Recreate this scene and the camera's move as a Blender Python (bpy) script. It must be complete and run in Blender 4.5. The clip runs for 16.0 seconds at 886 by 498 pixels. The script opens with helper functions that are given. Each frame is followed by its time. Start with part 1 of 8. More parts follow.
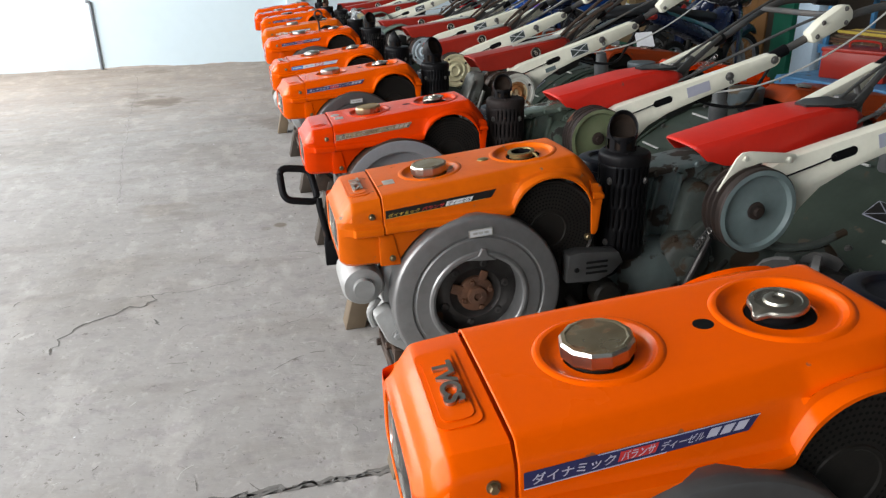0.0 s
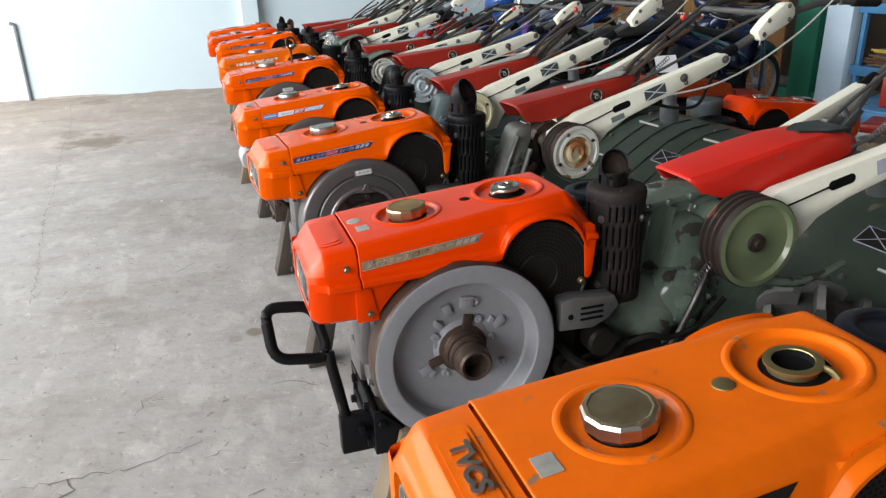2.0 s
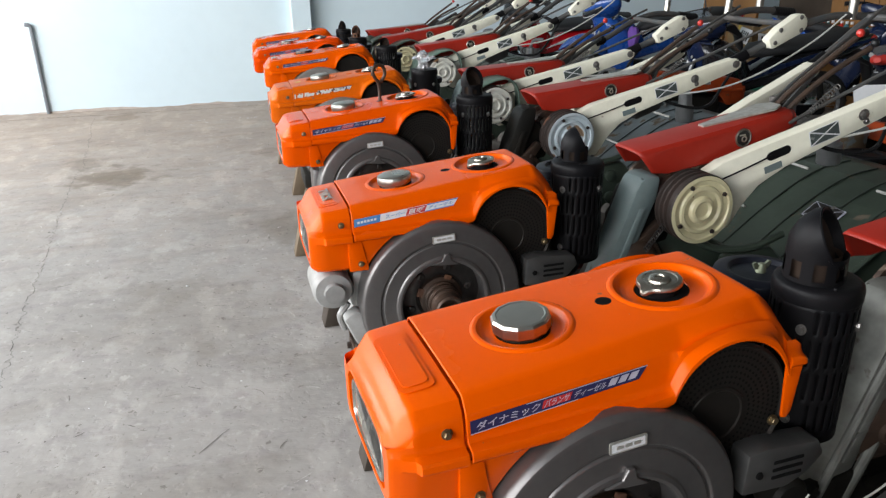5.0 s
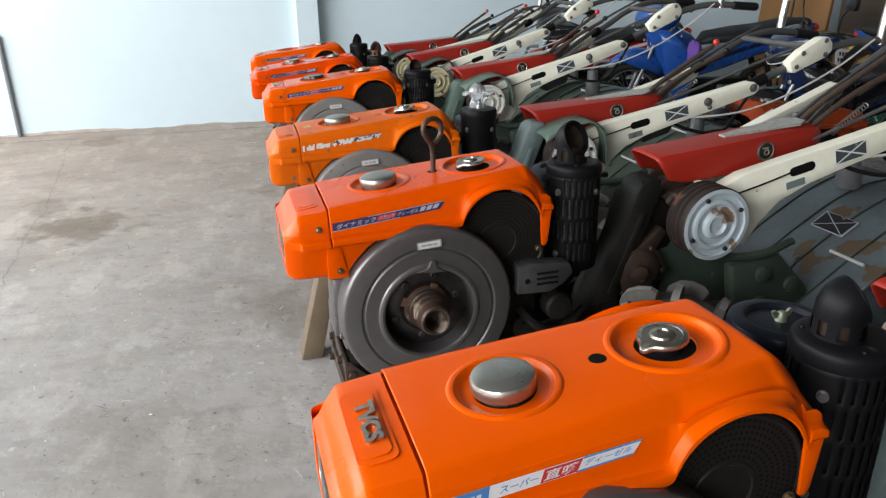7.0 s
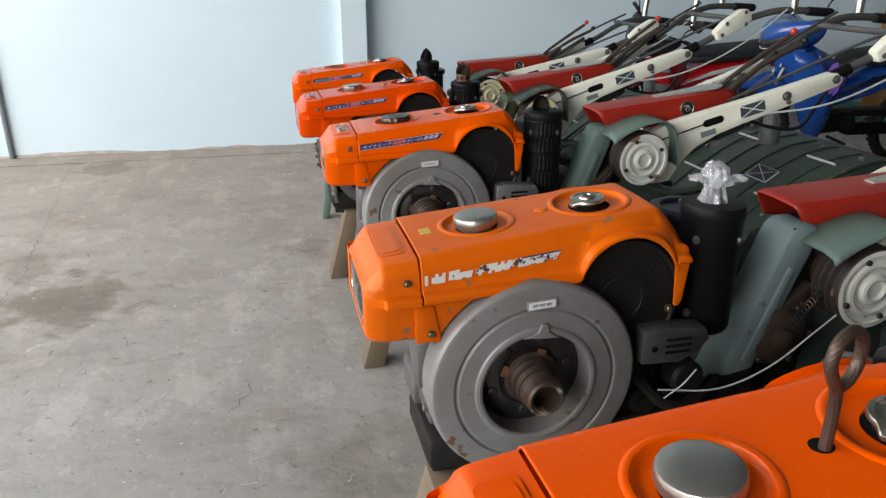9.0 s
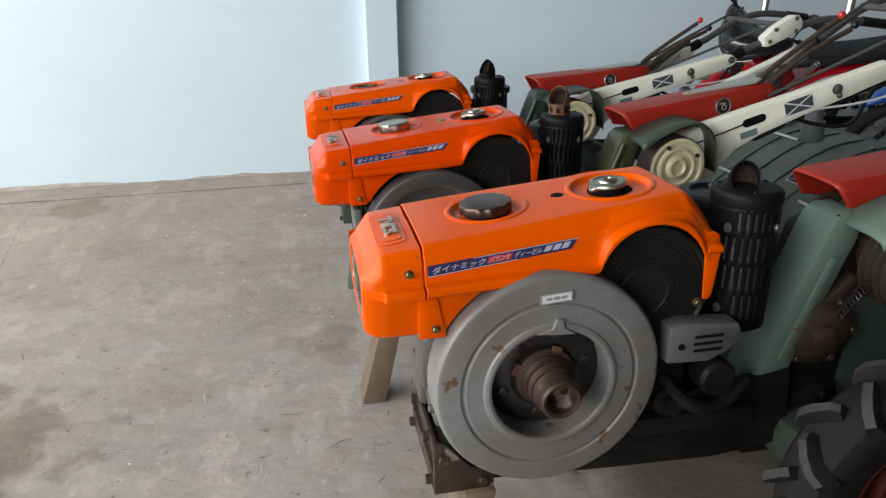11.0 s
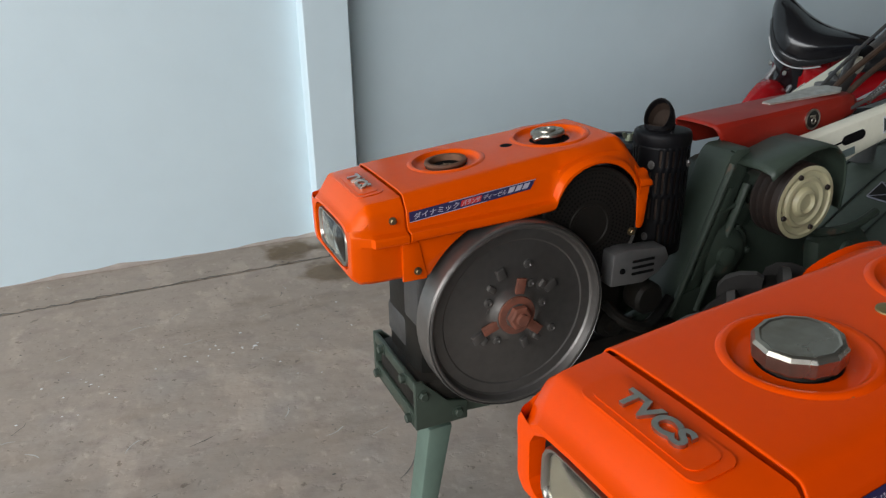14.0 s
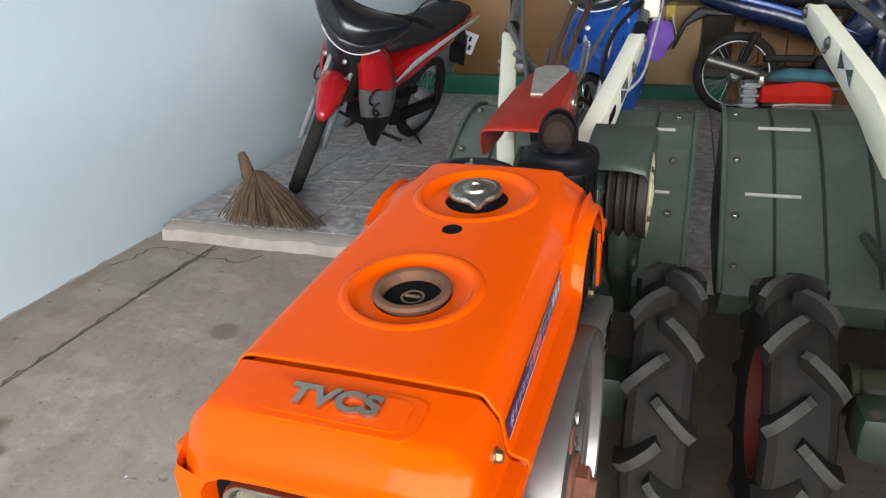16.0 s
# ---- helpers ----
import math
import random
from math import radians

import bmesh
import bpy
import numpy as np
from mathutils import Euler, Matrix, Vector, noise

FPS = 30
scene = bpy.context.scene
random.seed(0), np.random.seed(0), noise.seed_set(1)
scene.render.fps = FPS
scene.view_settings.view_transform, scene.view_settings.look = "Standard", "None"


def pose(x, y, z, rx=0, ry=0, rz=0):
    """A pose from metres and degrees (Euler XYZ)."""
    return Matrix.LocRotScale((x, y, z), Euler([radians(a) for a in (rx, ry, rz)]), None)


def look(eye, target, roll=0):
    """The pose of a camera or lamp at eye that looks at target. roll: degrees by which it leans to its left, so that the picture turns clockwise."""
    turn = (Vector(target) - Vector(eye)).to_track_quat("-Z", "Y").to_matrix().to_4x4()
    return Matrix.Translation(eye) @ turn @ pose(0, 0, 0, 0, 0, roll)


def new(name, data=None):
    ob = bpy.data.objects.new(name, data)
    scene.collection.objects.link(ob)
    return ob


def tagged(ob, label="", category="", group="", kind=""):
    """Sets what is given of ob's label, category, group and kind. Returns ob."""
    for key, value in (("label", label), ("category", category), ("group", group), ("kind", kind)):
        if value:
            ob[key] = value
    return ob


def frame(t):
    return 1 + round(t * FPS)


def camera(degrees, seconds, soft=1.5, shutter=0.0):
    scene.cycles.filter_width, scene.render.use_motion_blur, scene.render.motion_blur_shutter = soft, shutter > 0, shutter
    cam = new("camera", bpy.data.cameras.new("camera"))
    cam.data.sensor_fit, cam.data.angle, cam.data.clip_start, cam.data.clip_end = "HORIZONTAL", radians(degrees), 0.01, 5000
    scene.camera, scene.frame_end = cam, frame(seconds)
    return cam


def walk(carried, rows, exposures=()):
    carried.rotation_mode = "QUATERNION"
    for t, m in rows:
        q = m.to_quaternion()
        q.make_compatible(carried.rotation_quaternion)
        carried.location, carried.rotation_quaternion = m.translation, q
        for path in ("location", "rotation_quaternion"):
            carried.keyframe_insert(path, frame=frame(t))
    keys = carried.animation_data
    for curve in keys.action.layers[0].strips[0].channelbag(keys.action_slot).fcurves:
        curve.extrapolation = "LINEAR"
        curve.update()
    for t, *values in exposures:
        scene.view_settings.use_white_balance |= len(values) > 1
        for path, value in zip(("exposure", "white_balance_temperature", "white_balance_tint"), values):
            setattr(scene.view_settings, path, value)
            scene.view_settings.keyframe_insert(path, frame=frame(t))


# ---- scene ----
cam = camera(63.35, 16.0, soft=1.3)
# seconds, x, y, z, then the three turns in degrees
ROWS = [
    (0, -0.373, -0.726, 1.367, 68.08, 0.99, -14.73),
    (0.5, -0.410, -0.447, 1.389, 69.05, 0.87, -17.00),
    (1, -0.378, -0.150, 1.370, 69.17, 1.39, -18.71),
    (1.5, -0.339, 0.132, 1.362, 68.69, 1.33, -19.02),
    (2, -0.384, 0.410, 1.370, 69.00, 1.30, -18.43),
    (2.5, -0.443, 0.616, 1.391, 69.11, 1.19, -20.60),
    (3, -0.395, 0.909, 1.374, 68.41, 1.49, -21.82),
    (3.5, -0.392, 1.178, 1.379, 68.86, 1.43, -19.53),
    (4, -0.410, 1.466, 1.386, 68.73, 0.90, -15.65),
    (6.5, -0.312, 2.787, 1.379, 68.91, 0.85, -15.26),
    (7, -0.310, 3.073, 1.386, 69.05, 0.75, -15.13),
    (7.5, -0.367, 3.376, 1.412, 68.97, 0.71, -18.27),
    (8, -0.352, 3.678, 1.399, 68.54, 0.65, -18.31),
    (8.5, -0.347, 4.001, 1.387, 68.57, 0.54, -15.69),
    (9, -0.414, 4.335, 1.372, 69.27, -0.20, -13.60),
    (11.5, -0.340, 5.823, 1.336, 68.77, 0.69, -11.99),
    (12, -0.383, 6.110, 1.333, 69.03, 0.51, -11.45),
    (12.5, -0.427, 6.379, 1.322, 68.82, 0.95, -15.51),
    (13, -0.458, 6.690, 1.316, 68.73, 0.50, -15.70),
    (13.5, -0.557, 6.985, 1.300, 69.03, 0.42, -16.57),
    (14, -0.658, 7.282, 1.278, 68.27, 0.66, -25.72),
    (14.5, -0.641, 7.633, 1.240, 67.59, 1.11, -36.72),
    (15, -0.704, 7.879, 1.245, 67.17, 1.24, -48.69),
    (15.5, -0.743, 8.121, 1.251, 66.90, 1.52, -60.65),
    (16, -0.696, 8.361, 1.249, 66.85, 2.05, -72.12),
]
# seconds, stops, white balance
EXPOSURES = [(t, e, 6750.0, 12.0) for t, e in ((0.0, 0.22), (2.0, 0.38), (3.0, 0.42), (3.5, 0.50), (4.0, 0.29), (6.5, 0.19), (8.0, 0.32), (9.0, 0.03), (11.5, -0.06), (12.0, -0.18), (12.5, -0.12), (13.0, -0.06), (13.5, -0.46), (14.0, -0.38), (14.5, -0.10), (15.0, 0.18), (16.0, 0.56))]
walk(cam, [(t, pose(x, y, z, rx, ry, rz)) for t, x, y, z, rx, ry, rz in ROWS], EXPOSURES)

# Everything below is drawn to a plan of 1 : 1.2; SIZE brings it to metres at the end.
SIZE = 1.2

# ---------------------------------------------------------------- light
world = bpy.data.worlds.new("sky")
scene.world = world
world.use_nodes = True
wn = world.node_tree.nodes
sky = wn.new("ShaderNodeTexSky")
sky.sky_type = "NISHITA"
sky.sun_disc = False
sky.sun_elevation = radians(52)
sky.sun_rotation = radians(60)
world.node_tree.links.new(sky.outputs[0], wn["Background"].inputs[0])
wn["Background"].inputs[1].default_value = 0.15

sun_data = bpy.data.lights.new("sun", "SUN")
sun_data.energy, sun_data.angle, sun_data.color = 2.0, radians(2), (1.0, 0.95, 0.88)
sun = new("sun", sun_data)
sun.matrix_world = look((9, 5, 14), (0, 0, 0))

# sky light through the wide open front of the shed
gate_data = bpy.data.lights.new("front_opening_light", "AREA")
gate_data.shape, gate_data.size, gate_data.size_y = "RECTANGLE", 15.6, 3.0
gate_data.energy, gate_data.color = 1180.0, (0.95, 0.98, 1.0)
gate = new("front_opening_light", gate_data)
gate.matrix_world = look((-5.3, 2.6, 2.7), (0.0, 2.6, 1.0))

# ---------------------------------------------------------------- materials
MATS = {}


def surf(name, base, alt=None, s1=6.0, a1=0.5, s2=60.0, a2=0.15, rough=0.5, metal=0.0, bump=0.1, bs=120.0,
         coat=0.0, chip=None, chip_at=0.68, chip_scale=14.0, chip_rough=0.8, chip_metal=0.0, shift=True, spec=0.5, tint=(1.0, 1.0, 1.0)):
    """A painted, metal or mineral surface: two scales of variation, optional chips or rust, fine relief."""
    if name in MATS:
        return MATS[name]
    m = bpy.data.materials.new(name)
    m.use_nodes = True
    n, l = m.node_tree.nodes, m.node_tree.links
    b = n["Principled BSDF"]
    co = n.new("ShaderNodeTexCoord").outputs["Object"]
    if shift:
        oi = n.new("ShaderNodeObjectInfo")
        mul = n.new("ShaderNodeMath")
        mul.operation, mul.inputs[1].default_value = "MULTIPLY", 37.0
        l.new(oi.outputs["Random"], mul.inputs[0])
        add = n.new("ShaderNodeVectorMath")
        l.new(co, add.inputs[0])
        l.new(mul.outputs[0], add.inputs[1])
        co = add.outputs[0]

    def noisy(scale, detail=4.0):
        t = n.new("ShaderNodeTexNoise")
        t.inputs["Scale"].default_value, t.inputs["Detail"].default_value = scale, detail
        l.new(co, t.inputs["Vector"])
        return t.outputs["Fac"]

    def ramp(src, lo, hi):
        r = n.new("ShaderNodeMapRange")
        r.inputs[1].default_value, r.inputs[2].default_value = lo, hi
        l.new(src, r.inputs[0])
        return r.outputs[0]

    def mix(fac, a, c):
        x = n.new("ShaderNodeMix")
        x.data_type = "RGBA"
        l.new(fac, x.inputs[0])
        for sock, v in ((x.inputs[6], a), (x.inputs[7], c)):
            if isinstance(v, tuple):
                sock.default_value = (*v, 1)
            else:
                l.new(v, sock)
        return x.outputs[2]

    def scaled(src, k):
        q = n.new("ShaderNodeMath")
        q.operation, q.inputs[1].default_value = "MULTIPLY", k
        l.new(src, q.inputs[0])
        return q.outputs[0]

    alt = alt or tuple(c * 0.7 for c in base)
    big = noisy(s1)
    col = mix(scaled(ramp(big, 0.35, 0.7), a1), base, alt)
    fine = noisy(s2, 6.0)
    col = mix(scaled(ramp(fine, 0.4, 0.75), a2), col, tuple(c * 0.55 for c in base))
    b.inputs["Metallic"].default_value = metal
    b.inputs["Coat Weight"].default_value = coat
    b.inputs["Coat Roughness"].default_value = 0.07
    b.inputs["Specular IOR Level"].default_value = spec
    b.inputs["Specular Tint"].default_value = (*tint, 1)
    rg = n.new("ShaderNodeMapRange")
    rg.inputs[3].default_value, rg.inputs[4].default_value = max(rough - 0.1, 0.02), min(rough + 0.14, 1)
    l.new(big, rg.inputs[0])
    rgh = rg.outputs[0]
    if chip:
        mask = ramp(noisy(chip_scale, 9.0), chip_at, chip_at + 0.03)
        col = mix(mask, col, chip)
        r2 = n.new("ShaderNodeMix")
        l.new(mask, r2.inputs[0])
        l.new(rgh, r2.inputs[2])
        r2.inputs[3].default_value = chip_rough
        rgh = r2.outputs[0]
        m2 = n.new("ShaderNodeMix")
        l.new(mask, m2.inputs[0])
        m2.inputs[2].default_value, m2.inputs[3].default_value = metal, chip_metal
        l.new(m2.outputs[0], b.inputs["Metallic"])
    l.new(col, b.inputs["Base Color"])
    l.new(rgh, b.inputs["Roughness"])
    if bump:
        bp = n.new("ShaderNodeBump")
        bp.inputs["Strength"].default_value, bp.inputs["Distance"].default_value = bump, 0.002
        l.new(noisy(bs, 3.0), bp.inputs["Height"])
        l.new(bp.outputs[0], b.inputs["Normal"])
    MATS[name] = m
    return m


RUST = (0.16, 0.07, 0.035)
ORANGE = surf("orange_enamel", (0.77, 0.093, 0.0005), (0.68, 0.076, 0.0005), rough=0.22, a2=0.05, bump=0.03, bs=60, spec=0.16, coat=0.12, tint=(1.0, 0.55, 0.18), chip=(0.30, 0.08, 0.03), chip_at=0.725, chip_scale=44)
ORANGE_WORN = surf("orange_enamel_worn", (0.68, 0.120, 0.004), (0.58, 0.096, 0.004), rough=0.36, a1=0.8, bump=0.06, bs=60, spec=0.16, coat=0.12, tint=(1.0, 0.55, 0.18), chip=(0.20, 0.12, 0.07), chip_at=0.685, chip_scale=30)
ORANGE_DEEP = surf("deep_orange_enamel", (0.75, 0.081, 0.0005), (0.66, 0.065, 0.0005), rough=0.22, a2=0.05, bump=0.03, bs=60, spec=0.16, coat=0.12, tint=(1.0, 0.55, 0.18), chip=(0.30, 0.08, 0.03), chip_at=0.725, chip_scale=44)
ORANGE_BURNT = surf("burnt_orange_enamel", (0.70, 0.057, 0.0006), (0.61, 0.047, 0.0006), rough=0.20, a2=0.05, bump=0.03, bs=60, spec=0.16, coat=0.12, tint=(1.0, 0.55, 0.18), chip=(0.30, 0.08, 0.03), chip_at=0.725, chip_scale=44)
ORANGE_RED = surf("red_orange_enamel", (0.70, 0.042, 0.0008), (0.61, 0.035, 0.0008), rough=0.20, a2=0.05, bump=0.03, bs=60, spec=0.16, coat=0.12, tint=(1.0, 0.55, 0.18), chip=(0.30, 0.06, 0.03), chip_at=0.725, chip_scale=44)
ORANGE_J = surf("rich_orange_enamel", (0.74, 0.080, 0.0008), (0.65, 0.065, 0.0008), rough=0.20, a2=0.05, bump=0.03, bs=60, spec=0.16, coat=0.12, tint=(1.0, 0.55, 0.18), chip=(0.30, 0.08, 0.03), chip_at=0.725, chip_scale=44)
RED = surf("red_enamel", (0.33, 0.019, 0.009), (0.23, 0.014, 0.008), rough=0.36, a1=0.6, bump=0.06, bs=70, spec=0.3, chip=(0.20, 0.10, 0.07), chip_at=0.74, chip_scale=22)
RED_BRIGHT = surf("bright_red_enamel", (0.60, 0.020, 0.010), (0.46, 0.016, 0.009), rough=0.34, a1=0.5, bump=0.06, bs=70, spec=0.3, chip=(0.25, 0.06, 0.05), chip_at=0.74, chip_scale=22)
CREAM = surf("cream_white_paint", (0.75, 0.73, 0.61), (0.62, 0.60, 0.47), rough=0.42, a1=0.6, bump=0.08, bs=60, coat=0.1, chip=(0.28, 0.22, 0.15), chip_at=0.72, chip_scale=24)
GREEN = surf("olive_green_paint", (0.046, 0.064, 0.048), (0.028, 0.038, 0.029), rough=0.40, a1=0.7, a2=0.3, bump=0.12, bs=70, chip=(0.11, 0.09, 0.065), chip_at=0.65, chip_scale=16, spec=0.4)
OLIVE = surf("oily_olive_paint", (0.085, 0.090, 0.042), (0.045, 0.050, 0.030), s1=9, a1=0.9, a2=0.3, rough=0.30, bump=0.15, bs=60, chip=(0.14, 0.10, 0.05), chip_at=0.66, chip_scale=14, spec=0.45)
GREEN_CAST = surf("oily_green_casting", (0.150, 0.195, 0.155), (0.080, 0.105, 0.082), s1=8, a1=0.9, a2=0.35, rough=0.17, bump=0.30, bs=30, chip=(0.030, 0.028, 0.022), chip_at=0.60, chip_scale=12, spec=0.5)
GEAR_DIRTY = surf("oily_grey_green_casting", (0.085, 0.100, 0.090), (0.034, 0.036, 0.030), s1=10, a1=0.95, a2=0.4, rough=0.42, bump=0.3, bs=55, chip=(0.050, 0.033, 0.020), chip_at=0.53, chip_scale=9, spec=0.35)
BELL_DIRTY = surf("dirty_blue_grey_casting", (0.120, 0.155, 0.150), (0.050, 0.062, 0.058), s1=9, a1=0.9, a2=0.35, rough=0.38, bump=0.25, bs=55, chip=(0.034, 0.027, 0.020), chip_at=0.545, chip_scale=13, spec=0.35)
SEAM = surf("dark_green_seam", (0.022, 0.030, 0.023), (0.015, 0.020, 0.016), rough=0.6, bump=0.1)
SAGE = surf("sage_green_paint", (0.120, 0.175, 0.140), (0.085, 0.122, 0.098), rough=0.45, a1=0.6, a2=0.2, bump=0.1, bs=70, chip=(0.12, 0.09, 0.06), chip_at=0.68, chip_scale=18, spec=0.3)
BLUEGREY = surf("blue_grey_paint", (0.165, 0.212, 0.210), (0.100, 0.132, 0.130), rough=0.42, a1=0.6, a2=0.25, bump=0.12, bs=60, chip=(0.10, 0.08, 0.06), chip_at=0.68, chip_scale=18, spec=0.3)
GALV = surf("weathered_zinc", (0.20, 0.205, 0.185), (0.075, 0.072, 0.058), s1=16, a1=0.95, a2=0.5, rough=0.5, metal=0.3, bump=0.6, bs=34, chip=(0.055, 0.040, 0.026), chip_at=0.60, chip_scale=12)
GREY = surf("grey_metallic_paint", (0.185, 0.176, 0.172), (0.125, 0.118, 0.115), rough=0.36, metal=0.72, a1=0.6, a2=0.25, bump=0.10, bs=90, chip=(0.11, 0.07, 0.05), chip_at=0.73, chip_scale=18, spec=0.4)
GREY_RUSTY = surf("grey_paint_rusting", (0.240, 0.236, 0.226), (0.150, 0.125, 0.104), s1=5, rough=0.45, metal=0.25, a1=0.85, a2=0.25, bump=0.12, bs=90, chip=(0.12, 0.062, 0.035), chip_at=0.640, chip_scale=24, spec=0.35)
GREY_LIGHT = surf("light_grey_metallic_paint", (0.31, 0.31, 0.325), (0.24, 0.24, 0.25), rough=0.42, metal=0.3, a1=0.5, a2=0.2, bump=0.1, bs=90, chip=(0.16, 0.10, 0.07), chip_at=0.72, spec=0.4)
STEEL = surf("turned_steel", (0.225, 0.214, 0.203), (0.150, 0.139, 0.128), rough=0.36, metal=0.8, a1=0.7, a2=0.3, bump=0.1, bs=120, chip=(0.13, 0.085, 0.06), chip_at=0.70)
ALU = surf("cast_aluminium", (0.315, 0.323, 0.330), (0.225, 0.232, 0.240), rough=0.42, metal=0.7, a1=0.5, a2=0.25, bump=0.25, bs=110)
RUSTY = surf("rusted_iron", RUST, (0.09, 0.045, 0.03), s1=30, a1=0.9, s2=120, a2=0.4, rough=0.75, metal=0.2, bump=0.5, bs=160, chip=(0.24, 0.20, 0.16), chip_at=0.66)
RUST_RED = surf("red_oxide_rust", (0.22, 0.07, 0.04), (0.12, 0.05, 0.035), s1=30, a1=0.9, rough=0.8, bump=0.4, bs=150)
BLACK = surf("black_heatproof_paint", (0.0055, 0.0055, 0.0065), (0.010, 0.009, 0.009), rough=0.42, a1=0.6, a2=0.3, bump=0.15, bs=110, chip=(0.045, 0.032, 0.026), chip_at=0.72, spec=0.10)
NAVY_BLACK = surf("blue_black_enamel", (0.008, 0.010, 0.017), (0.014, 0.015, 0.020), rough=0.34, a1=0.6, a2=0.3, bump=0.1, bs=90, chip=(0.05, 0.04, 0.03), chip_at=0.72, spec=0.22)
OILY_RUST = surf("oily_brown_iron", (0.085, 0.052, 0.036), (0.045, 0.034, 0.028), s1=26, a1=0.9, s2=110, a2=0.4, rough=0.45, metal=0.5, bump=0.35, bs=150, chip=(0.22, 0.17, 0.13), chip_at=0.66)
PULLEY_BROWN = surf("brown_belt_groove", (0.034, 0.021, 0.016), (0.018, 0.014, 0.012), s1=20, a1=0.9, rough=0.6, metal=0.2, bump=0.2, bs=120, chip=(0.14, 0.06, 0.035), chip_at=0.66)
IRON_GREY = surf("dark_cast_iron", (0.085, 0.085, 0.083), (0.045, 0.043, 0.041), s1=14, a1=0.8, rough=0.45, metal=0.4, bump=0.25, bs=100, chip=(0.12, 0.075, 0.05), chip_at=0.70)
STICK_DARK = surf("dark_green_print", (0.040, 0.052, 0.050), (0.07, 0.085, 0.08), s1=50, rough=0.5, bump=0.0, chip=(0.20, 0.21, 0.20), chip_at=0.66, chip_scale=60)
DARK_STEEL = surf("dark_oily_steel", (0.080, 0.074, 0.070), (0.035, 0.032, 0.030), s1=20, a1=0.9, rough=0.38, metal=0.7, bump=0.3, bs=90, chip=(0.14, 0.08, 0.05), chip_at=0.66)
CAST_GREY = surf("dull_cast_grey", (0.36, 0.36, 0.35), (0.24, 0.235, 0.22), s1=14, a1=0.8, rough=0.55, metal=0.25, a2=0.3, bump=0.3, bs=100, chip=(0.12, 0.09, 0.07), chip_at=0.68)
GREY_MID = surf("grey_metallic_casting", (0.29, 0.285, 0.28), (0.21, 0.205, 0.20), rough=0.38, metal=0.65, a1=0.7, a2=0.3, bump=0.15, bs=90, chip=(0.11, 0.075, 0.055), chip_at=0.70, chip_scale=20)
SOOTY = surf("rust_brown_soot", (0.026, 0.019, 0.017), (0.012, 0.011, 0.011), s1=12, a1=0.9, rough=0.7, bump=0.3, bs=90, chip=(0.07, 0.04, 0.028), chip_at=0.66, spec=0.15)
COVER_WORN = surf("worn_blue_grey_cover", (0.105, 0.130, 0.140), (0.060, 0.072, 0.074), s1=7, a1=0.9, a2=0.35, rough=0.42, bump=0.2, bs=60, chip=(0.085, 0.060, 0.035), chip_at=0.56, chip_scale=9, spec=0.4)
COVER_PALE = surf("dusty_grey_green_cover", (0.105, 0.132, 0.108), (0.070, 0.090, 0.074), s1=5, a1=0.8, a2=0.3, rough=0.42, bump=0.15, bs=60, chip=(0.16, 0.16, 0.15), chip_at=0.70, chip_scale=20, spec=0.4)
RUBBER_DUSTY = surf("dusty_tyre_rubber", (0.060, 0.058, 0.055), (0.030, 0.029, 0.027), s1=12, a1=0.8, rough=0.8, bump=0.25, bs=90, spec=0.2)
LUG_DUSTY = surf("dusty_tread_bar", (0.170, 0.166, 0.158), (0.090, 0.087, 0.082), s1=20, a1=0.8, rough=0.85, bump=0.2, bs=120, spec=0.2)
DUSTY_TREAD = (RUBBER_DUSTY, LUG_DUSTY)
GREY_TREAD = (surf("dried_mud_tyre_rubber", (0.115, 0.108, 0.098), (0.060, 0.056, 0.050), s1=9, a1=0.9, a2=0.35, rough=0.85, bump=0.3, bs=70, spec=0.15), surf("dried_mud_tread_bar", (0.250, 0.240, 0.222), (0.130, 0.122, 0.110), s1=14, a1=0.9, rough=0.85, bump=0.3, bs=90, spec=0.15))
GRIME = surf("oily_dark_iron", (0.010, 0.010, 0.009), (0.022, 0.019, 0.015), s1=14, a1=0.9, rough=0.5, metal=0.1, bump=0.4, bs=70, spec=0.16)
RUBBER = surf("tyre_rubber", (0.018, 0.017, 0.016), (0.034, 0.031, 0.028), s1=12, a1=0.8, rough=0.75, bump=0.25, bs=90, spec=0.2)
RUBBER_WORN = surf("worn_tyre_rubber", (0.078, 0.076, 0.072), (0.042, 0.040, 0.038), s1=25, a1=0.8, rough=0.8, bump=0.2, bs=120, spec=0.2)
CHROME = surf("chrome", (0.54, 0.51, 0.46), (0.34, 0.31, 0.26), rough=0.28, metal=1.0, a1=0.5, a2=0.2, bump=0.03)
CHROME_WORN = surf("brassy_worn_chrome", (0.50, 0.42, 0.28), (0.30, 0.20, 0.10), s1=22, a1=0.9, rough=0.28, metal=0.9, bump=0.06, chip=(0.18, 0.10, 0.05), chip_at=0.60, chip_scale=20, chip_rough=0.5, chip_metal=0.4)
SATIN = surf("satin_steel_cap", (0.42, 0.41, 0.37), (0.33, 0.32, 0.28), rough=0.3, metal=0.9, a1=0.5, bump=0.03)
CAP_STEEL = surf("scuffed_cap_steel", (0.46, 0.43, 0.37), (0.26, 0.23, 0.18), s1=24, a1=0.9, rough=0.27, metal=0.95, a2=0.3, bump=0.08, chip=(0.16, 0.11, 0.07), chip_at=0.66, chip_scale=26)
TAN_DUST = surf("dusty_strainer", (0.20, 0.13, 0.075), (0.11, 0.075, 0.045), s1=30, a1=0.8, rough=0.7, metal=0.2, bump=0.2)
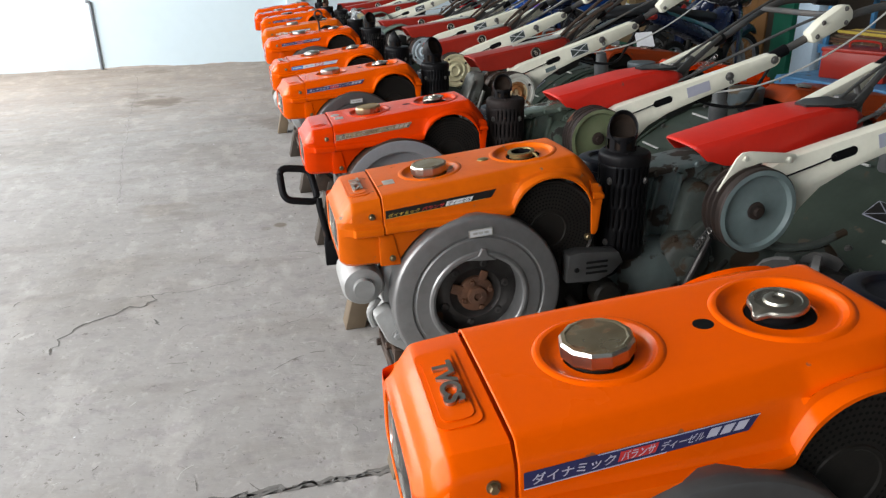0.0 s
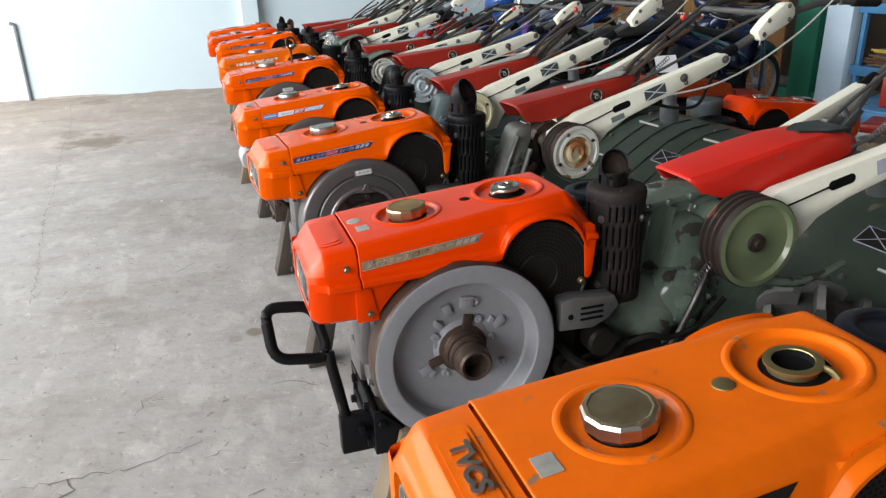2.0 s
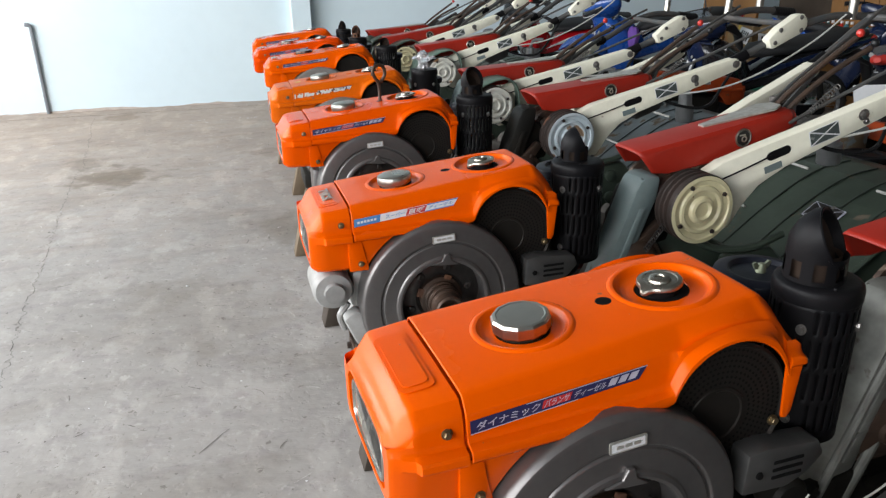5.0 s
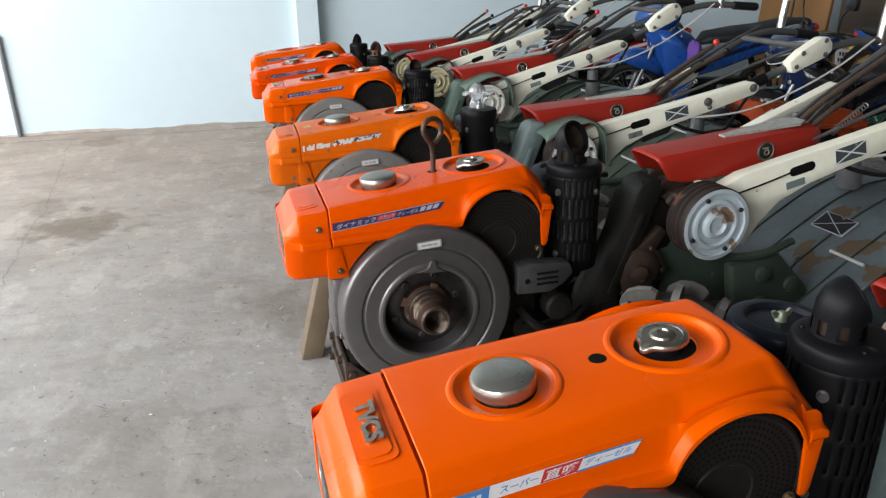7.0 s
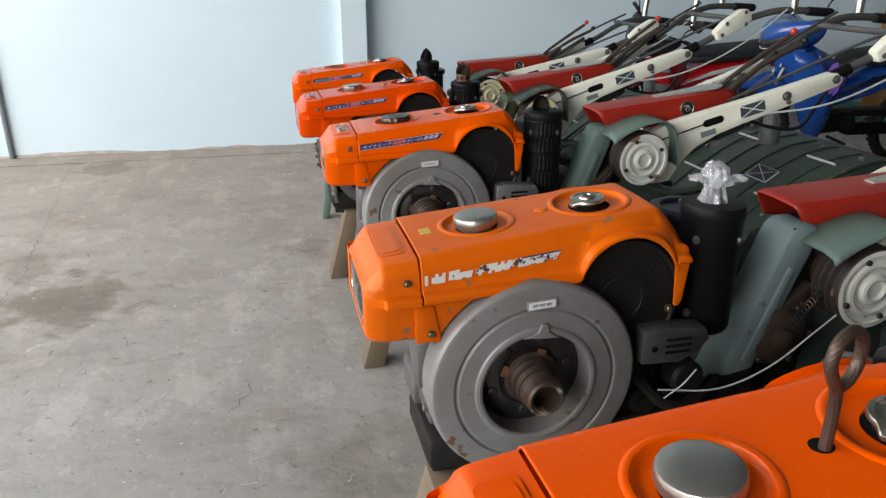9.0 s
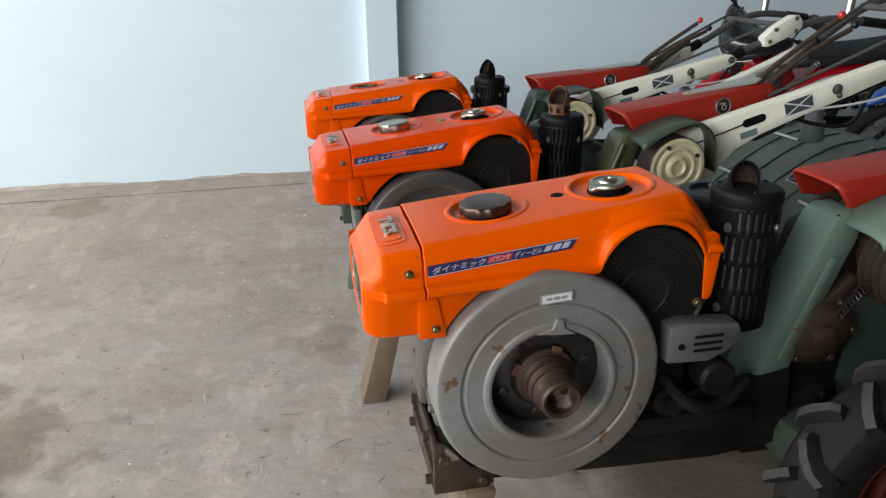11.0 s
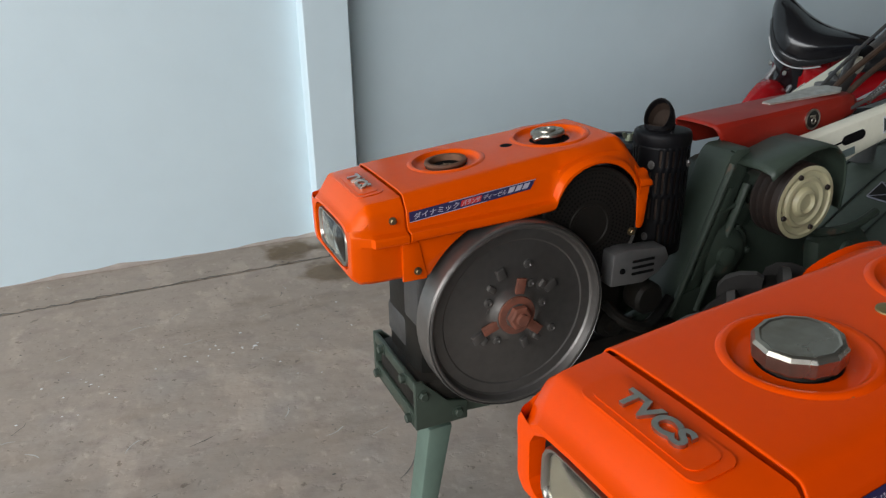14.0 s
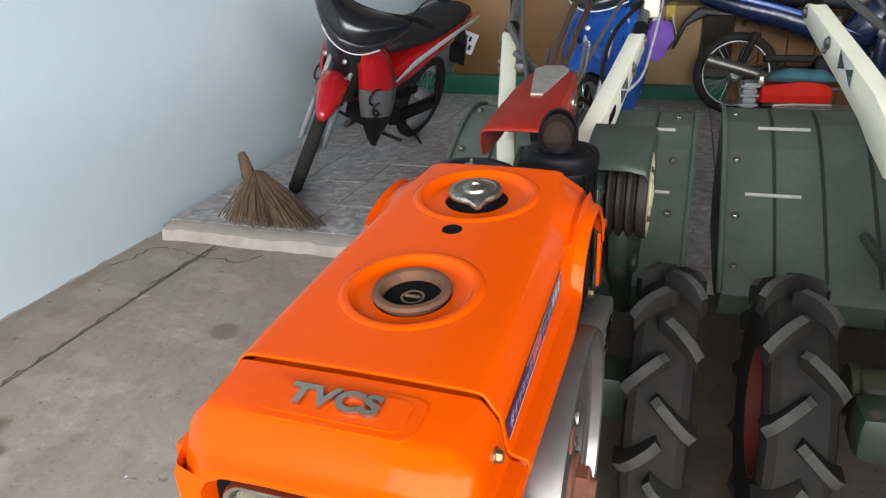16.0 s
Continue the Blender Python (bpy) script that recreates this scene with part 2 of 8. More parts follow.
BOLT_DULL = surf("dull_brassy_bolt", (0.26, 0.20, 0.11), (0.13, 0.09, 0.05), s1=60, a1=0.9, rough=0.4, metal=0.8, bump=0.1)
THROAT = surf("brown_soot_throat", (0.034, 0.022, 0.016), (0.018, 0.013, 0.010), s1=20, a1=0.8, rough=0.7, bump=0.2, spec=0.1)
GOLD_CAP = surf("tarnished_gold_cap", (0.40, 0.25, 0.075), (0.22, 0.12, 0.035), s1=18, a1=0.9, rough=0.34, metal=0.7, bump=0.08, chip=(0.30, 0.28, 0.22), chip_at=0.66, chip_scale=20)
REFLECTOR = surf("lamp_reflector", (0.72, 0.68, 0.56), (0.58, 0.53, 0.42), s1=14, a1=0.7, rough=0.22, metal=0.85, bump=0.25, bs=25)
RIM_RED = surf("dull_red_rim_paint", (0.16, 0.020, 0.013), (0.08, 0.022, 0.016), s1=12, a1=0.9, rough=0.6, bump=0.15, chip=(0.07, 0.04, 0.03), chip_at=0.64)
BROWN_CAP = surf("brown_patina_cap", (0.095, 0.060, 0.045), (0.05, 0.032, 0.025), rough=0.26, metal=0.8, a1=0.6, bump=0.08)
BRASS = surf("old_brass", (0.36, 0.28, 0.12), (0.24, 0.20, 0.10), rough=0.4, metal=0.9, a1=0.6, bump=0.1)
PALE_BRASS = surf("green_tarnished_brass", (0.36, 0.40, 0.30), (0.20, 0.22, 0.14), rough=0.45, metal=0.7, a1=0.8, bump=0.1)
NAVY = surf("navy_sticker", (0.022, 0.023, 0.085), (0.018, 0.019, 0.065), rough=0.35, a2=0.05, bump=0.0, chip=(0.45, 0.45, 0.46), chip_at=0.80, chip_scale=60)
INK_BLACK = surf("black_sticker", (0.014, 0.013, 0.012), rough=0.35, a2=0.05, bump=0.0, spec=0.3)
STICK_WHITE = surf("white_sticker", (0.68, 0.69, 0.70), (0.58, 0.58, 0.58), rough=0.4, a2=0.1, bump=0.0)
STICK_LILAC = surf("worn_lilac_white_print", (0.46, 0.45, 0.53), (0.36, 0.35, 0.43), s1=50, a1=0.7, rough=0.45, a2=0.15, bump=0.0, chip=(0.08, 0.08, 0.16), chip_at=0.70, chip_scale=80)
STICK_TORN = surf("torn_white_sticker", (0.62, 0.61, 0.56), (0.50, 0.48, 0.42), rough=0.6, bump=0.05, chip=(0.10, 0.05, 0.02), chip_at=0.58, chip_scale=60)
STICK_RED = surf("red_print", (0.55, 0.03, 0.03), rough=0.4, a2=0.05, bump=0.0)
STICK_BLUE = surf("blue_print", (0.06, 0.22, 0.50), rough=0.4, a2=0.05, bump=0.0)
STICK_GOLD = surf("faded_gold_sticker", (0.33, 0.22, 0.10), (0.21, 0.165, 0.11), s1=40, a1=0.9, rough=0.45, bump=0.02, chip=(0.10, 0.10, 0.11), chip_at=0.58, chip_scale=50)
STICK_GREY = surf("grey_sticker", (0.42, 0.42, 0.50), (0.34, 0.34, 0.42), rough=0.5, bump=0.0)
SILVER_LABEL = surf("silver_label", (0.55, 0.54, 0.50), (0.38, 0.36, 0.30), s1=60, a1=0.7, rough=0.35, metal=0.6, bump=0.05)
YELLOW_LABEL = surf("yellow_label", (0.55, 0.40, 0.06), (0.38, 0.26, 0.05), s1=60, a1=0.7, rough=0.5, bump=0.0)
# flat black that paints the shade inside openings and gaps
DARK = surf("recess_shade_black", (0.008, 0.008, 0.008), rough=0.8, bump=0.0, spec=0.04)
MESH_DARK = surf("dark_wire_mesh", (0.024, 0.021, 0.018), (0.012, 0.011, 0.010), s1=20, rough=0.5, metal=0.3, bump=0.2, spec=0.15)
WOOD = surf("raw_timber", (0.165, 0.118, 0.072), (0.105, 0.076, 0.048), s1=8, a1=0.8, rough=0.75, bump=0.3, bs=60)
WOOD_DARK = surf("dirty_timber", (0.055, 0.040, 0.028), (0.032, 0.025, 0.019), s1=8, a1=0.8, rough=0.8, bump=0.3, bs=60)
PLY = surf("varnished_board", (0.215, 0.098, 0.024), (0.150, 0.064, 0.016), s1=3, a1=0.7, rough=0.5, bump=0.1, bs=40)
CARD = surf("cardboard", (0.25, 0.165, 0.078), (0.20, 0.13, 0.062), rough=0.8, a2=0.1, bump=0.1, bs=40)
CREAM_PULLEY = surf("cream_pulley_paint", (0.62, 0.57, 0.36), (0.48, 0.42, 0.24), rough=0.4, a1=0.6, bump=0.05, coat=0.15, chip=(0.20, 0.11, 0.05), chip_at=0.68, chip_scale=24)
WHITE_PULLEY = surf("white_pulley_paint", (0.62, 0.62, 0.56), (0.45, 0.42, 0.34), rough=0.45, a1=0.7, bump=0.08, chip=(0.18, 0.09, 0.04), chip_at=0.62, chip_scale=18)
RUST_PULLEY = surf("rusting_white_pulley", (0.55, 0.47, 0.30), (0.34, 0.18, 0.06), s1=14, a1=0.9, rough=0.55, bump=0.15, chip=(0.26, 0.10, 0.028), chip_at=0.50, chip_scale=16)
PALE_BLUE_PULLEY = surf("pale_blue_pulley_paint", (0.46, 0.54, 0.58), (0.34, 0.38, 0.40), rough=0.45, a1=0.7, bump=0.1, chip=(0.20, 0.13, 0.08), chip_at=0.62, chip_scale=18)
GREEN_PULLEY = surf("glossy_olive_paint", (0.16, 0.19, 0.10), (0.11, 0.13, 0.07), rough=0.3, a1=0.5, bump=0.05, coat=0.3)
TUBE_GREY = surf("dark_grey_tube", (0.075, 0.08, 0.082), (0.12, 0.10, 0.085), s1=20, a1=0.7, rough=0.45, metal=0.3, bump=0.1)
RED_PLASTIC = surf("red_plastic", (0.50, 0.03, 0.02), rough=0.35, a2=0.05, bump=0.0)
BLACK_PLASTIC = surf("black_plastic", (0.011, 0.011, 0.012), rough=0.35, a2=0.1, bump=0.05, spec=0.25)
CABLE = surf("pale_cable", (0.50, 0.50, 0.47), (0.34, 0.33, 0.30), s1=30, rough=0.5, bump=0.0)


def clear(name, tint=(1, 1, 1), rough=0.05, amount=1.0):
    m = bpy.data.materials.new(name)
    m.use_nodes = True
    b = m.node_tree.nodes["Principled BSDF"]
    b.inputs["Base Color"].default_value = (*tint, 1)
    b.inputs["Transmission Weight"].default_value = amount
    b.inputs["Roughness"].default_value = rough
    b.inputs["IOR"].default_value = 1.45
    return m


GLASS = clear("lamp_glass", (0.95, 0.97, 0.93), 0.08)
FILM = clear("clear_plastic_film", (0.92, 0.93, 0.95), 0.12, 0.8)

# ---------------------------------------------------------------- mesh helpers


def finish(bm, mats, smooth=35):
    bmesh.ops.recalc_face_normals(bm, faces=bm.faces)
    me = bpy.data.meshes.new("shape")
    bm.to_mesh(me)
    bm.free()
    for m in mats if isinstance(mats, (list, tuple)) else [mats]:
        me.materials.append(m)
    if smooth:
        me.polygons.foreach_set("use_smooth", [True] * len(me.polygons))
        me.set_sharp_from_angle(angle=radians(smooth))
    return me


SHAPES = {}


def part(name, build, mats, parent, label="", key=None, smooth=35):
    """One mesh object under a thing or a part. build fills a bmesh; parts with the same key share one mesh."""
    tag = (key, tuple(m.name for m in (mats if isinstance(mats, (list, tuple)) else [mats]))) if key else None
    if tag and tag in SHAPES:
        me = SHAPES[tag]
    else:
        if isinstance(build, bmesh.types.BMesh):
            bm = build
        else:
            bm = bmesh.new()
            build(bm)
        me = finish(bm, mats, smooth)
        me.name = name
        if tag:
            SHAPES[tag] = me
    ob = new(name, me)
    ob.parent = parent
    return tagged(ob, label)


def thing(name, label, category, group="", m=None):
    ob = tagged(new(name), label, category, group)
    ob.empty_display_size = 0.1
    if m is not None:
        ob.matrix_world = m
    return ob


def solid(name, build, mats, label="", category="", group="", kind="", smooth=35):
    """A thing, or a piece of the setting, that is one mesh."""
    bm = bmesh.new()
    build(bm)
    me = finish(bm, mats, smooth)
    me.name = name
    return tagged(new(name, me), label, category, group, kind)


def box(bm, c, s, bev=0.0, m=None, seg=2, mi=0):
    r = bmesh.ops.create_cube(bm, size=1.0, matrix=(m or Matrix()) @ Matrix.Translation(c) @ Matrix.Diagonal((*s, 1)))
    fs = {f for v in r["verts"] for f in v.link_faces}
    for f in fs:
        f.material_index = mi
    if bev:
        es = {e for v in r["verts"] for e in v.link_edges}
        out = bmesh.ops.bevel(bm, geom=list(es), offset=bev, segments=seg, profile=0.5, affect="EDGES")
        for f in out["faces"]:
            f.material_index = mi


def lathe(bm, prof, m, n=28, mi=0, close=False):
    """Turns (radius, height) pairs round the z axis of m."""
    rings = []
    for r, h in prof:
        if r < 1e-6:
            rings.append([bm.verts.new(m @ Vector((0, 0, h)))])
        else:
            rings.append([bm.verts.new(m @ Vector((r * math.cos(2 * math.pi * k / n), r * math.sin(2 * math.pi * k / n), h))) for k in range(n)])
    if close:
        rings.append(rings[0])
    for a, b in zip(rings, rings[1:]):
        for k in range(n):
            q = (k + 1) % n
            if len(a) == 1 and len(b) == 1:
                continue
            if len(a) == 1:
                f = bm.faces.new((a[0], b[q], b[k]))
            elif len(b) == 1:
                f = bm.faces.new((a[k], a[q], b[0]))
            else:
                f = bm.faces.new((a[k], a[q], b[q], b[k]))
            f.material_index = mi


def loft(bm, rings, caps=True, closed=True, mi=0):
    vs = [[bm.verts.new(p) for p in r] for r in rings]
    n = len(vs[0])
    for a, b in zip(vs, vs[1:]):
        for k in range(n if closed else n - 1):
            q = (k + 1) % n
            bm.faces.new((a[k], a[q], b[q], b[k])).material_index = mi
    if caps and closed:
        bm.faces.new(vs[0]).material_index = mi
        bm.faces.new(list(reversed(vs[-1]))).material_index = mi


def curve(pts, per=6):
    """Catmull-Rom points through pts."""
    p = [Vector(q) for q in pts]
    p = [2 * p[0] - p[1]] + p + [2 * p[-1] - p[-2]]
    out = []
    for i in range(1, len(p) - 2):
        for k in range(per):
            t = k / per
            a, b, c, d = p[i - 1:i + 3]
            out.append(0.5 * ((2 * b) + (c - a) * t + (2 * a - 5 * b + 4 * c - d) * t * t + (3 * b - a - 3 * c + d) * t ** 3))
    return out + [p[-2]]


def tube(bm, pts, r, n=8, per=6, mi=0, flat=1.0):
    """A round bar along a smooth path; r is a number or one per point."""
    path = curve(pts, per) if per > 1 else [Vector(q) for q in pts]
    up = Vector((0.13, 0.31, 0.94)).normalized()
    rings = []
    for i, p in enumerate(path):
        d = (path[min(i + 1, len(path) - 1)] - path[max(i - 1, 0)]).normalized()
        s = d.cross(up)
        if s.length < 0.05:
            s = d.cross(Vector((1, 0, 0)))
        s.normalize()
        u = s.cross(d)
        rr = r if not isinstance(r, (list, tuple)) else r[0] + (r[1] - r[0]) * i / (len(path) - 1)
        rings.append([p + rr * (s * math.cos(2 * math.pi * k / n) + flat * u * math.sin(2 * math.pi * k / n)) for k in range(n)])
    loft(bm, rings, mi=mi)


def slab(bm, poly, plane, lo, hi, bev=0.0, m=None, mi=0):
    """Extrudes a 2D outline. plane 'xz' runs along y, 'xy' along z, 'yz' along x."""
    put = {"xz": lambda a, b, c: (a, c, b), "xy": lambda a, b, c: (a, b, c), "yz": lambda a, b, c: (c, a, b)}[plane]
    m = m or Matrix()
    lo_v = [bm.verts.new(m @ Vector(put(a, b, lo))) for a, b in poly]
    hi_v = [bm.verts.new(m @ Vector(put(a, b, hi))) for a, b in poly]
    fs = [bm.faces.new(lo_v), bm.faces.new(list(reversed(hi_v)))]
    n = len(poly)
    fs += [bm.faces.new((lo_v[k], hi_v[k], hi_v[(k + 1) % n], lo_v[(k + 1) % n])) for k in range(n)]
    for f in fs:
        f.material_index = mi
    if bev:
        es = {e for f in fs for e in f.edges}
        bmesh.ops.recalc_face_normals(bm, faces=fs)
        out = bmesh.ops.bevel(bm, geom=list(es), offset=bev, segments=2, profile=0.5, affect="EDGES")
        for f in out["faces"]:
            f.material_index = mi


def bolt(bm, p, axis, r=0.007, h=0.006, mi=0):
    """A hexagon head with a washer, standing out along axis."""
    m = Matrix.Translation(p) @ Vector(axis).to_track_quat("Z", "Y").to_matrix().to_4x4()
    lathe(bm, [(r * 1.35, -0.001), (r * 1.35, 0.0012), (0, 0.0012)], m, 12, mi)
    lathe(bm, [(r, 0.0), (r, h), (r * 0.8, h + 0.0012), (0, h + 0.0012)], m, 6, mi)


def axis_m(p, axis):
    return Matrix.Translation(p) @ Vector(axis).to_track_quat("Z", "Y").to_matrix().to_4x4()


def words(text, height, deep=0.0006, bold=0.0):
    """Letters of the built-in font as a bmesh in the xy plane, starting at the origin; gives the bmesh and its width."""
    cu = bpy.data.curves.new("letters", "FONT")
    cu.body, cu.size, cu.extrude, cu.offset = text, height * 1.35, deep, bold
    ob = bpy.data.objects.new("letters", cu)
    scene.collection.objects.link(ob)
    me = bpy.data.meshes.new_from_object(ob.evaluated_get(bpy.context.evaluated_depsgraph_get()))
    bm = bmesh.new()
    bm.from_mesh(me)
    bpy.data.objects.remove(ob)
    bpy.data.meshes.remove(me)
    bpy.data.curves.remove(cu)
    return bm, max((v.co.x for v in bm.verts), default=0.0)

# ---------------------------------------------------------------- the shed
wall_paint = surf("pale_blue_wall_paint", (0.68, 0.81, 0.86), (0.63, 0.76, 0.82), s1=0.8, a1=0.7, s2=9, a2=0.05, rough=0.55, bump=0.12, bs=45, shift=False)
concrete = surf("worn_concrete", (0.340, 0.323, 0.303), (0.272, 0.256, 0.236), s1=1.3, a1=0.8, s2=22, a2=0.14, rough=0.62, bump=0.6, bs=26, shift=False,
                chip=(0.42, 0.40, 0.375), chip_at=0.685, chip_scale=11, chip_rough=0.8)


def floor_marks(m):
    """Brown dust that thickens towards the back wall, shade and oily dirt tinted under the machines, and old oil stains
    with soft ragged edges.
    """
    n, l = m.node_tree.nodes, m.node_tree.links
    b = n["Principled BSDF"]
    col = b.inputs["Base Color"].links[0].from_socket
    co = n.new("ShaderNodeTexCoord").outputs["Object"]
    warp = n.new("ShaderNodeTexNoise")
    warp.inputs["Scale"].default_value, warp.inputs["Detail"].default_value = 7.0, 7.0
    l.new(co, warp.inputs["Vector"])
    sep = n.new("ShaderNodeSeparateXYZ")
    l.new(co, sep.inputs[0])

    def mixed(fac, a, c):
        x = n.new("ShaderNodeMix")
        x.data_type = "RGBA"
        x.blend_type = "MULTIPLY"
        l.new(fac, x.inputs[0])
        l.new(a, x.inputs[6])
        x.inputs[7].default_value = (*c, 1)
        return x.outputs[2]
    jit = n.new("ShaderNodeMath")
    jit.operation, jit.inputs[1].default_value = "MULTIPLY_ADD", 3.0
    l.new(warp.outputs["Fac"], jit.inputs[0])
    l.new(sep.outputs["Y"], jit.inputs[2])
    dust = n.new("ShaderNodeMapRange")
    dust.inputs[1].default_value, dust.inputs[2].default_value = 6.2, 9.6
    l.new(jit.outputs[0], dust.inputs[0])
    col = mixed(dust.outputs[0], col, (1.13, 0.965, 0.84))
    # shade of the machine row plus oily dirt, both darkened into the floor colour
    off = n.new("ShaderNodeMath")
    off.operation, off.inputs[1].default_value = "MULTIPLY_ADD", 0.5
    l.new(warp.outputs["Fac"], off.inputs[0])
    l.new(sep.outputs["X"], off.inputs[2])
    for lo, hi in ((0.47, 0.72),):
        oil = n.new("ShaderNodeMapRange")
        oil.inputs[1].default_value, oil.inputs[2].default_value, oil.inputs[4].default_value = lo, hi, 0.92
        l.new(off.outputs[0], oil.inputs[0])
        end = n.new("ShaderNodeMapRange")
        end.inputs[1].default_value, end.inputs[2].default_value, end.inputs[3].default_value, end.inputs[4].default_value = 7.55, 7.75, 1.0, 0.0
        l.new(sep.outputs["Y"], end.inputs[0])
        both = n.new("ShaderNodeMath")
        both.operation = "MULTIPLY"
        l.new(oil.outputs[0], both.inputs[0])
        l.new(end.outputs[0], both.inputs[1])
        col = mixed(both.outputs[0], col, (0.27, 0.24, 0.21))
    # pale scuffs drawn out along the aisle, and dark pits
    for sx, sy, sc, lo, hi, c, k in ((1.0, 0.45, 7.0, 0.53, 0.60, (1.24, 1.24, 1.24), 0.7), (1.6, 1.0, 17.0, 0.60, 0.66, (1.26, 1.26, 1.26), 0.7), (1.0, 1.0, 30.0, 0.635, 0.66, (0.50, 0.48, 0.45), 0.8), (0.6, 1.4, 3.0, 0.52, 0.62, (0.84, 0.82, 0.79), 0.7), (1.0, 1.3, 10.0, 0.535, 0.62, (0.87, 0.855, 0.875), 0.8), (1.5, 0.8, 46.0, 0.62, 0.68, (0.74, 0.72, 0.69), 0.8), (0.5, 1.2, 55.0, 0.61, 0.66, (1.22, 1.21, 1.20), 0.7)):
        mp = n.new("ShaderNodeMapping")
        mp.inputs["Scale"].default_value = (sx, sy, 1)
        l.new(co, mp.inputs["Vector"])
        tx = n.new("ShaderNodeTexNoise")
        tx.inputs["Scale"].default_value, tx.inputs["Detail"].default_value, tx.inputs["Roughness"].default_value = sc, 9.0, 0.62
        l.new(mp.outputs[0], tx.inputs["Vector"])
        mr = n.new("ShaderNodeMapRange")
        mr.inputs[1].default_value, mr.inputs[2].default_value, mr.inputs[4].default_value = lo, hi, k
        l.new(tx.outputs["Fac"], mr.inputs[0])
        col = mixed(mr.outputs[0], col, c)
    for x, y, r, k in ((-1.13, 6.33, 0.30, 0.62), (-1.38, 6.75, 0.18, 0.35), (-0.26, 2.66, 0.035, 0.75), (-0.33, 2.62, 0.03, 0.35), (-0.22, 6.72, 0.12, 0.35), (-0.10, 5.10, 0.30, 0.35), (-0.80, 3.08, 0.16, 0.35),
                       (-1.35, 8.42, 0.20, 0.45), (0.30, 8.51, 0.16, 1.0), (0.13, 8.47, 0.13, 0.9), (0.04, 8.75, 0.13, 1.0), (0.24, 8.72, 0.12, 0.9), (0.40, 8.62, 0.10, 0.9), (0.99, 8.19, 0.05, 0.6), (-0.20, 6.62, 0.10, 0.3), (-0.55, 4.2, 0.4, 0.2), (-1.8, 4.6, 0.5, 0.2), (-0.95, 2.2, 0.4, 0.15)):
        v = n.new("ShaderNodeVectorMath")
        v.operation = "DISTANCE"
        l.new(co, v.inputs[0])
        v.inputs[1].default_value = (x, y, 0)
        ad = n.new("ShaderNodeMath")
        ad.operation, ad.inputs[1].default_value = "MULTIPLY_ADD", 2.4 * r
        l.new(warp.outputs["Fac"], ad.inputs[0])
        l.new(v.outputs["Value"], ad.inputs[2])
        mr = n.new("ShaderNodeMapRange")
        mr.interpolation_type = "SMOOTHSTEP"
        mr.inputs[1].default_value, mr.inputs[2].default_value, mr.inputs[3].default_value, mr.inputs[4].default_value = 1.70 * r, 2.20 * r, k, 0.0
        l.new(ad.outputs[0], mr.inputs[0])
        col = mixed(mr.outputs[0], col, (0.44, 0.36, 0.24))
    l.new(col, b.inputs["Base Color"])
    # trowel marks and shallow pits in the relief
    under = b.inputs["Normal"].links[0].from_socket
    for sc, stretch, depth, lo, hi in ((7.0, 1.5, 0.0026, 0.35, 0.70), (30.0, 1.0, 0.0011, 0.58, 0.72)):
        mp = n.new("ShaderNodeMapping")
        mp.inputs["Scale"].default_value = (1.0, stretch, 1)
        mp.inputs["Rotation"].default_value = (0, 0, 0.5)
        l.new(co, mp.inputs["Vector"])
        tx = n.new("ShaderNodeTexNoise")
        tx.inputs["Scale"].default_value, tx.inputs["Detail"].default_value = sc, 6.0
        l.new(mp.outputs[0], tx.inputs["Vector"])
        mr = n.new("ShaderNodeMapRange")
        mr.inputs[1].default_value, mr.inputs[2].default_value, mr.inputs[3].default_value, mr.inputs[4].default_value = lo, hi, 1.0, 0.0
        mr.interpolation_type = "SMOOTHSTEP"
        l.new(tx.outputs["Fac"], mr.inputs[0])
        bp = n.new("ShaderNodeBump")
        bp.inputs["Strength"].default_value, bp.inputs["Distance"].default_value = 0.8, depth
        l.new(mr.outputs[0], bp.inputs["Height"])
        l.new(under, bp.inputs["Normal"])
        under = bp.outputs[0]
    l.new(under, b.inputs["Normal"])


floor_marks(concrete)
# side wall and ceiling are never in view; dark tones only limit bounced light
low_bounce_side = surf("unseen_dark_side", (0.14, 0.12, 0.10), (0.09, 0.075, 0.06), s1=3, a1=0.8, rough=0.8, bump=0.1, shift=False)
plaster = surf("unseen_dark_roof", (0.13, 0.13, 0.13), s1=0.7, a1=0.4, a2=0.05, rough=0.8, bump=0.1, shift=False)
earth = surf("outside_ground", (0.30, 0.28, 0.25), (0.22, 0.20, 0.17), s1=0.4, a1=0.8, s2=5, a2=0.2, rough=0.9, bump=0.2, bs=20, shift=False)

solid("ground", lambda bm: box(bm, (0, 0, -0.09), (600, 600, 0.1)), earth, "bare pale ground outside the shed", "ground", kind="structure")


def floor_slabs(bm):
    # three pours of concrete with open joints between them
    for y0, y1 in ((-7.0, 0.789), (0.799, 8.612), (8.624, 9.2)):
        box(bm, (0.9, (y0 + y1) / 2, -0.02), (10.6, y1 - y0, 0.04), 0.003, seg=1)


solid("floor", floor_slabs, concrete, "worn grey concrete floor with cracks, stains and shade tinted under the machines", "floor", kind="structure", smooth=0)


def wall_left_part(bm):
    box(bm, (-2.24, 8.97, 2.55), (4.86, 0.2, 5.1))


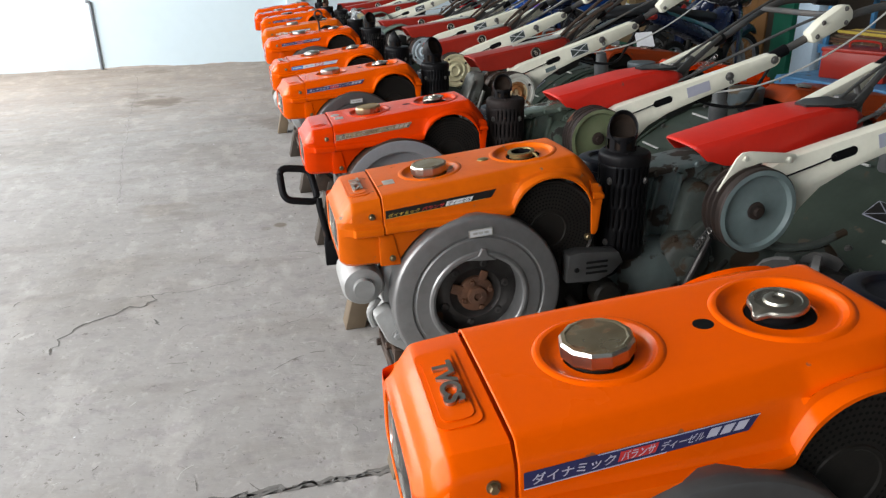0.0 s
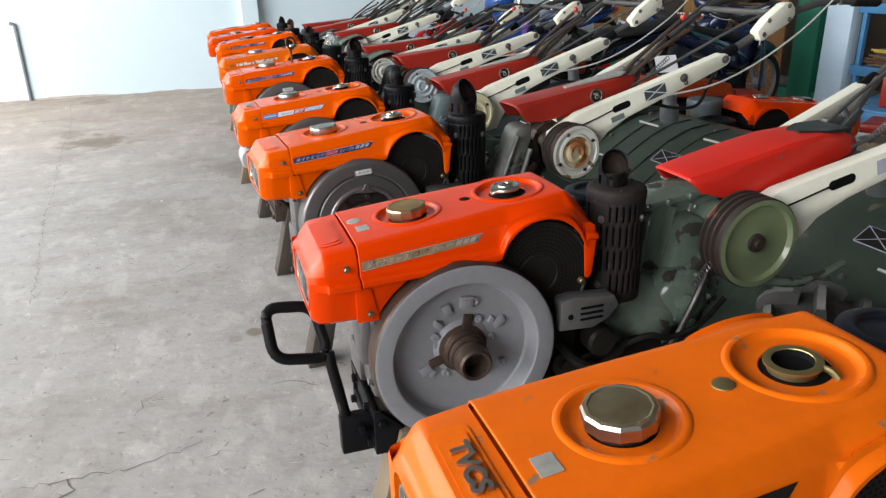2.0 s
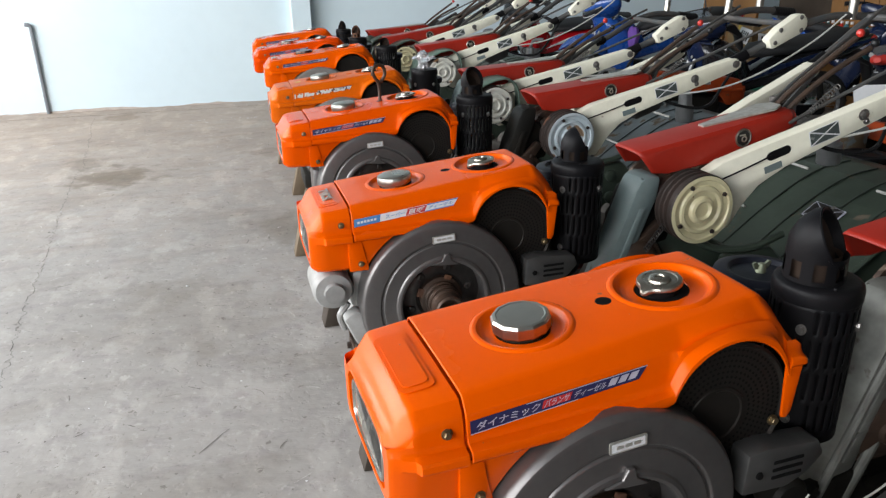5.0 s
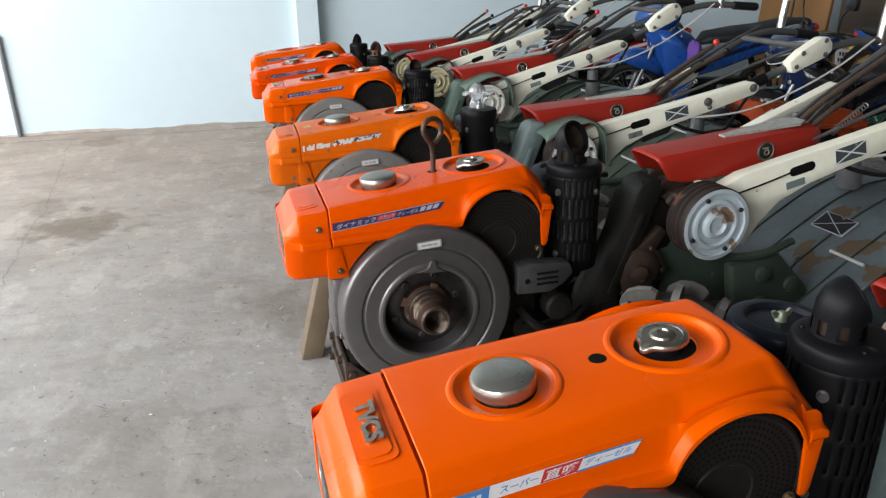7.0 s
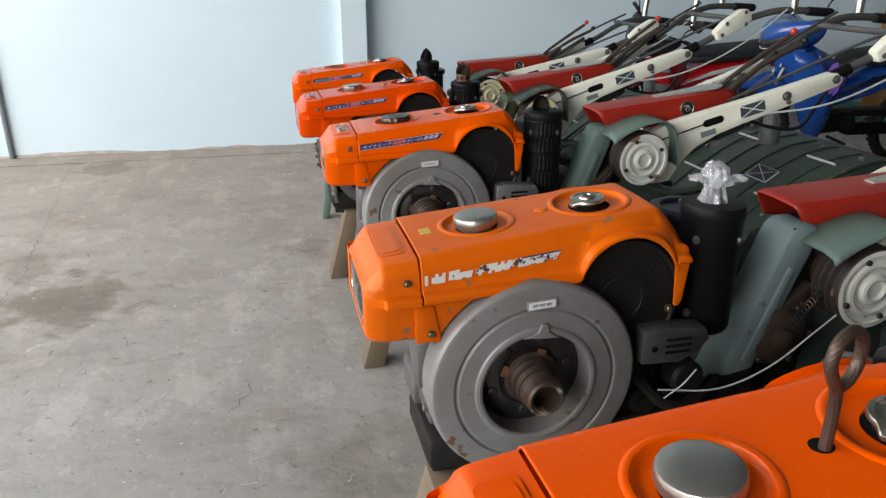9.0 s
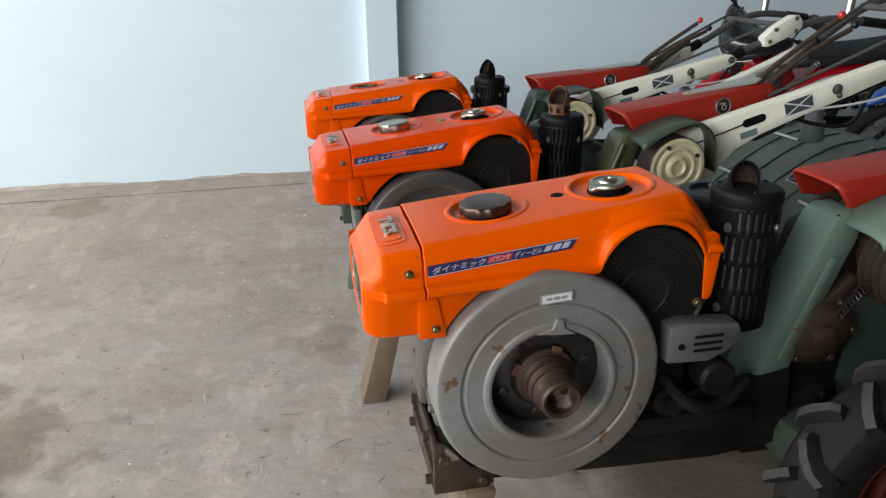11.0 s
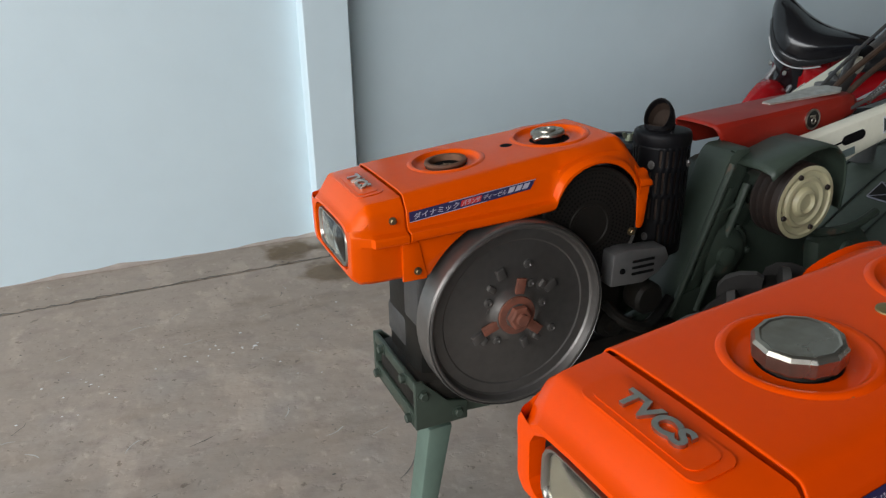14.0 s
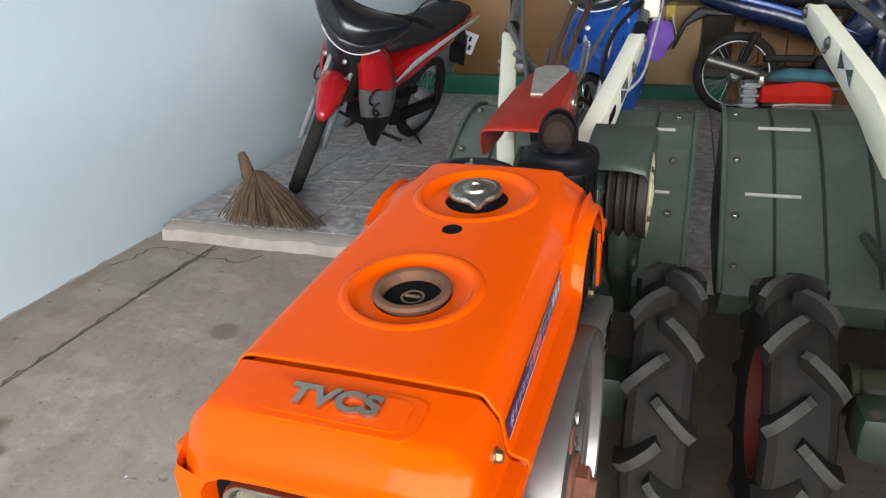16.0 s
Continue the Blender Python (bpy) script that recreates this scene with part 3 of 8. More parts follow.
solid("wall_back", wall_left_part, wall_paint, "pale blue painted plaster wall", "wall", kind="structure", smooth=0)
solid("wall_back_bay", lambda bm: box(bm, (3.28, 9.03, 2.55), (5.9, 0.2, 5.1)), wall_paint, "pale blue painted plaster wall bay", "wall", kind="structure", smooth=0)
solid("wall_pillar", lambda bm: box(bm, (0.276, 8.955, 2.55), (0.180, 0.33, 5.1), 0.004, seg=1), wall_paint, "pale blue painted wall pillar", "pillar", kind="structure", smooth=0)
solid("wall_right", lambda bm: box(bm, (6.3, 1.0, 2.55), (0.2, 16.2, 5.1)), low_bounce_side, "unseen side wall, added dark to hold down bounced light", "wall", kind="structure", smooth=0)
solid("wall_near_end", lambda bm: box(bm, (0.9, -7.1, 2.55), (11.0, 0.2, 5.1)), wall_paint, "pale blue painted end wall", "wall", kind="structure", smooth=0)
solid("ceiling", lambda bm: box(bm, (0.9, 1.0, 5.18), (11.2, 16.6, 0.15)), plaster, "unseen plain grey ceiling, kept dark to hold down bounced light", "ceiling", kind="structure", smooth=0)

# ---------------------------------------------------------------- power tillers
# Local frame of a machine: x runs from the headlight to the handles, y across, z up; the fuel cap stands over the origin.
FLY = (0.067, 0.476)


def hood_top(x):
    z = 0.7094 + 0.110 * (min(x, 0.303) + 0.130)
    return z if x < 0.303 else z - 0.052 * ((x - 0.303) / 0.050) ** 1.4


def hood_low(x):
    ledge = 0.640 + 0.04 * (x + 0.130) if x < 0.2 else 0.6532
    d = abs(x - 0.236)
    arch = 0.634 + math.sqrt(0.090 ** 2 - d ** 2) if d < 0.0885 else 0.650 - 2.5 * (d - 0.0885)
    rear = 0.668 if x > 0.327 else 0.0
    return max(0.5 * (ledge + arch + math.sqrt((ledge - arch) ** 2 + 0.010 ** 2)) - 0.0012, rear)


def hood_side(x):
    """Half of the hood's section at x: (y, z) from the lip to the edge of the flat top."""
    zt, zb = hood_top(x), hood_low(x)
    h = zt - zb
    k = min(1.0, h / 0.052)
    r = min(1.0, h / 0.05)
    u = max(0.0, min(1.0, (x + 0.13) / 0.475))
    arch = max(0.0, min(1.0, (x - 0.08) / 0.07))
    out = 0.1455 - 0.0045 * arch
    rise = k * (0.0225 + 0.006 * arch)
    flat = 0.1045 - 0.024 * u ** 1.8
    drop = (0.0215 + 0.012 * u * u) * r
    wide = 0.1225 - 0.004 * u
    return [(out - 0.0015, zb), (out, zb + 0.003 * k), (out - 0.0004, zb + 0.0110 * k), (out - 0.0025, zb + 0.0145 * k), (0.1300 + 0.001 * arch, zb + 0.0175 * k + 0.1 * (rise - 0.0225 * k)), (0.1278, zb + 0.0205 * k + 0.3 * (rise - 0.0225 * k)), (0.1262 - 0.001 * u, zb + rise + 0.004 * k),
            (wide, zt - drop), (wide - 0.0018, zt - drop * 0.86), (wide - 0.0050, zt - drop * 0.68), (flat + 0.0065, zt - drop * 0.22), (flat + 0.0025, zt - drop * 0.07), (flat - 0.0030, zt - 0.0003)]


def hood_y(x, z):
    p = hood_side(x)
    for (ya, za), (yb, zb) in zip(p[4:], p[5:]):
        if z <= zb:
            return ya + (yb - ya) * (z - za) / max(zb - za, 1e-6)
    return 0.119


DISHES = ((0.0, 0.0715), (0.215, 0.0770))


def build_hood(bm):
    # the pressed sheet is open under the two filler dishes
    xs = [-0.1265, -0.124] + [-0.121 + 0.0055 * k for k in range(44)] + [0.1250, 0.1315, 0.1355, 0.1385, 0.1410, 0.1435, 0.147, 0.152] + [0.1575 + 0.0055 * k for k in range(30)]
    xs += [0.3205, 0.3225, 0.3240, 0.3262, 0.3275, 0.331, 0.336, 0.341, 0.346, 0.350, 0.353]
    xs = sorted(set(x for x in xs if x <= 0.353))
    rows = []
    for x in xs:
        s = hood_side(x)
        lim = s[-1][0]
        inner = [lim * (1 - k / 16.0) for k in range(1, 32)]
        top = [(y, hood_top(x) + 0.0015 * (1 - (y / lim) ** 2)) for y in inner]
        reach = 0.1455 - 0.0145 * max(0.0, min(1.0, x / 0.12))
        line = [(-y, z) for y, z in s] + [(-y, z) for y, z in top] + [(min(y, reach), z) for y, z in reversed(s)]
        rows.append([bm.verts.new((x, y, z)) for y, z in line])
    for a, b in zip(rows, rows[1:]):
        for k in range(len(a) - 1):
            q = (a[k], a[k + 1], b[k + 1], b[k])
            mid = sum((v.co for v in q), Vector()) / 4
            if mid.z > hood_top(mid.x) - 0.004 and any(math.hypot(mid.x - cx, mid.y) < cr - 0.0085 for cx, cr in DISHES):
                continue
            bm.faces.new(q)


def cowl_ring(x, zt, sy, zb, flat, ledge=1.0):
    """Half section of the nose: flat top, chamfer, side, belt ledge, and the drawn-in skirt."""
    half = [(0.0, zt), (flat * 0.5, zt), (flat - 0.003, zt - 0.0003), (flat + 0.0030, zt - 0.0022), (0.1178, zt - 0.0140), (0.1208, zt - 0.0185), (0.1228, zt - 0.0245), (0.1255, 0.6640), (0.1275, 0.6575), (0.1300, 0.6545), (0.1430, 0.6515), (0.1452, 0.6480), (0.1455, 0.6400),
            (0.1436, 0.6365), (0.1318, 0.6350), (0.1300, 0.6320), (0.1282, 0.592), (0.1240, zb + 0.007), (0.115, zb), (0.05, zb)]
    half = [((y if y < 0.131 else 0.131 + (y - 0.131) * ledge) * sy, min(z, zt - 0.0005 * i)) for i, (y, z) in enumerate(half)]
    return [(x, -y, z) for y, z in half] + [(x, y, z) for y, z in reversed(half[1:])]


def lamp_hole(x, hw, hh, like):
    """A rounded opening with as many corners as the section it is cut into."""
    out = []
    for _, y, z in like:
        a = math.atan2((z - 0.620) / hh, y / hw)
        c, d = math.cos(a), math.sin(a)
        q = (abs(c) ** 5 + abs(d) ** 5) ** -0.2
        out.append((x, hw * q * c, 0.620 + hh * q * d))
    return out


def build_cowl(bm):
    rings = [cowl_ring(*r) for r in ((-0.1180, 0.7030, 0.970, 0.570, 0.1010, 0.0), (-0.1296, 0.7044, 0.975, 0.568, 0.1020, 0.2), (-0.1300, 0.7068, 1.0, 0.566, 0.1045), (-0.143, 0.7055, 1.0, 0.566, 0.104), (-0.181, 0.7012, 1.0, 0.566, 0.102), (-0.1865, 0.7000, 0.998, 0.566, 0.1015, 0.95), (-0.1905, 0.6972, 0.994, 0.566, 0.101, 0.35), (-0.205, 0.6790, 0.968, 0.567, 0.098, 0.0),
             (-0.2085, 0.6735, 0.955, 0.569, 0.097, 0.0), (-0.2130, 0.6690, 0.940, 0.572, 0.096, 0.0), (-0.2170, 0.6668, 0.925, 0.575, 0.095, 0.0), (-0.2195, 0.6652, 0.905, 0.578, 0.094, 0.0))]
    like = rings[-1]
    rings += [lamp_hole(-0.2202, 0.1000, 0.0415, like), lamp_hole(-0.2192, 0.0975, 0.0395, like), lamp_hole(-0.2010, 0.0965, 0.0388, like)]
    loft(bm, rings)


def build_skirt(side):
    """Lower edge of the nose that laps back over the side panel."""
    lo = -0.1345 if side < 0 else 0.1275
    return lambda bm: slab(bm, [(-0.139, 0.636), (-0.112, 0.6365), (-0.1075, 0.630), (-0.1020, 0.600), (-0.0960, 0.575), (-0.0965, 0.5665), (-0.139, 0.5665)], "xz", lo, lo + 0.007, 0.002)


def round_rect(hw, hh, r, n=5):
    out = []
    for cx, cy, a0 in ((hw - r, hh - r, 0), (-hw + r, hh - r, 90), (-hw + r, -hh + r, 180), (hw - r, -hh + r, 270)):
        out += [(cx + r * math.cos(radians(a0 + 90 * k / n)), cy + r * math.sin(radians(a0 + 90 * k / n))) for k in range(n + 1)]
    return out


def lamp_ring(x, k, z=0.619):
    return [(x + 0.0318, y - 0.004, z + h) for y, h in round_rect(0.084 * k, 0.0345 * k, 0.022 * k)]


def build_bezel(bm):
    loft(bm, [lamp_ring(-0.237, 1.0), lamp_ring(-0.247, 1.0), lamp_ring(-0.2505, 0.975), lamp_ring(-0.2505, 0.93), lamp_ring(-0.246, 0.90), lamp_ring(-0.2425, 0.90)], caps=False)


def build_lamp_gap(bm):
    # black plate behind the lamp that paints the gap's shade
    loft(bm, [lamp_ring(-0.2340, 1.16), lamp_ring(-0.2360, 1.16)])


def build_lens(bm):
    loft(bm, [lamp_ring(-0.2445, 0.90), lamp_ring(-0.2475, 0.89), lamp_ring(-0.2515, 0.62), lamp_ring(-0.2535, 0.25)])


def build_reflector(bm):
    # stepped mirror plate with a round bowl about the bulb
    loft(bm, [lamp_ring(-0.2430, 0.90), lamp_ring(-0.2424, 0.84), lamp_ring(-0.2436, 0.80), lamp_ring(-0.2428, 0.62), lamp_ring(-0.2421, 0.40), lamp_ring(-0.2418, 0.15)])


def build_lamp_bulb(bm):
    m = axis_m((-0.2112, -0.004, 0.619), (-1, 0, 0))
    lathe(bm, [(0.024, -0.001), (0.023, 0.0012), (0.019, 0.0014), (0.010, 0.0006), (0.0085, 0.0030), (0.0, 0.0042)], m, 24)


def build_side_panel(side, r=0.192):
    def go(bm):
        arc = [(FLY[0] + r * math.cos(radians(a)), FLY[1] + r * math.sin(radians(a))) for a in range(149, 116, -4)]
        poly = [(-0.131, 0.648), (-0.131, 0.566), (-0.112, 0.566)] + arc + [(max(-0.020, arc[-1][0]), 0.648)]
        lo = -0.131 if side < 0 else 0.123
        slab(bm, poly, "xz", lo, lo + 0.008, 0.002)
    return go


def on_hood_top(x, y=0.0, lift=0.0):
    return pose(x, y, hood_top(x) + 0.001 + lift, 0, -6.3, 0)


def build_cap_ring(x):
    r = dict(DISHES)[x]

    def go(bm):
        # rolled bead round a sunk dish
        m = on_hood_top(x)
        lathe(bm, [(r + 0.0015, -0.0022), (r - 0.0010, 0.0004), (r - 0.0035, 0.0019), (r - 0.0065, 0.0027), (r - 0.0100, 0.0018), (r - 0.0125, -0.0012), (r - 0.0143, -0.0040), (r - 0.0165, -0.0060), (r - 0.0200, -0.0068), (0.0385, -0.0070), (0.0375, -0.0085)], m, 56)
        # black disc in the dish floor for the shade down the filler hole
        lathe(bm, [(0.0385, -0.0085), (0.0, -0.0095)], m, 24, mi=1)
    return go


def build_fuel_cap(kind):
    def go(bm):
        m = on_hood_top(0.0, lift=-0.0060 if kind == "open" else -0.0090)
        if kind == "facet":
            lathe(bm, [(0.033, -0.009), (0.033, 0.006)], m, 24)
            lathe(bm, [(0.0385, 0.006), (0.0405, 0.009), (0.0405, 0.022), (0.038, 0.0255)], m, 12)
            lathe(bm, [(0.038, 0.0255), (0.034, 0.0265), (0.032, 0.0255), (0.0, 0.0262)], m, 12, mi=1)
        elif kind == "smooth":
            lathe(bm, [(0.033, -0.009), (0.033, 0.006), (0.039, 0.007), (0.040, 0.012), (0.040, 0.020), (0.038, 0.024), (0.034, 0.026), (0.02, 0.0275), (0.0, 0.028)], m, 36)
        elif kind == "wavy":
            lathe(bm, [(0.033, -0.009), (0.034, 0.007)], m, 24)
            n = 64
            rings = []
            for r, h in ((0.037, 0.005), (0.043, 0.007), (0.0435, 0.018), (0.0415, 0.0215), (0.036, 0.0225)):
                rings.append([m @ Vector(((r + 0.0014 * math.cos(12 * a)) * math.cos(a), (r + 0.0014 * math.cos(12 * a)) * math.sin(a), h)) for a in (2 * math.pi * k / n for k in range(n))])
            loft(bm, rings)
        else:
            # an open filler neck with a rolled steel rim
            lathe(bm, [(0.034, -0.010), (0.0345, -0.001), (0.0375, 0.001), (0.0392, 0.0045), (0.0375, 0.0080), (0.0340, 0.0088), (0.0305, 0.0076), (0.0295, 0.004), (0.0285, -0.004)], m, 40)
            # dusty strainer down in the neck
            lathe(bm, [(0.0285, -0.004), (0.022, -0.0045), (0.010, -0.0030), (0.006, -0.0050), (0.0, -0.0050)], m, 28, mi=1)
            box(bm, (0.0, 0.0, -0.0025), (0.003, 0.016, 0.003), 0.0008, m, mi=1)
    return go


def build_radiator_cap(kind):
    def go(bm):
        m = on_hood_top(0.213, lift=-0.0120)
        if kind == "open":
            lathe(bm, [(0.0375, -0.0066), (0.0, -0.0060)], m @ Matrix.Translation((0.004, -0.003, 0)), 28, mi=1)
            lathe(bm, [(0.029, -0.0066), (0.027, -0.006), (0.0265, 0.010), (0.031, 0.012), (0.031, 0.015), (0.026, 0.016), (0.0225, 0.0155), (0.0220, 0.0145)], m, 28)
            lathe(bm, [(0.0220, 0.0145), (0.0215, 0.006), (0.0, 0.003)], m, 28, mi=1)
            tube(bm, [m @ Vector(p) for p in ((0.018, -0.022, 0.012), (0.022, -0.032, 0.010), (0.024, -0.040, 0.004))], 0.004)
            return
        # black offset disc for the shade round the neck
        lathe(bm, [(0.0375, -0.0066), (0.0, -0.0060)], m @ Matrix.Translation((0.004, -0.003, 0)), 28, mi=1)
        lathe(bm, [(0.026, -0.0066), (0.026, 0.016)], m, 24, mi=1)
        n = 80
        rings = []
        for k, h in ((0.86, 0.0150), (0.97, 0.0146), (1.0, 0.0160), (0.995, 0.0195), (0.95, 0.0216), (0.78, 0.0224), (0.74, 0.0212), (0.50, 0.0212), (0.46, 0.0242), (0.36, 0.0258), (0.20, 0.0262), (0.17, 0.0240), (0.05, 0.0240)):
            ring = []
            for j in range(n):
                a = 2 * math.pi * j / n
                ear = max(0.0, math.cos(2 * (a - 0.35))) ** 9
                r = 0.0322 + (0.0085 * ear if k > 0.8 else 0.0)
                ring.append(m @ Vector((r * k * math.cos(a), r * k * math.sin(a), h - (0.0035 * ear if k > 0.9 else 0.0))))
            rings.append(ring)
        loft(bm, rings)
    return go


def build_hole_shade(bm):
    # black disc laid on the sheet as the shade in a small hole
    lathe(bm, [(0.0115, 0.0006), (0.0, 0.0006)], on_hood_top(0.122), 20)


def build_plug(bm):
    lathe(bm, [(0.0125, 0.0), (0.012, 0.002), (0.008, 0.0032), (0.0, 0.0036)], on_hood_top(0.122), 20)


def sticker_at(u, v, lift):
    """A place on the hood's flank: u along the sticker's length, v across it, both 0 to 1."""
    x = -0.122 + 0.224 * u + 0.012 * v * u
    z = 0.6660 + 0.0250 * u + 0.0165 * v
    return Vector((x, -hood_y(x, z) - lift, z))


def sticker_patch(bm, u0, u1, v0, v1, lift, mi=0, slant=0.0):
    n = max(2, int((u1 - u0) * 24))
    rows = [[sticker_at(u0 + (u1 - u0) * k / n + slant * w * (1 if k == n else 0), v0 + (v1 - v0) * w, lift) for k in range(n + 1)] for w in (0, 0.5, 1)]
    top = [[bm.verts.new(p) for p in r] for r in rows]
    for a, b in zip(top, top[1:]):
        for k in range(n):
            bm.faces.new((a[k], a[k + 1], b[k + 1], b[k])).material_index = mi


def sticker_words(bm, text, u0, u1, v0, v1, lift, mi):
    src, width = words(text, 1.0, 0.0, 0.022)
    if width <= 0:
        src.free()
        return
    lo, hi = min(v.co.y for v in src.verts), max(v.co.y for v in src.verts)
    made = {}
    for v in src.verts:
        u = u0 + (u1 - u0) * v.co.x / width
        w = v0 + (v1 - v0) * (v.co.y - lo) / (hi - lo)
        made[v] = bm.verts.new(sticker_at(u, w, lift))
    for f in src.faces:
        try:
            bm.faces.new([made[v] for v in f.verts]).material_index = mi
        except ValueError:
            pass
    src.free()


def build_sticker(kind):
    """The plain backing of a sticker."""
    def go(bm):
        if kind != "torn":
            sticker_patch(bm, 0, 1, 0, 1, 0.0011)
            return
        # rags of white backing left on the paint
        rng = random.Random(23)
        for k in range(40):
            if rng.random() > 0.10:
                sticker_patch(bm, k / 40, k / 40 + 0.0255, rng.choice((0.0, 0.0, 0.0, 0.1, 0.25)), rng.choice((1.0, 1.0, 1.0, 0.9, 0.7)), 0.0011)
    return go


def build_lettering(kind):
    """What is printed on a sticker."""
    def go(bm):
        if kind in ("navy", "gold"):
            sticker_patch(bm, 0.40, 0.565, 0.2, 0.8, 0.0014, 2)
            sticker_words(bm, "ダイナミック", 0.03, 0.385, 0.18, 0.80, 0.0017, 1)
            sticker_words(bm, "バランサ", 0.41, 0.555, 0.22, 0.78, 0.0017, 3)
            sticker_words(bm, "ディーゼル", 0.58, 0.775, 0.20, 0.76, 0.0017, 1)
            sticker_patch(bm, 0.0, 0.62, 0.0, 0.07, 0.0017, 1)
            sticker_patch(bm, 0.30, 1.0, 0.93, 1.0, 0.0017, 1)
            # the maker's mark is kept as three plain blocks
            for k in range(3):
                sticker_patch(bm, 0.79 + 0.062 * k, 0.838 + 0.062 * k, 0.24, 0.80, 0.0017, 1)
        elif kind == "black":
            # gilt lettering on the dark half, white lettering after it
            sticker_words(bm, "ダイナミック", 0.02, 0.31, 0.10, 0.56, 0.0014, 2)
            sticker_words(bm, "バランサ", 0.33, 0.54, 0.10, 0.56, 0.0014, 3)
            sticker_patch(bm, 0.555, 0.80, 0.08, 0.66, 0.0014, 1)
            sticker_words(bm, "ディーゼル", 0.57, 0.79, 0.12, 0.62, 0.0017, 0)
            sticker_patch(bm, 0.0, 0.95, 0.0, 0.045, 0.0017, 2)
        elif kind == "blue":
            sticker_patch(bm, 0.0, 0.25, 0.0, 1.0, 0.0014, 2)
            for k in range(6):
                sticker_patch(bm, 0.03 + 0.032 * k, 0.053 + 0.032 * k, 0.35, 0.65, 0.0017, 1)
            sticker_words(bm, "スーパー", 0.30, 0.49, 0.25, 0.75, 0.0014, 2)
            sticker_patch(bm, 0.51, 0.70, 0.05, 0.95, 0.0014, 3)
            sticker_words(bm, "直噴", 0.52, 0.69, 0.15, 0.85, 0.0017, 1)
            sticker_words(bm, "ディーゼル", 0.72, 0.97, 0.3, 0.75, 0.0014, 2)
            sticker_patch(bm, 0.70, 1.0, 0.86, 1.0, 0.0014, 2)
            sticker_patch(bm, 0.70, 1.0, 0.0, 0.12, 0.0014, 2)
        else:
            # scraps of the old print
            rng = random.Random(29)
            for k in range(40):
                u = k / 40
                if rng.random() < (0.25 if u < 0.7 else 0.8):
                    v = rng.uniform(0.15, 0.6)
                    sticker_patch(bm, u + 0.003, u + rng.uniform(0.012, 0.024), v, v + rng.uniform(0.12, 0.35), 0.0014, 2)
            sticker_patch(bm, 0.70, 1.0, 0.86, 1.0, 0.0014, 2)
    return go


STICKERS = {
    "navy": (NAVY, STICK_LILAC, STICK_RED, STICK_LILAC), "gold": (STICK_GOLD, SILVER_LABEL, STICK_GOLD, INK_BLACK),
    "black": (INK_BLACK, STICK_WHITE, YELLOW_LABEL, STICK_RED), "blue": (STICK_WHITE, STICK_WHITE, STICK_BLUE, STICK_RED), "torn": (STICK_TORN, STICK_WHITE, NAVY),
}


def build_logo_plate(bm):
    m = pose(-0.166, 0.0, 0.7028, 0, -7, 0)
    slab(bm, round_rect(0.017, 0.062, 0.010), "xy", -0.004, 0.0024, 0.0, m)
    slab(bm, round_rect(0.023, 0.072, 0.012), "xy", -0.004, 0.0010, 0.0, m)


def build_logo(bm):
    src, width = words("TVCS", 0.021, 0.0034, 0.0012)
    place = pose(-0.1735, 0.0, 0.7046, 0, -7, 0) @ pose(0, 0, 0, 0, 0, -90)
    for v in src.verts:
        v.co.x = (v.co.x / width - 0.5) * 0.078
        v.co = place @ v.co
    made = {v: bm.verts.new(v.co) for v in src.verts}
    for f in src.faces:
        try:
            bm.faces.new([made[v] for v in f.verts])
        except ValueError:
            pass
    src.free()


def fly_m(out=0.0):
    return axis_m((FLY[0], -0.10 - out, FLY[1]), (0, -1, 0))


def build_fly_cover(bm):
    m = fly_m()
    lathe(bm, [(0.176, -0.055), (0.186, -0.05), (0.188, 0.0), (0.188, 0.044), (0.1875, 0.0485), (0.1855, 0.0525), (0.1825, 0.0555), (0.1795, 0.0565), (0.1760, 0.0570), (0.152, 0.0595), (0.148, 0.0597), (0.1465, 0.0590), (0.1445, 0.0565), (0.1415, 0.0565), (0.1395, 0.0590), (0.138, 0.0598), (0.134, 0.0600),
               (0.114, 0.0602), (0.1115, 0.0606), (0.1085, 0.0635), (0.1035, 0.0648), (0.0990, 0.0636), (0.0970, 0.0605), (0.0965, 0.050), (0.0965, 0.014)], m, 60)
    # the bracket tab over the opening
    slab(bm, [(0.037, 0.571), (0.062, 0.579), (0.069, 0.594), (0.079, 0.594), (0.083, 0.579), (0.102, 0.566), (0.067, 0.568)], "xz", -0.168, -0.160, 0.002)


def build_fly_well(bm):
    m = fly_m()
    lathe(bm, [(0.097, 0.016), (0.084, 0.018), (0.072, 0.026), (0.058, 0.027), (0.050, 0.022), (0.0, 0.022)], m, 40)
    for k, (a, r) in enumerate(((15, 0.070), (75, 0.072), (130, 0.068), (200, 0.072), (262, 0.069), (318, 0.071))):
        p = m @ Vector((r * math.cos(radians(a)), r * math.sin(radians(a)), 0.024))
        lathe(bm, [(0.010, -0.004), (0.0095, 0.004), (0.005, 0.006), (0.0, 0.005)], axis_m(p, (0, -1, 0)), 10)


def build_fly_hub(bm):
    m = fly_m()
    lathe(bm, [(0.040, 0.020), (0.040, 0.032), (0.034, 0.036), (0.022, 0.037), (0.020, 0.046), (0.009, 0.048), (0.008, 0.043), (0.0, 0.043)], m, 28)
    for k in range(4):
        a = radians(90 * k + 20)
        bolt(bm, m @ Vector((0.031 * math.cos(a), 0.031 * math.sin(a), 0.035)), (0, -1, 0), 0.006, 0.006)
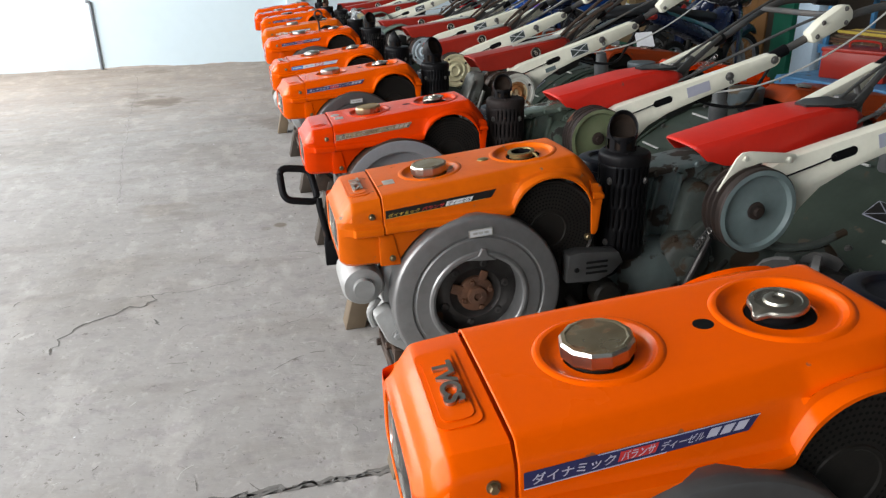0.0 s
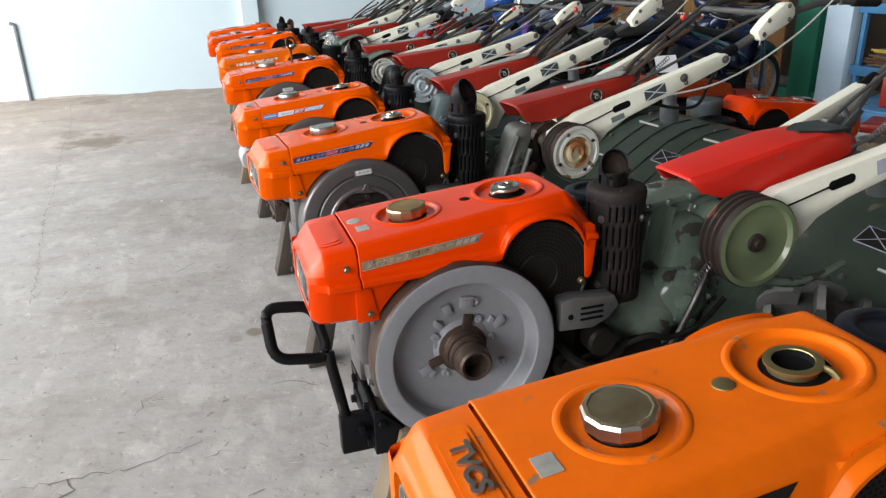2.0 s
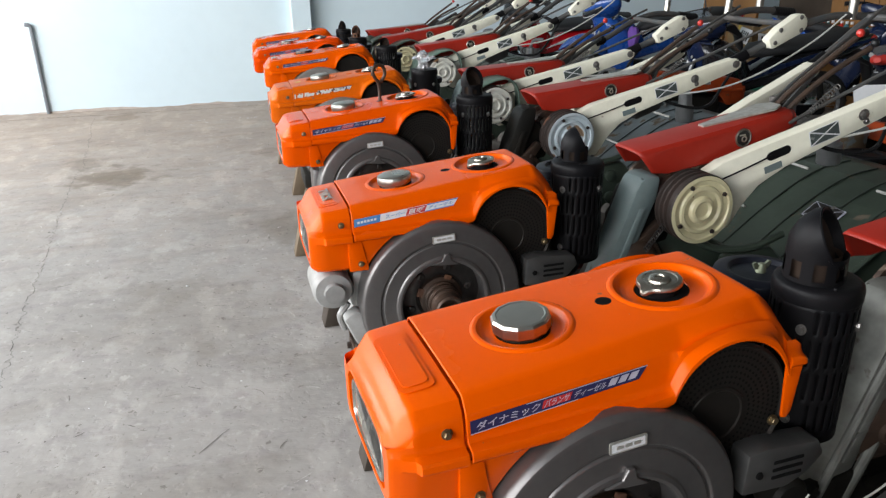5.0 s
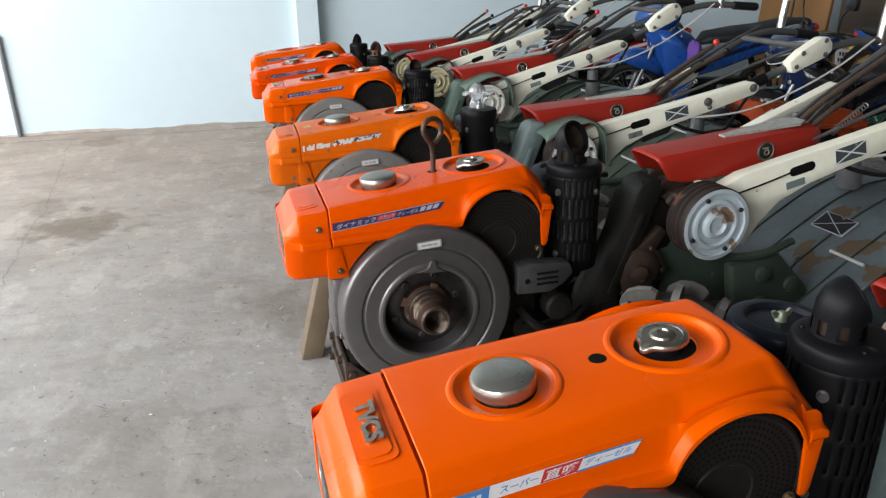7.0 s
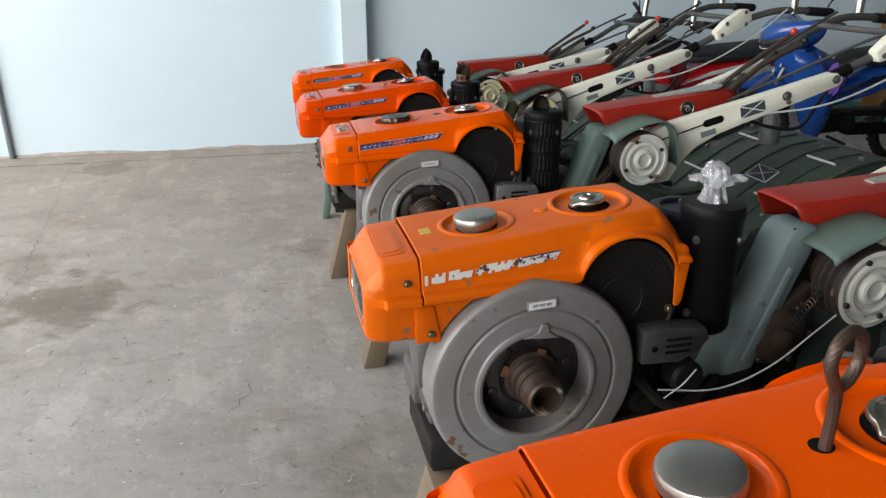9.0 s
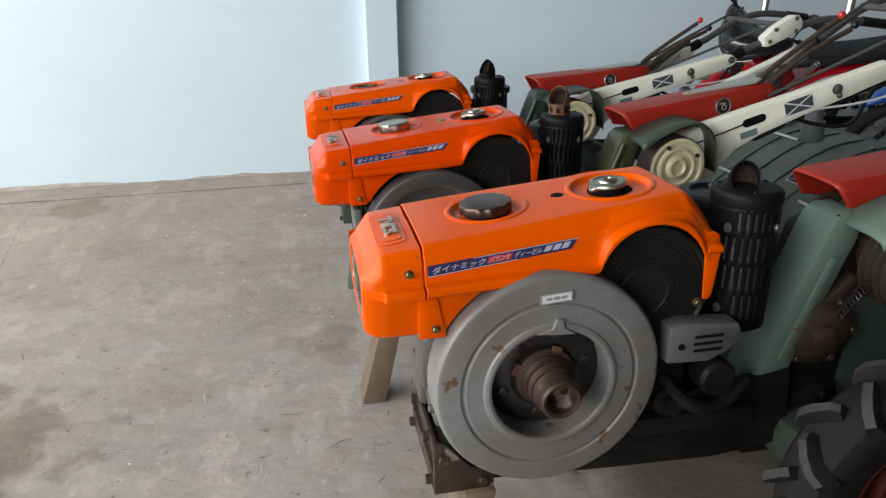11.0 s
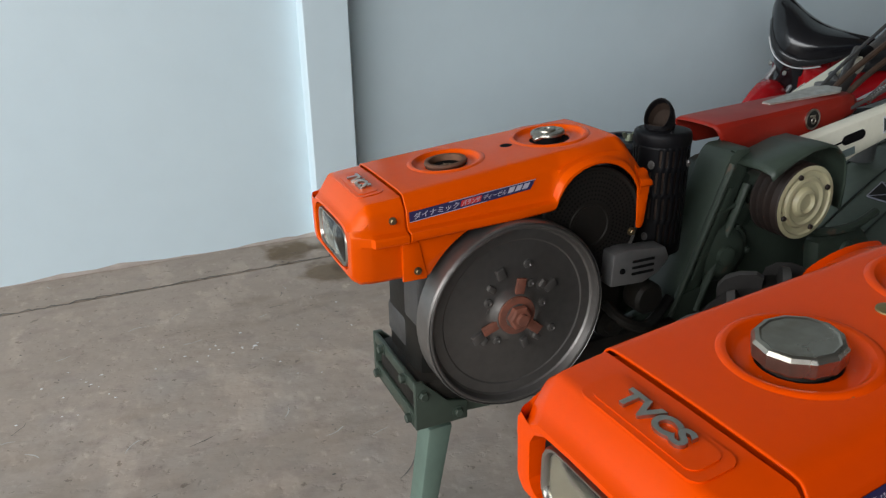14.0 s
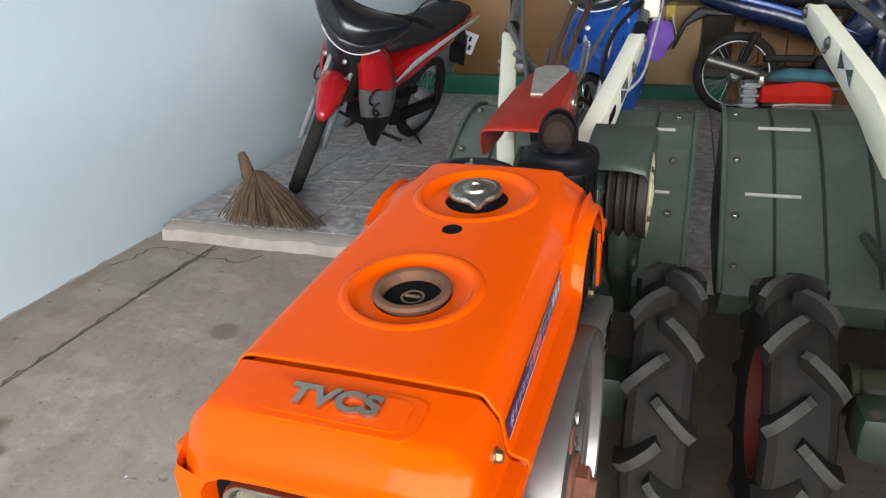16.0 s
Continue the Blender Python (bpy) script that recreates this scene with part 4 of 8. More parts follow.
    box(bm, (0.036, 0.0, 0.033), (0.045, 0.022, 0.005), 0.002, m @ pose(0, 0, 0, 0, 0, 160))
    box(bm, (0.036, 0.0, 0.033), (0.040, 0.018, 0.005), 0.002, m @ pose(0, 0, 0, 0, 0, 70))


def build_crank_pulley(bm):
    prof = [(0.050, 0.018), (0.050, 0.034), (0.042, 0.037)]
    for k in range(3):
        h = 0.040 + 0.017 * k
        q = 0.040 - 0.0025 * k
        prof += [(q, h), (q + 0.001, h + 0.003), (q - 0.008, h + 0.008), (q - 0.008, h + 0.010), (q + 0.001, h + 0.014), (q, h + 0.017)]
    prof += [(0.034, 0.095), (0.033, 0.106), (0.029, 0.110), (0.024, 0.108), (0.0225, 0.095), (0.021, 0.072), (0.0, 0.072)]
    lathe(bm, prof, fly_m(), 30)


def build_fly_open(bm):
    m = fly_m()
    lathe(bm, [(0.150, 0.010), (0.183, 0.010), (0.1858, 0.012), (0.1865, 0.015), (0.1865, 0.0555), (0.1860, 0.0585), (0.1842, 0.0608), (0.1815, 0.0618), (0.1790, 0.0620), (0.153, 0.0620), (0.1505, 0.0617), (0.148, 0.0600), (0.1465, 0.0570), (0.1425, 0.038), (0.140, 0.0315), (0.135, 0.0285), (0.130, 0.0278),
               (0.060, 0.026), (0.052, 0.030), (0.040, 0.038), (0.0, 0.038)], m, 64)


def build_fly_shallow(bm):
    # a nearly flat wheel face inside one raised bead
    lathe(bm, [(0.150, 0.010), (0.183, 0.010), (0.1865, 0.015), (0.1865, 0.050), (0.1845, 0.0575), (0.1815, 0.0610), (0.1785, 0.0615), (0.1755, 0.0600), (0.1735, 0.0540), (0.1715, 0.0475), (0.1680, 0.0445), (0.1500, 0.0435), (0.1470, 0.0420),
               (0.060, 0.041), (0.052, 0.043), (0.040, 0.050), (0.0, 0.050)], fly_m(), 64)


def build_fly_edge(bm):
    # turned outer band of the flywheel
    lathe(bm, [(0.1820, 0.0095), (0.1868, 0.012), (0.1874, 0.016), (0.1874, 0.0540), (0.1866, 0.0580), (0.1845, 0.0612), (0.1838, 0.0600)], fly_m(), 64)


def build_fly_lug(bm):
    m = fly_m() @ pose(0, 0, 0, 0, 0, 85)
    box(bm, (0.098, 0, 0.031), (0.024, 0.026, 0.012), 0.002, m)
    lathe(bm, [(0.006, 0.036), (0.006, 0.039), (0.0, 0.039)], m @ Matrix.Translation((0.098, 0, 0)), 10)


def build_fly_housing(bm):
    lathe(bm, [(0.120, -0.075), (0.164, -0.072), (0.168, -0.066), (0.168, -0.002), (0.162, 0.004), (0.120, 0.006), (0.0, 0.006)], fly_m(), 40)
    for a in (20, 95, 150, 205, 260, 320):
        bolt(bm, (FLY[0] + 0.150 * math.cos(radians(a)), -0.106, FLY[1] + 0.150 * math.sin(radians(a))), (0, -1, 0), 0.008, 0.006)


def build_fly_fittings(bm):
    m = fly_m()
    for k, (r, a, s) in enumerate(((0.078, 40, 0.011), (0.078, 130, 0.011), (0.078, 215, 0.011), (0.078, 310, 0.011), (0.052, 75, 0.013), (0.052, 165, 0.013), (0.052, 255, 0.012), (0.052, 345, 0.012))):
        p = Vector((r * math.cos(radians(a)), r * math.sin(radians(a)), 0.026))
        if r > 0.06:
            box(bm, (0, 0, 0.004), (s * 1.5, s, 0.010), 0.002, m @ Matrix.Translation(p) @ pose(0, 0, 0, 0, 0, a + 15))
        lathe(bm, [(s, -0.002), (s * 0.9, 0.004), (s * 0.5, 0.005), (0.0, 0.003)], m @ Matrix.Translation(p * 0.94), 14)
    lathe(bm, [(0.030, 0.030), (0.030, 0.040), (0.022, 0.043), (0.0, 0.043)], m, 24)
    for r, a, w, d in ((0.088, 30, 0.026, 0.017), (0.085, 205, 0.024, 0.020), (0.092, 110, 0.022, 0.018), (0.070, 290, 0.020, 0.016)):
        box(bm, (r, 0, 0.030), (w, d, 0.010), 0.002, m @ pose(0, 0, 0, 0, 0, a))
    for r, a in ((0.062, 10), (0.066, 60), (0.064, 150), (0.062, 235), (0.098, 330), (0.100, 75)):
        lathe(bm, [(0.009, 0.024), (0.0085, 0.033), (0.004, 0.034), (0.0, 0.030)], m @ Matrix.Translation((r * math.cos(radians(a)), r * math.sin(radians(a)), 0)), 12)


def build_fly_nut(bm):
    m = fly_m()
    lathe(bm, [(0.040, 0.030), (0.038, 0.041), (0.024, 0.042)], m, 24)
    lathe(bm, [(0.024, 0.042), (0.024, 0.054), (0.020, 0.057), (0.012, 0.057)], m, 6)
    lathe(bm, [(0.012, 0.057), (0.011, 0.064), (0.0, 0.064)], m, 16)


def build_hub_arms(bm):
    m = fly_m()
    lathe(bm, [(0.045, 0.029), (0.044, 0.034), (0.0, 0.034)], m, 24)
    for a in (80, 200, 320):
        box(bm, (0.045, 0, 0.033), (0.055, 0.020, 0.006), 0.002, m @ pose(0, 0, 0, 0, 0, a))


def build_tag(bm):
    m = pose(0.068, -0.1625, 0.629, 90, 0, 0) @ pose(0, 0, 0, 0, 0, 4)
    slab(bm, round_rect(0.026, 0.0085, 0.002, 2), "xy", -0.0015, 0.0006, 0, m)
    slab(bm, round_rect(0.023, 0.0062, 0.001, 2), "xy", 0.0006, 0.0010, 0, m, mi=1)
    for k in range(3):
        slab(bm, round_rect(0.005, 0.0025, 0.001, 1), "xy", 0.0010, 0.0013, 0, m @ Matrix.Translation((-0.012 + 0.012 * k, 0, 0)), mi=0)


def build_engine(bm):
    box(bm, (0.05, 0.01, 0.46), (0.28, 0.17, 0.30), 0.02)


ENGINE_PARTS = (
    ("cylinder_block", lambda bm: box(bm, (0.26, 0.0, 0.50), (0.17, 0.19, 0.24), 0.02)),
    ("sump", lambda bm: box(bm, (0.10, 0.0, 0.31), (0.42, 0.20, 0.07), 0.015)),
    ("tank", lambda bm: box(bm, (0.12, 0.0, 0.665), (0.34, 0.16, 0.08), 0.02)),
    ("fuel_pipe", lambda bm: tube(bm, [(0.30, -0.09, 0.42), (0.33, -0.125, 0.385), (0.39, -0.125, 0.365), (0.46, -0.10, 0.40)], 0.012)),
    ("oil_filter", lambda bm: lathe(bm, [(0.032, 0), (0.034, 0.006), (0.034, 0.040), (0.028, 0.047), (0, 0.048)], axis_m((0.385, -0.085, 0.425), (0, -1, 0)), 20)),
    ("flange", lambda bm: lathe(bm, [(0.030, 0), (0.030, 0.012), (0.018, 0.016), (0.018, 0.03), (0, 0.03)], axis_m((0.31, -0.093, 0.375), (0, -1, 0)), 18)),
    ("cross_rail", lambda bm: box(bm, (0.36, -0.10, 0.330), (0.24, 0.02, 0.035), 0.004)),
)


def build_front_case(bm):
    box(bm, (-0.085, 0.0, 0.475), (0.05, 0.20, 0.20), 0.012)
    box(bm, (-0.105, -0.06, 0.50), (0.05, 0.07, 0.10), 0.012)
    box(bm, (-0.100, 0.04, 0.40), (0.04, 0.10, 0.07), 0.01)
    for y, z in ((-0.085, 0.55), (-0.085, 0.41), (0.08, 0.42), (0.08, 0.54)):
        bolt(bm, (-0.111, y, z), (-1, 0, 0))


def build_dynamo(bm):
    m = axis_m((-0.175, -0.02, 0.518), (0, -1, 0))
    lathe(bm, [(0.0, -0.02), (0.042, -0.02), (0.045, -0.015), (0.045, 0.085), (0.040, 0.097), (0.020, 0.10), (0.0, 0.10)], m, 28)
    lathe(bm, [(0.022, 0.10), (0.022, 0.115), (0.0, 0.115)], m, 18)
    slab(bm, [(-0.13, 0.47), (-0.04, 0.43), (0.0, 0.36), (-0.06, 0.33), (-0.13, 0.38), (-0.16, 0.45)], "xz", -0.13, -0.09, 0.01)
    tube(bm, [(-0.14, -0.08, 0.47), (-0.16, -0.08, 0.44), (-0.15, -0.07, 0.40)], 0.008)
    bolt(bm, (-0.07, -0.131, 0.43), (0, -1, 0), 0.009)
    bolt(bm, (-0.11, -0.131, 0.40), (0, -1, 0), 0.009)


def build_screen(bm):
    m = axis_m((0.236, -0.118, 0.600), (0, -1, 0))
    lathe(bm, [(0.112, -0.012), (0.112, 0.002), (0.108, 0.004), (0.104, 0.0), (0.0, -0.002)], m, 48)
    lathe(bm, [(0.046, -0.002), (0.044, 0.001), (0.040, 0.001), (0.038, -0.001), (0.0, -0.001)], m, 32)
    # punched rows round the fan, the shade in them drawn as dark diamonds
    for ring, r in enumerate((0.052, 0.060, 0.068, 0.076, 0.084, 0.092, 0.100)):
        n = int(2 * math.pi * r / 0.0075)
        for k in range(n):
            a = 2 * math.pi * (k + 0.5 * (ring % 2)) / n
            p = m @ Vector((r * math.cos(a), r * math.sin(a), -0.001))
            vs = [bm.verts.new(m @ Vector(((r + dr) * math.cos(a + da), (r + dr) * math.sin(a + da), 0.0004))) for dr, da in ((-0.0024, 0.0), (0, 0.0026 / r), (0.0024, 0.0), (0, -0.0026 / r))]
            bm.faces.new(vs).material_index = 1


def build_strap(bm):
    slab(bm, [(0.324, 0.668), (0.351, 0.670), (0.344, 0.596), (0.338, 0.586), (0.329, 0.588)], "xz", -0.1370, -0.1320, 0.0015)


def build_louvre_box(bm):
    slab(bm, [(0.268, 0.482), (0.271, 0.548), (0.300, 0.553), (0.392, 0.545), (0.404, 0.520), (0.380, 0.494), (0.345, 0.478)], "xz", -0.152, -0.112, 0.005)
    # black bars on the face stand for the shade in three slots
    for k in range(3):
        box(bm, (0.340, -0.1525, 0.502 + 0.0125 * k), (0.052, 0.003, 0.0055), 0.0012, seg=1, mi=1)
    lathe(bm, [(0.006, 0.0), (0.005, 0.003), (0, 0.003)], axis_m((0.292, -0.152, 0.512), (0, -1, 0)), 14, mi=1)


MUF = (0.436, -0.060)


def build_muffler_shell(bm):
    n, r = 84, 0.0728
    levels = [0.507, 0.524, 0.530, 0.572, 0.582, 0.624, 0.634, 0.676, 0.686, 0.718, 0.728]
    rows = [[bm.verts.new((MUF[0] + r * math.cos(2 * math.pi * k / n), MUF[1] + r * math.sin(2 * math.pi * k / n), z)) for k in range(n)] for z in levels]
    for i, (a, b) in enumerate(zip(rows, rows[1:])):
        for k in range(n):
            if i in (2, 4, 6, 8) and k % 3 == (1 if i in (2, 6) else 2) and not (42 <= k <= 52 and i in (2, 8)):
                continue
            bm.faces.new((a[k], a[(k + 1) % n], b[(k + 1) % n], b[k]))


def build_muffler_cap(bm):
    m = Matrix.Translation((MUF[0], MUF[1], 0))
    lathe(bm, [(0.0730, 0.724), (0.0742, 0.727), (0.0742, 0.739), (0.0725, 0.7455), (0.0690, 0.7490), (0.060, 0.7508), (0.0, 0.7525)], m, 52)
    for a in (20, 140, 250):
        bolt(bm, (MUF[0] + 0.058 * math.cos(radians(a)), MUF[1] + 0.058 * math.sin(radians(a)), 0.7500), (0, 0, 1), 0.0035, 0.002)


def build_muffler_base(bm):
    lathe(bm, [(0.0722, 0.511), (0.066, 0.503), (0.045, 0.498), (0.0, 0.498)], Matrix.Translation((MUF[0], MUF[1], 0)), 36)
    tube(bm, [(MUF[0], MUF[1], 0.50), (MUF[0] - 0.01, MUF[1], 0.475), (MUF[0] - 0.06, MUF[1] + 0.01, 0.455), (0.30, -0.07, 0.46)], 0.024, 12)


def muffler_bolt(a, z):
    def go(bm):
        d = (math.cos(radians(a)), math.sin(radians(a)), 0)
        bolt(bm, (MUF[0] + 0.072 * d[0], MUF[1] + 0.072 * d[1], z), d, 0.0065, 0.005)
    return go


def build_muffler_core(bm):
    lathe(bm, [(0.062, 0.505), (0.062, 0.735)], Matrix.Translation((MUF[0], MUF[1], 0)), 28)


def build_muffler_plain(bm):
    lathe(bm, [(0.0, 0.500), (0.064, 0.502), (0.0715, 0.512), (0.0715, 0.724), (0.0738, 0.728), (0.0738, 0.742), (0.070, 0.750), (0.0, 0.754)], Matrix.Translation((MUF[0], MUF[1], 0)), 44)


def build_outlet(turn, bore):
    """Slotted collar that bends into a short open mouth; turn swings the mouth round the silencer's axis."""
    def go(bm):
        n, r, g = 32, bore, bore / 0.0385
        base = Matrix.Translation((MUF[0] - 0.010, MUF[1] + 0.004, 0.751)) @ pose(0, 0, 0, 0, 0, turn)
        path = [((0, 0, 0), 0), ((0, 0, 0.006), 0), ((0, 0, 0.030), 0), ((0, 0, 0.036), 0), ((0.000, 0, 0.044), 16), ((-0.004, 0, 0.051), 34), ((-0.010, 0, 0.056), 52), ((-0.015, 0, 0.057), 60)]
        path = [((g * x, g * y, 0.82 * g * z), q) for (x, y, z), q in path]
        rings = []
        for c, tilt in path:
            mm = base @ Matrix.Translation(c) @ pose(0, 0, 0, 0, -tilt, 0)
            q = r if tilt < 30 else r * (1 - 0.06 * (tilt - 30) / 42)
            rings.append([mm @ Vector((q * math.cos(2 * math.pi * k / n), q * math.sin(2 * math.pi * k / n), 0)) for k in range(n)])
        rows = [[bm.verts.new(p) for p in ring] for ring in rings]
        for i, (a, b) in enumerate(zip(rows, rows[1:])):
            for k in range(n):
                if not (i == 1 and k % 4 in (1, 2)):
                    bm.faces.new((a[k], a[(k + 1) % n], b[(k + 1) % n], b[k]))
        # rolled lip and the dark throat
        mm = base @ Matrix.Translation(path[-1][0]) @ pose(0, 0, 0, 0, -path[-1][1], 0)
        lathe(bm, [(r * 0.93, -0.002), (r * 0.955, 0.0012), (r * 0.93, 0.0030), (r * 0.87, 0.0015), (r * 0.85, -0.014)], mm, n)
        lathe(bm, [(r * 0.85, -0.014), (r * 0.70, -0.030), (r * 0.35, -0.038), (0.0, -0.039)], mm, n, mi=1)
        lathe(bm, [(r * 0.80, 0.001), (r * 0.80, 0.030 * g)], base, 18, mi=1)
    return go


def build_air_cleaner(bm):
    m = Matrix.Translation((0.478, 0.092, 0))
    lathe(bm, [(0.0, 0.50), (0.060, 0.505), (0.066, 0.515), (0.066, 0.668), (0.0745, 0.672), (0.0760, 0.684), (0.0735, 0.692), (0.062, 0.697), (0.052, 0.696), (0.047, 0.689), (0.018, 0.690), (0.0, 0.692)], m, 40)
    tube(bm, [(0.478, 0.092, 0.60), (0.42, 0.07, 0.63), (0.33, 0.05, 0.63)], 0.02)


def build_wing_nut(bm):
    m = Matrix.Translation((0.478, 0.092, 0.690))
    lathe(bm, [(0.009, 0.0), (0.008, 0.010), (0.005, 0.016), (0.0, 0.017)], m, 12)
    for s in (-1, 1):
        slab(bm, [(0.002 * s, 0.004), (0.014 * s, 0.008), (0.019 * s, 0.018), (0.013 * s, 0.020), (0.003 * s, 0.012)], "xz", -0.002, 0.002, 0.0, m)


def build_gearcase(bm):
    slab(bm, [(0.615, 0.640), (0.655, 0.655), (0.70, 0.62), (0.72, 0.50), (0.69, 0.33), (0.60, 0.19), (0.51, 0.19), (0.44, 0.27), (0.50, 0.36), (0.58, 0.50)], "xz", -0.058, 0.07, 0.014)
    slab(bm, [(0.535, 0.215), (0.665, 0.300), (0.680, 0.345), (0.640, 0.345), (0.530, 0.300)], "xz", -0.072, -0.050, 0.006)
    for p in ((0.550, -0.073, 0.250), (0.560, -0.073, 0.300), (0.650, -0.073, 0.325), (0.640, -0.073, 0.300), (0.53, -0.059, 0.36), (0.66, -0.059, 0.40)):
        bolt(bm, p, (0, -1, 0), 0.008, 0.008)


def build_belt_case(bm):
    # sloping sheet case of the drive belt, with softly folded edges
    slab(bm, [(0.470, 0.335), (0.499, 0.405), (0.592, 0.660), (0.602, 0.682), (0.618, 0.694), (0.660, 0.694), (0.655, 0.640), (0.590, 0.470), (0.545, 0.335)], "xz", -0.082, 0.010, 0.012)
    slab(bm, [(0.530, 0.42), (0.602, 0.615), (0.618, 0.615), (0.552, 0.42)], "xz", -0.0875, -0.080, 0.003)


def build_bell_housing(bm):
    # main casting between engine and pulley, with a domed front shoulder low down
    slab(bm, [(0.500, 0.350), (0.515, 0.560), (0.545, 0.655), (0.585, 0.690), (0.640, 0.700), (0.720, 0.690), (0.740, 0.420), (0.640, 0.300), (0.545, 0.290)], "xz", -0.004, 0.085, 0.018)
    m = axis_m((0.535, -0.015, 0.425), (-0.55, -1, 0.05))
    lathe(bm, [(0.092, -0.03), (0.092, 0.020), (0.088, 0.034), (0.074, 0.048), (0.050, 0.058), (0.018, 0.062), (0.0, 0.062)], m, 36)
    for x0, x1 in ((0.535, 0.545), (0.590, 0.600), (0.780, 0.790)):
        slab(bm, [(x0 - 0.01, 0.50), (x0 + 0.02, 0.668), (x1 + 0.02, 0.668), (x1 - 0.01, 0.50)], "xz", -0.022, 0.004, 0.003)
    # top flange with its bolts
    slab(bm, [(0.515, 0.668), (0.720, 0.696), (0.720, 0.711), (0.515, 0.684)], "xz", -0.034, 0.085, 0.005)
    for x, z in ((0.535, 0.679), (0.585, 0.686), (0.640, 0.694), (0.695, 0.701)):
        bolt(bm, (x, -0.034, z), (0, -1, 0), 0.007, 0.007)
    for a in range(0, 360, 45):
        bolt(bm, m @ Vector((0.083 * math.cos(radians(a)), 0.083 * math.sin(radians(a)), 0.034)), m.to_3x3() @ Vector((0, 0, 1)), 0.006)


def build_pulley_neck(bm):
    # stepped bearing neck that carries the belt pulley
    m = axis_m((0.700, 0.060, 0.612), (0, -1, 0))
    lathe(bm, [(0.0, 0.0), (0.076, 0.0), (0.076, 0.010), (0.062, 0.017), (0.059, 0.058), (0.068, 0.062), (0.070, 0.066), (0.070, 0.078), (0.067, 0.082), (0.057, 0.085), (0.055, 0.108), (0.047, 0.114), (0.041, 0.148), (0.047, 0.152), (0.047, 0.168), (0.0, 0.176)], m, 36)
    for a in range(15, 360, 60):
        d = Vector((math.cos(radians(a)), math.sin(radians(a)), 0))
        bolt(bm, m @ (d * 0.063 + Vector((0, 0, 0.081))), (0, -1, 0), 0.0060, 0.007)
        lathe(bm, [(0.010, 0.058), (0.010, 0.083), (0.0, 0.084)], m @ Matrix.Translation(d * 0.063), 10)
    # oil plug on top
    lathe(bm, [(0.011, 0.0), (0.011, 0.010), (0.007, 0.013), (0.0, 0.013)], Matrix.Translation((0.700, 0.022, 0.668)), 6)


def build_clutch_housing(bm):
    # round bolted cover low on the case
    m = axis_m((0.612, -0.060, 0.468), (-0.15, -1, 0))
    lathe(bm, [(0.072, -0.02), (0.072, 0.010), (0.068, 0.016), (0.060, 0.019), (0.056, 0.026), (0.040, 0.034), (0.022, 0.037), (0.020, 0.046), (0.010, 0.050), (0.0, 0.050)], m, 34)
    for a in range(0, 360, 60):
        bolt(bm, m @ Vector((0.064 * math.cos(radians(a)), 0.064 * math.sin(radians(a)), 0.017)), (0, -1, 0), 0.007, 0.007)
    slab(bm, [(0.60, 0.52), (0.665, 0.575), (0.685, 0.560), (0.64, 0.49)], "xz", -0.082, -0.055, 0.006)


def build_case_ribs(bm):
    # rolled edge and cross webs of the sloping case
    tube(bm, [(0.482, -0.084, 0.345), (0.515, -0.086, 0.430), (0.560, -0.087, 0.555), (0.603, -0.087, 0.665)], 0.0075, 10, 5)
    tube(bm, [(0.552, -0.084, 0.345), (0.598, -0.086, 0.470), (0.650, -0.086, 0.618)], 0.0085, 10, 5)
    for u in (0.25, 0.62):
        slab(bm, [(0.512 + 0.09 * u, 0.40 + 0.25 * u), (0.575 + 0.09 * u, 0.415 + 0.25 * u), (0.578 + 0.09 * u, 0.424 + 0.25 * u), (0.515 + 0.09 * u, 0.409 + 0.25 * u)], "xz", -0.088, -0.078, 0.0025)


def build_control_pipe(bm):
    tube(bm, [(0.455, -0.105, 0.395), (0.500, -0.128, 0.420), (0.560, -0.128, 0.405), (0.640, -0.122, 0.425), (0.700, -0.112, 0.470)], 0.0065, 8)


def build_control_rod(bm):
    tube(bm, [(0.545, -0.105, 0.340), (0.580, -0.118, 0.400), (0.655, -0.108, 0.545)], 0.0075, 8, 2)
    bolt(bm, (0.655, -0.116, 0.545), (0, -1, 0), 0.011, 0.010)
    bolt(bm, (0.560, -0.118, 0.365), (0, -1, 0), 0.009, 0.008)


def build_spring_link(bm):
    tube(bm, [(0.600 + 0.0006 * k, -0.128 + 0.008 * math.cos(k * 0.8), 0.520 + 0.0008 * k + 0.008 * math.sin(k * 0.8)) for k in range(100)], 0.0019, 5, 1)


def build_loose_wire(bm):
    tube(bm, [(0.325, -0.150, 0.405), (0.350, -0.165, 0.440), (0.372, -0.168, 0.470)], 0.0015, 6)
    tube(bm, [(0.310, -0.150, 0.425), (0.420, -0.172, 0.425), (0.520, -0.176, 0.460), (0.610, -0.172, 0.520), (0.655, -0.165, 0.545)], 0.0017, 6)


def build_axle_flange(bm):
    # drive case that flares out to the wheel hub
    for sgn in (-1, 1):
        m = axis_m((0.655, 0.035 * sgn, 0.262), (0, sgn, 0))
        lathe(bm, [(0.0, 0.0), (0.082, 0.0), (0.084, 0.004), (0.084, 0.016), (0.076, 0.020), (0.058, 0.050), (0.046, 0.085), (0.042, 0.130), (0.048, 0.136), (0.048, 0.148), (0.0, 0.150)], m, 30)
        for a in range(10, 360, 60):
            bolt(bm, m @ Vector((0.078 * math.cos(radians(a)), 0.078 * math.sin(radians(a)), 0.016)), (0, sgn, 0), 0.007, 0.007)


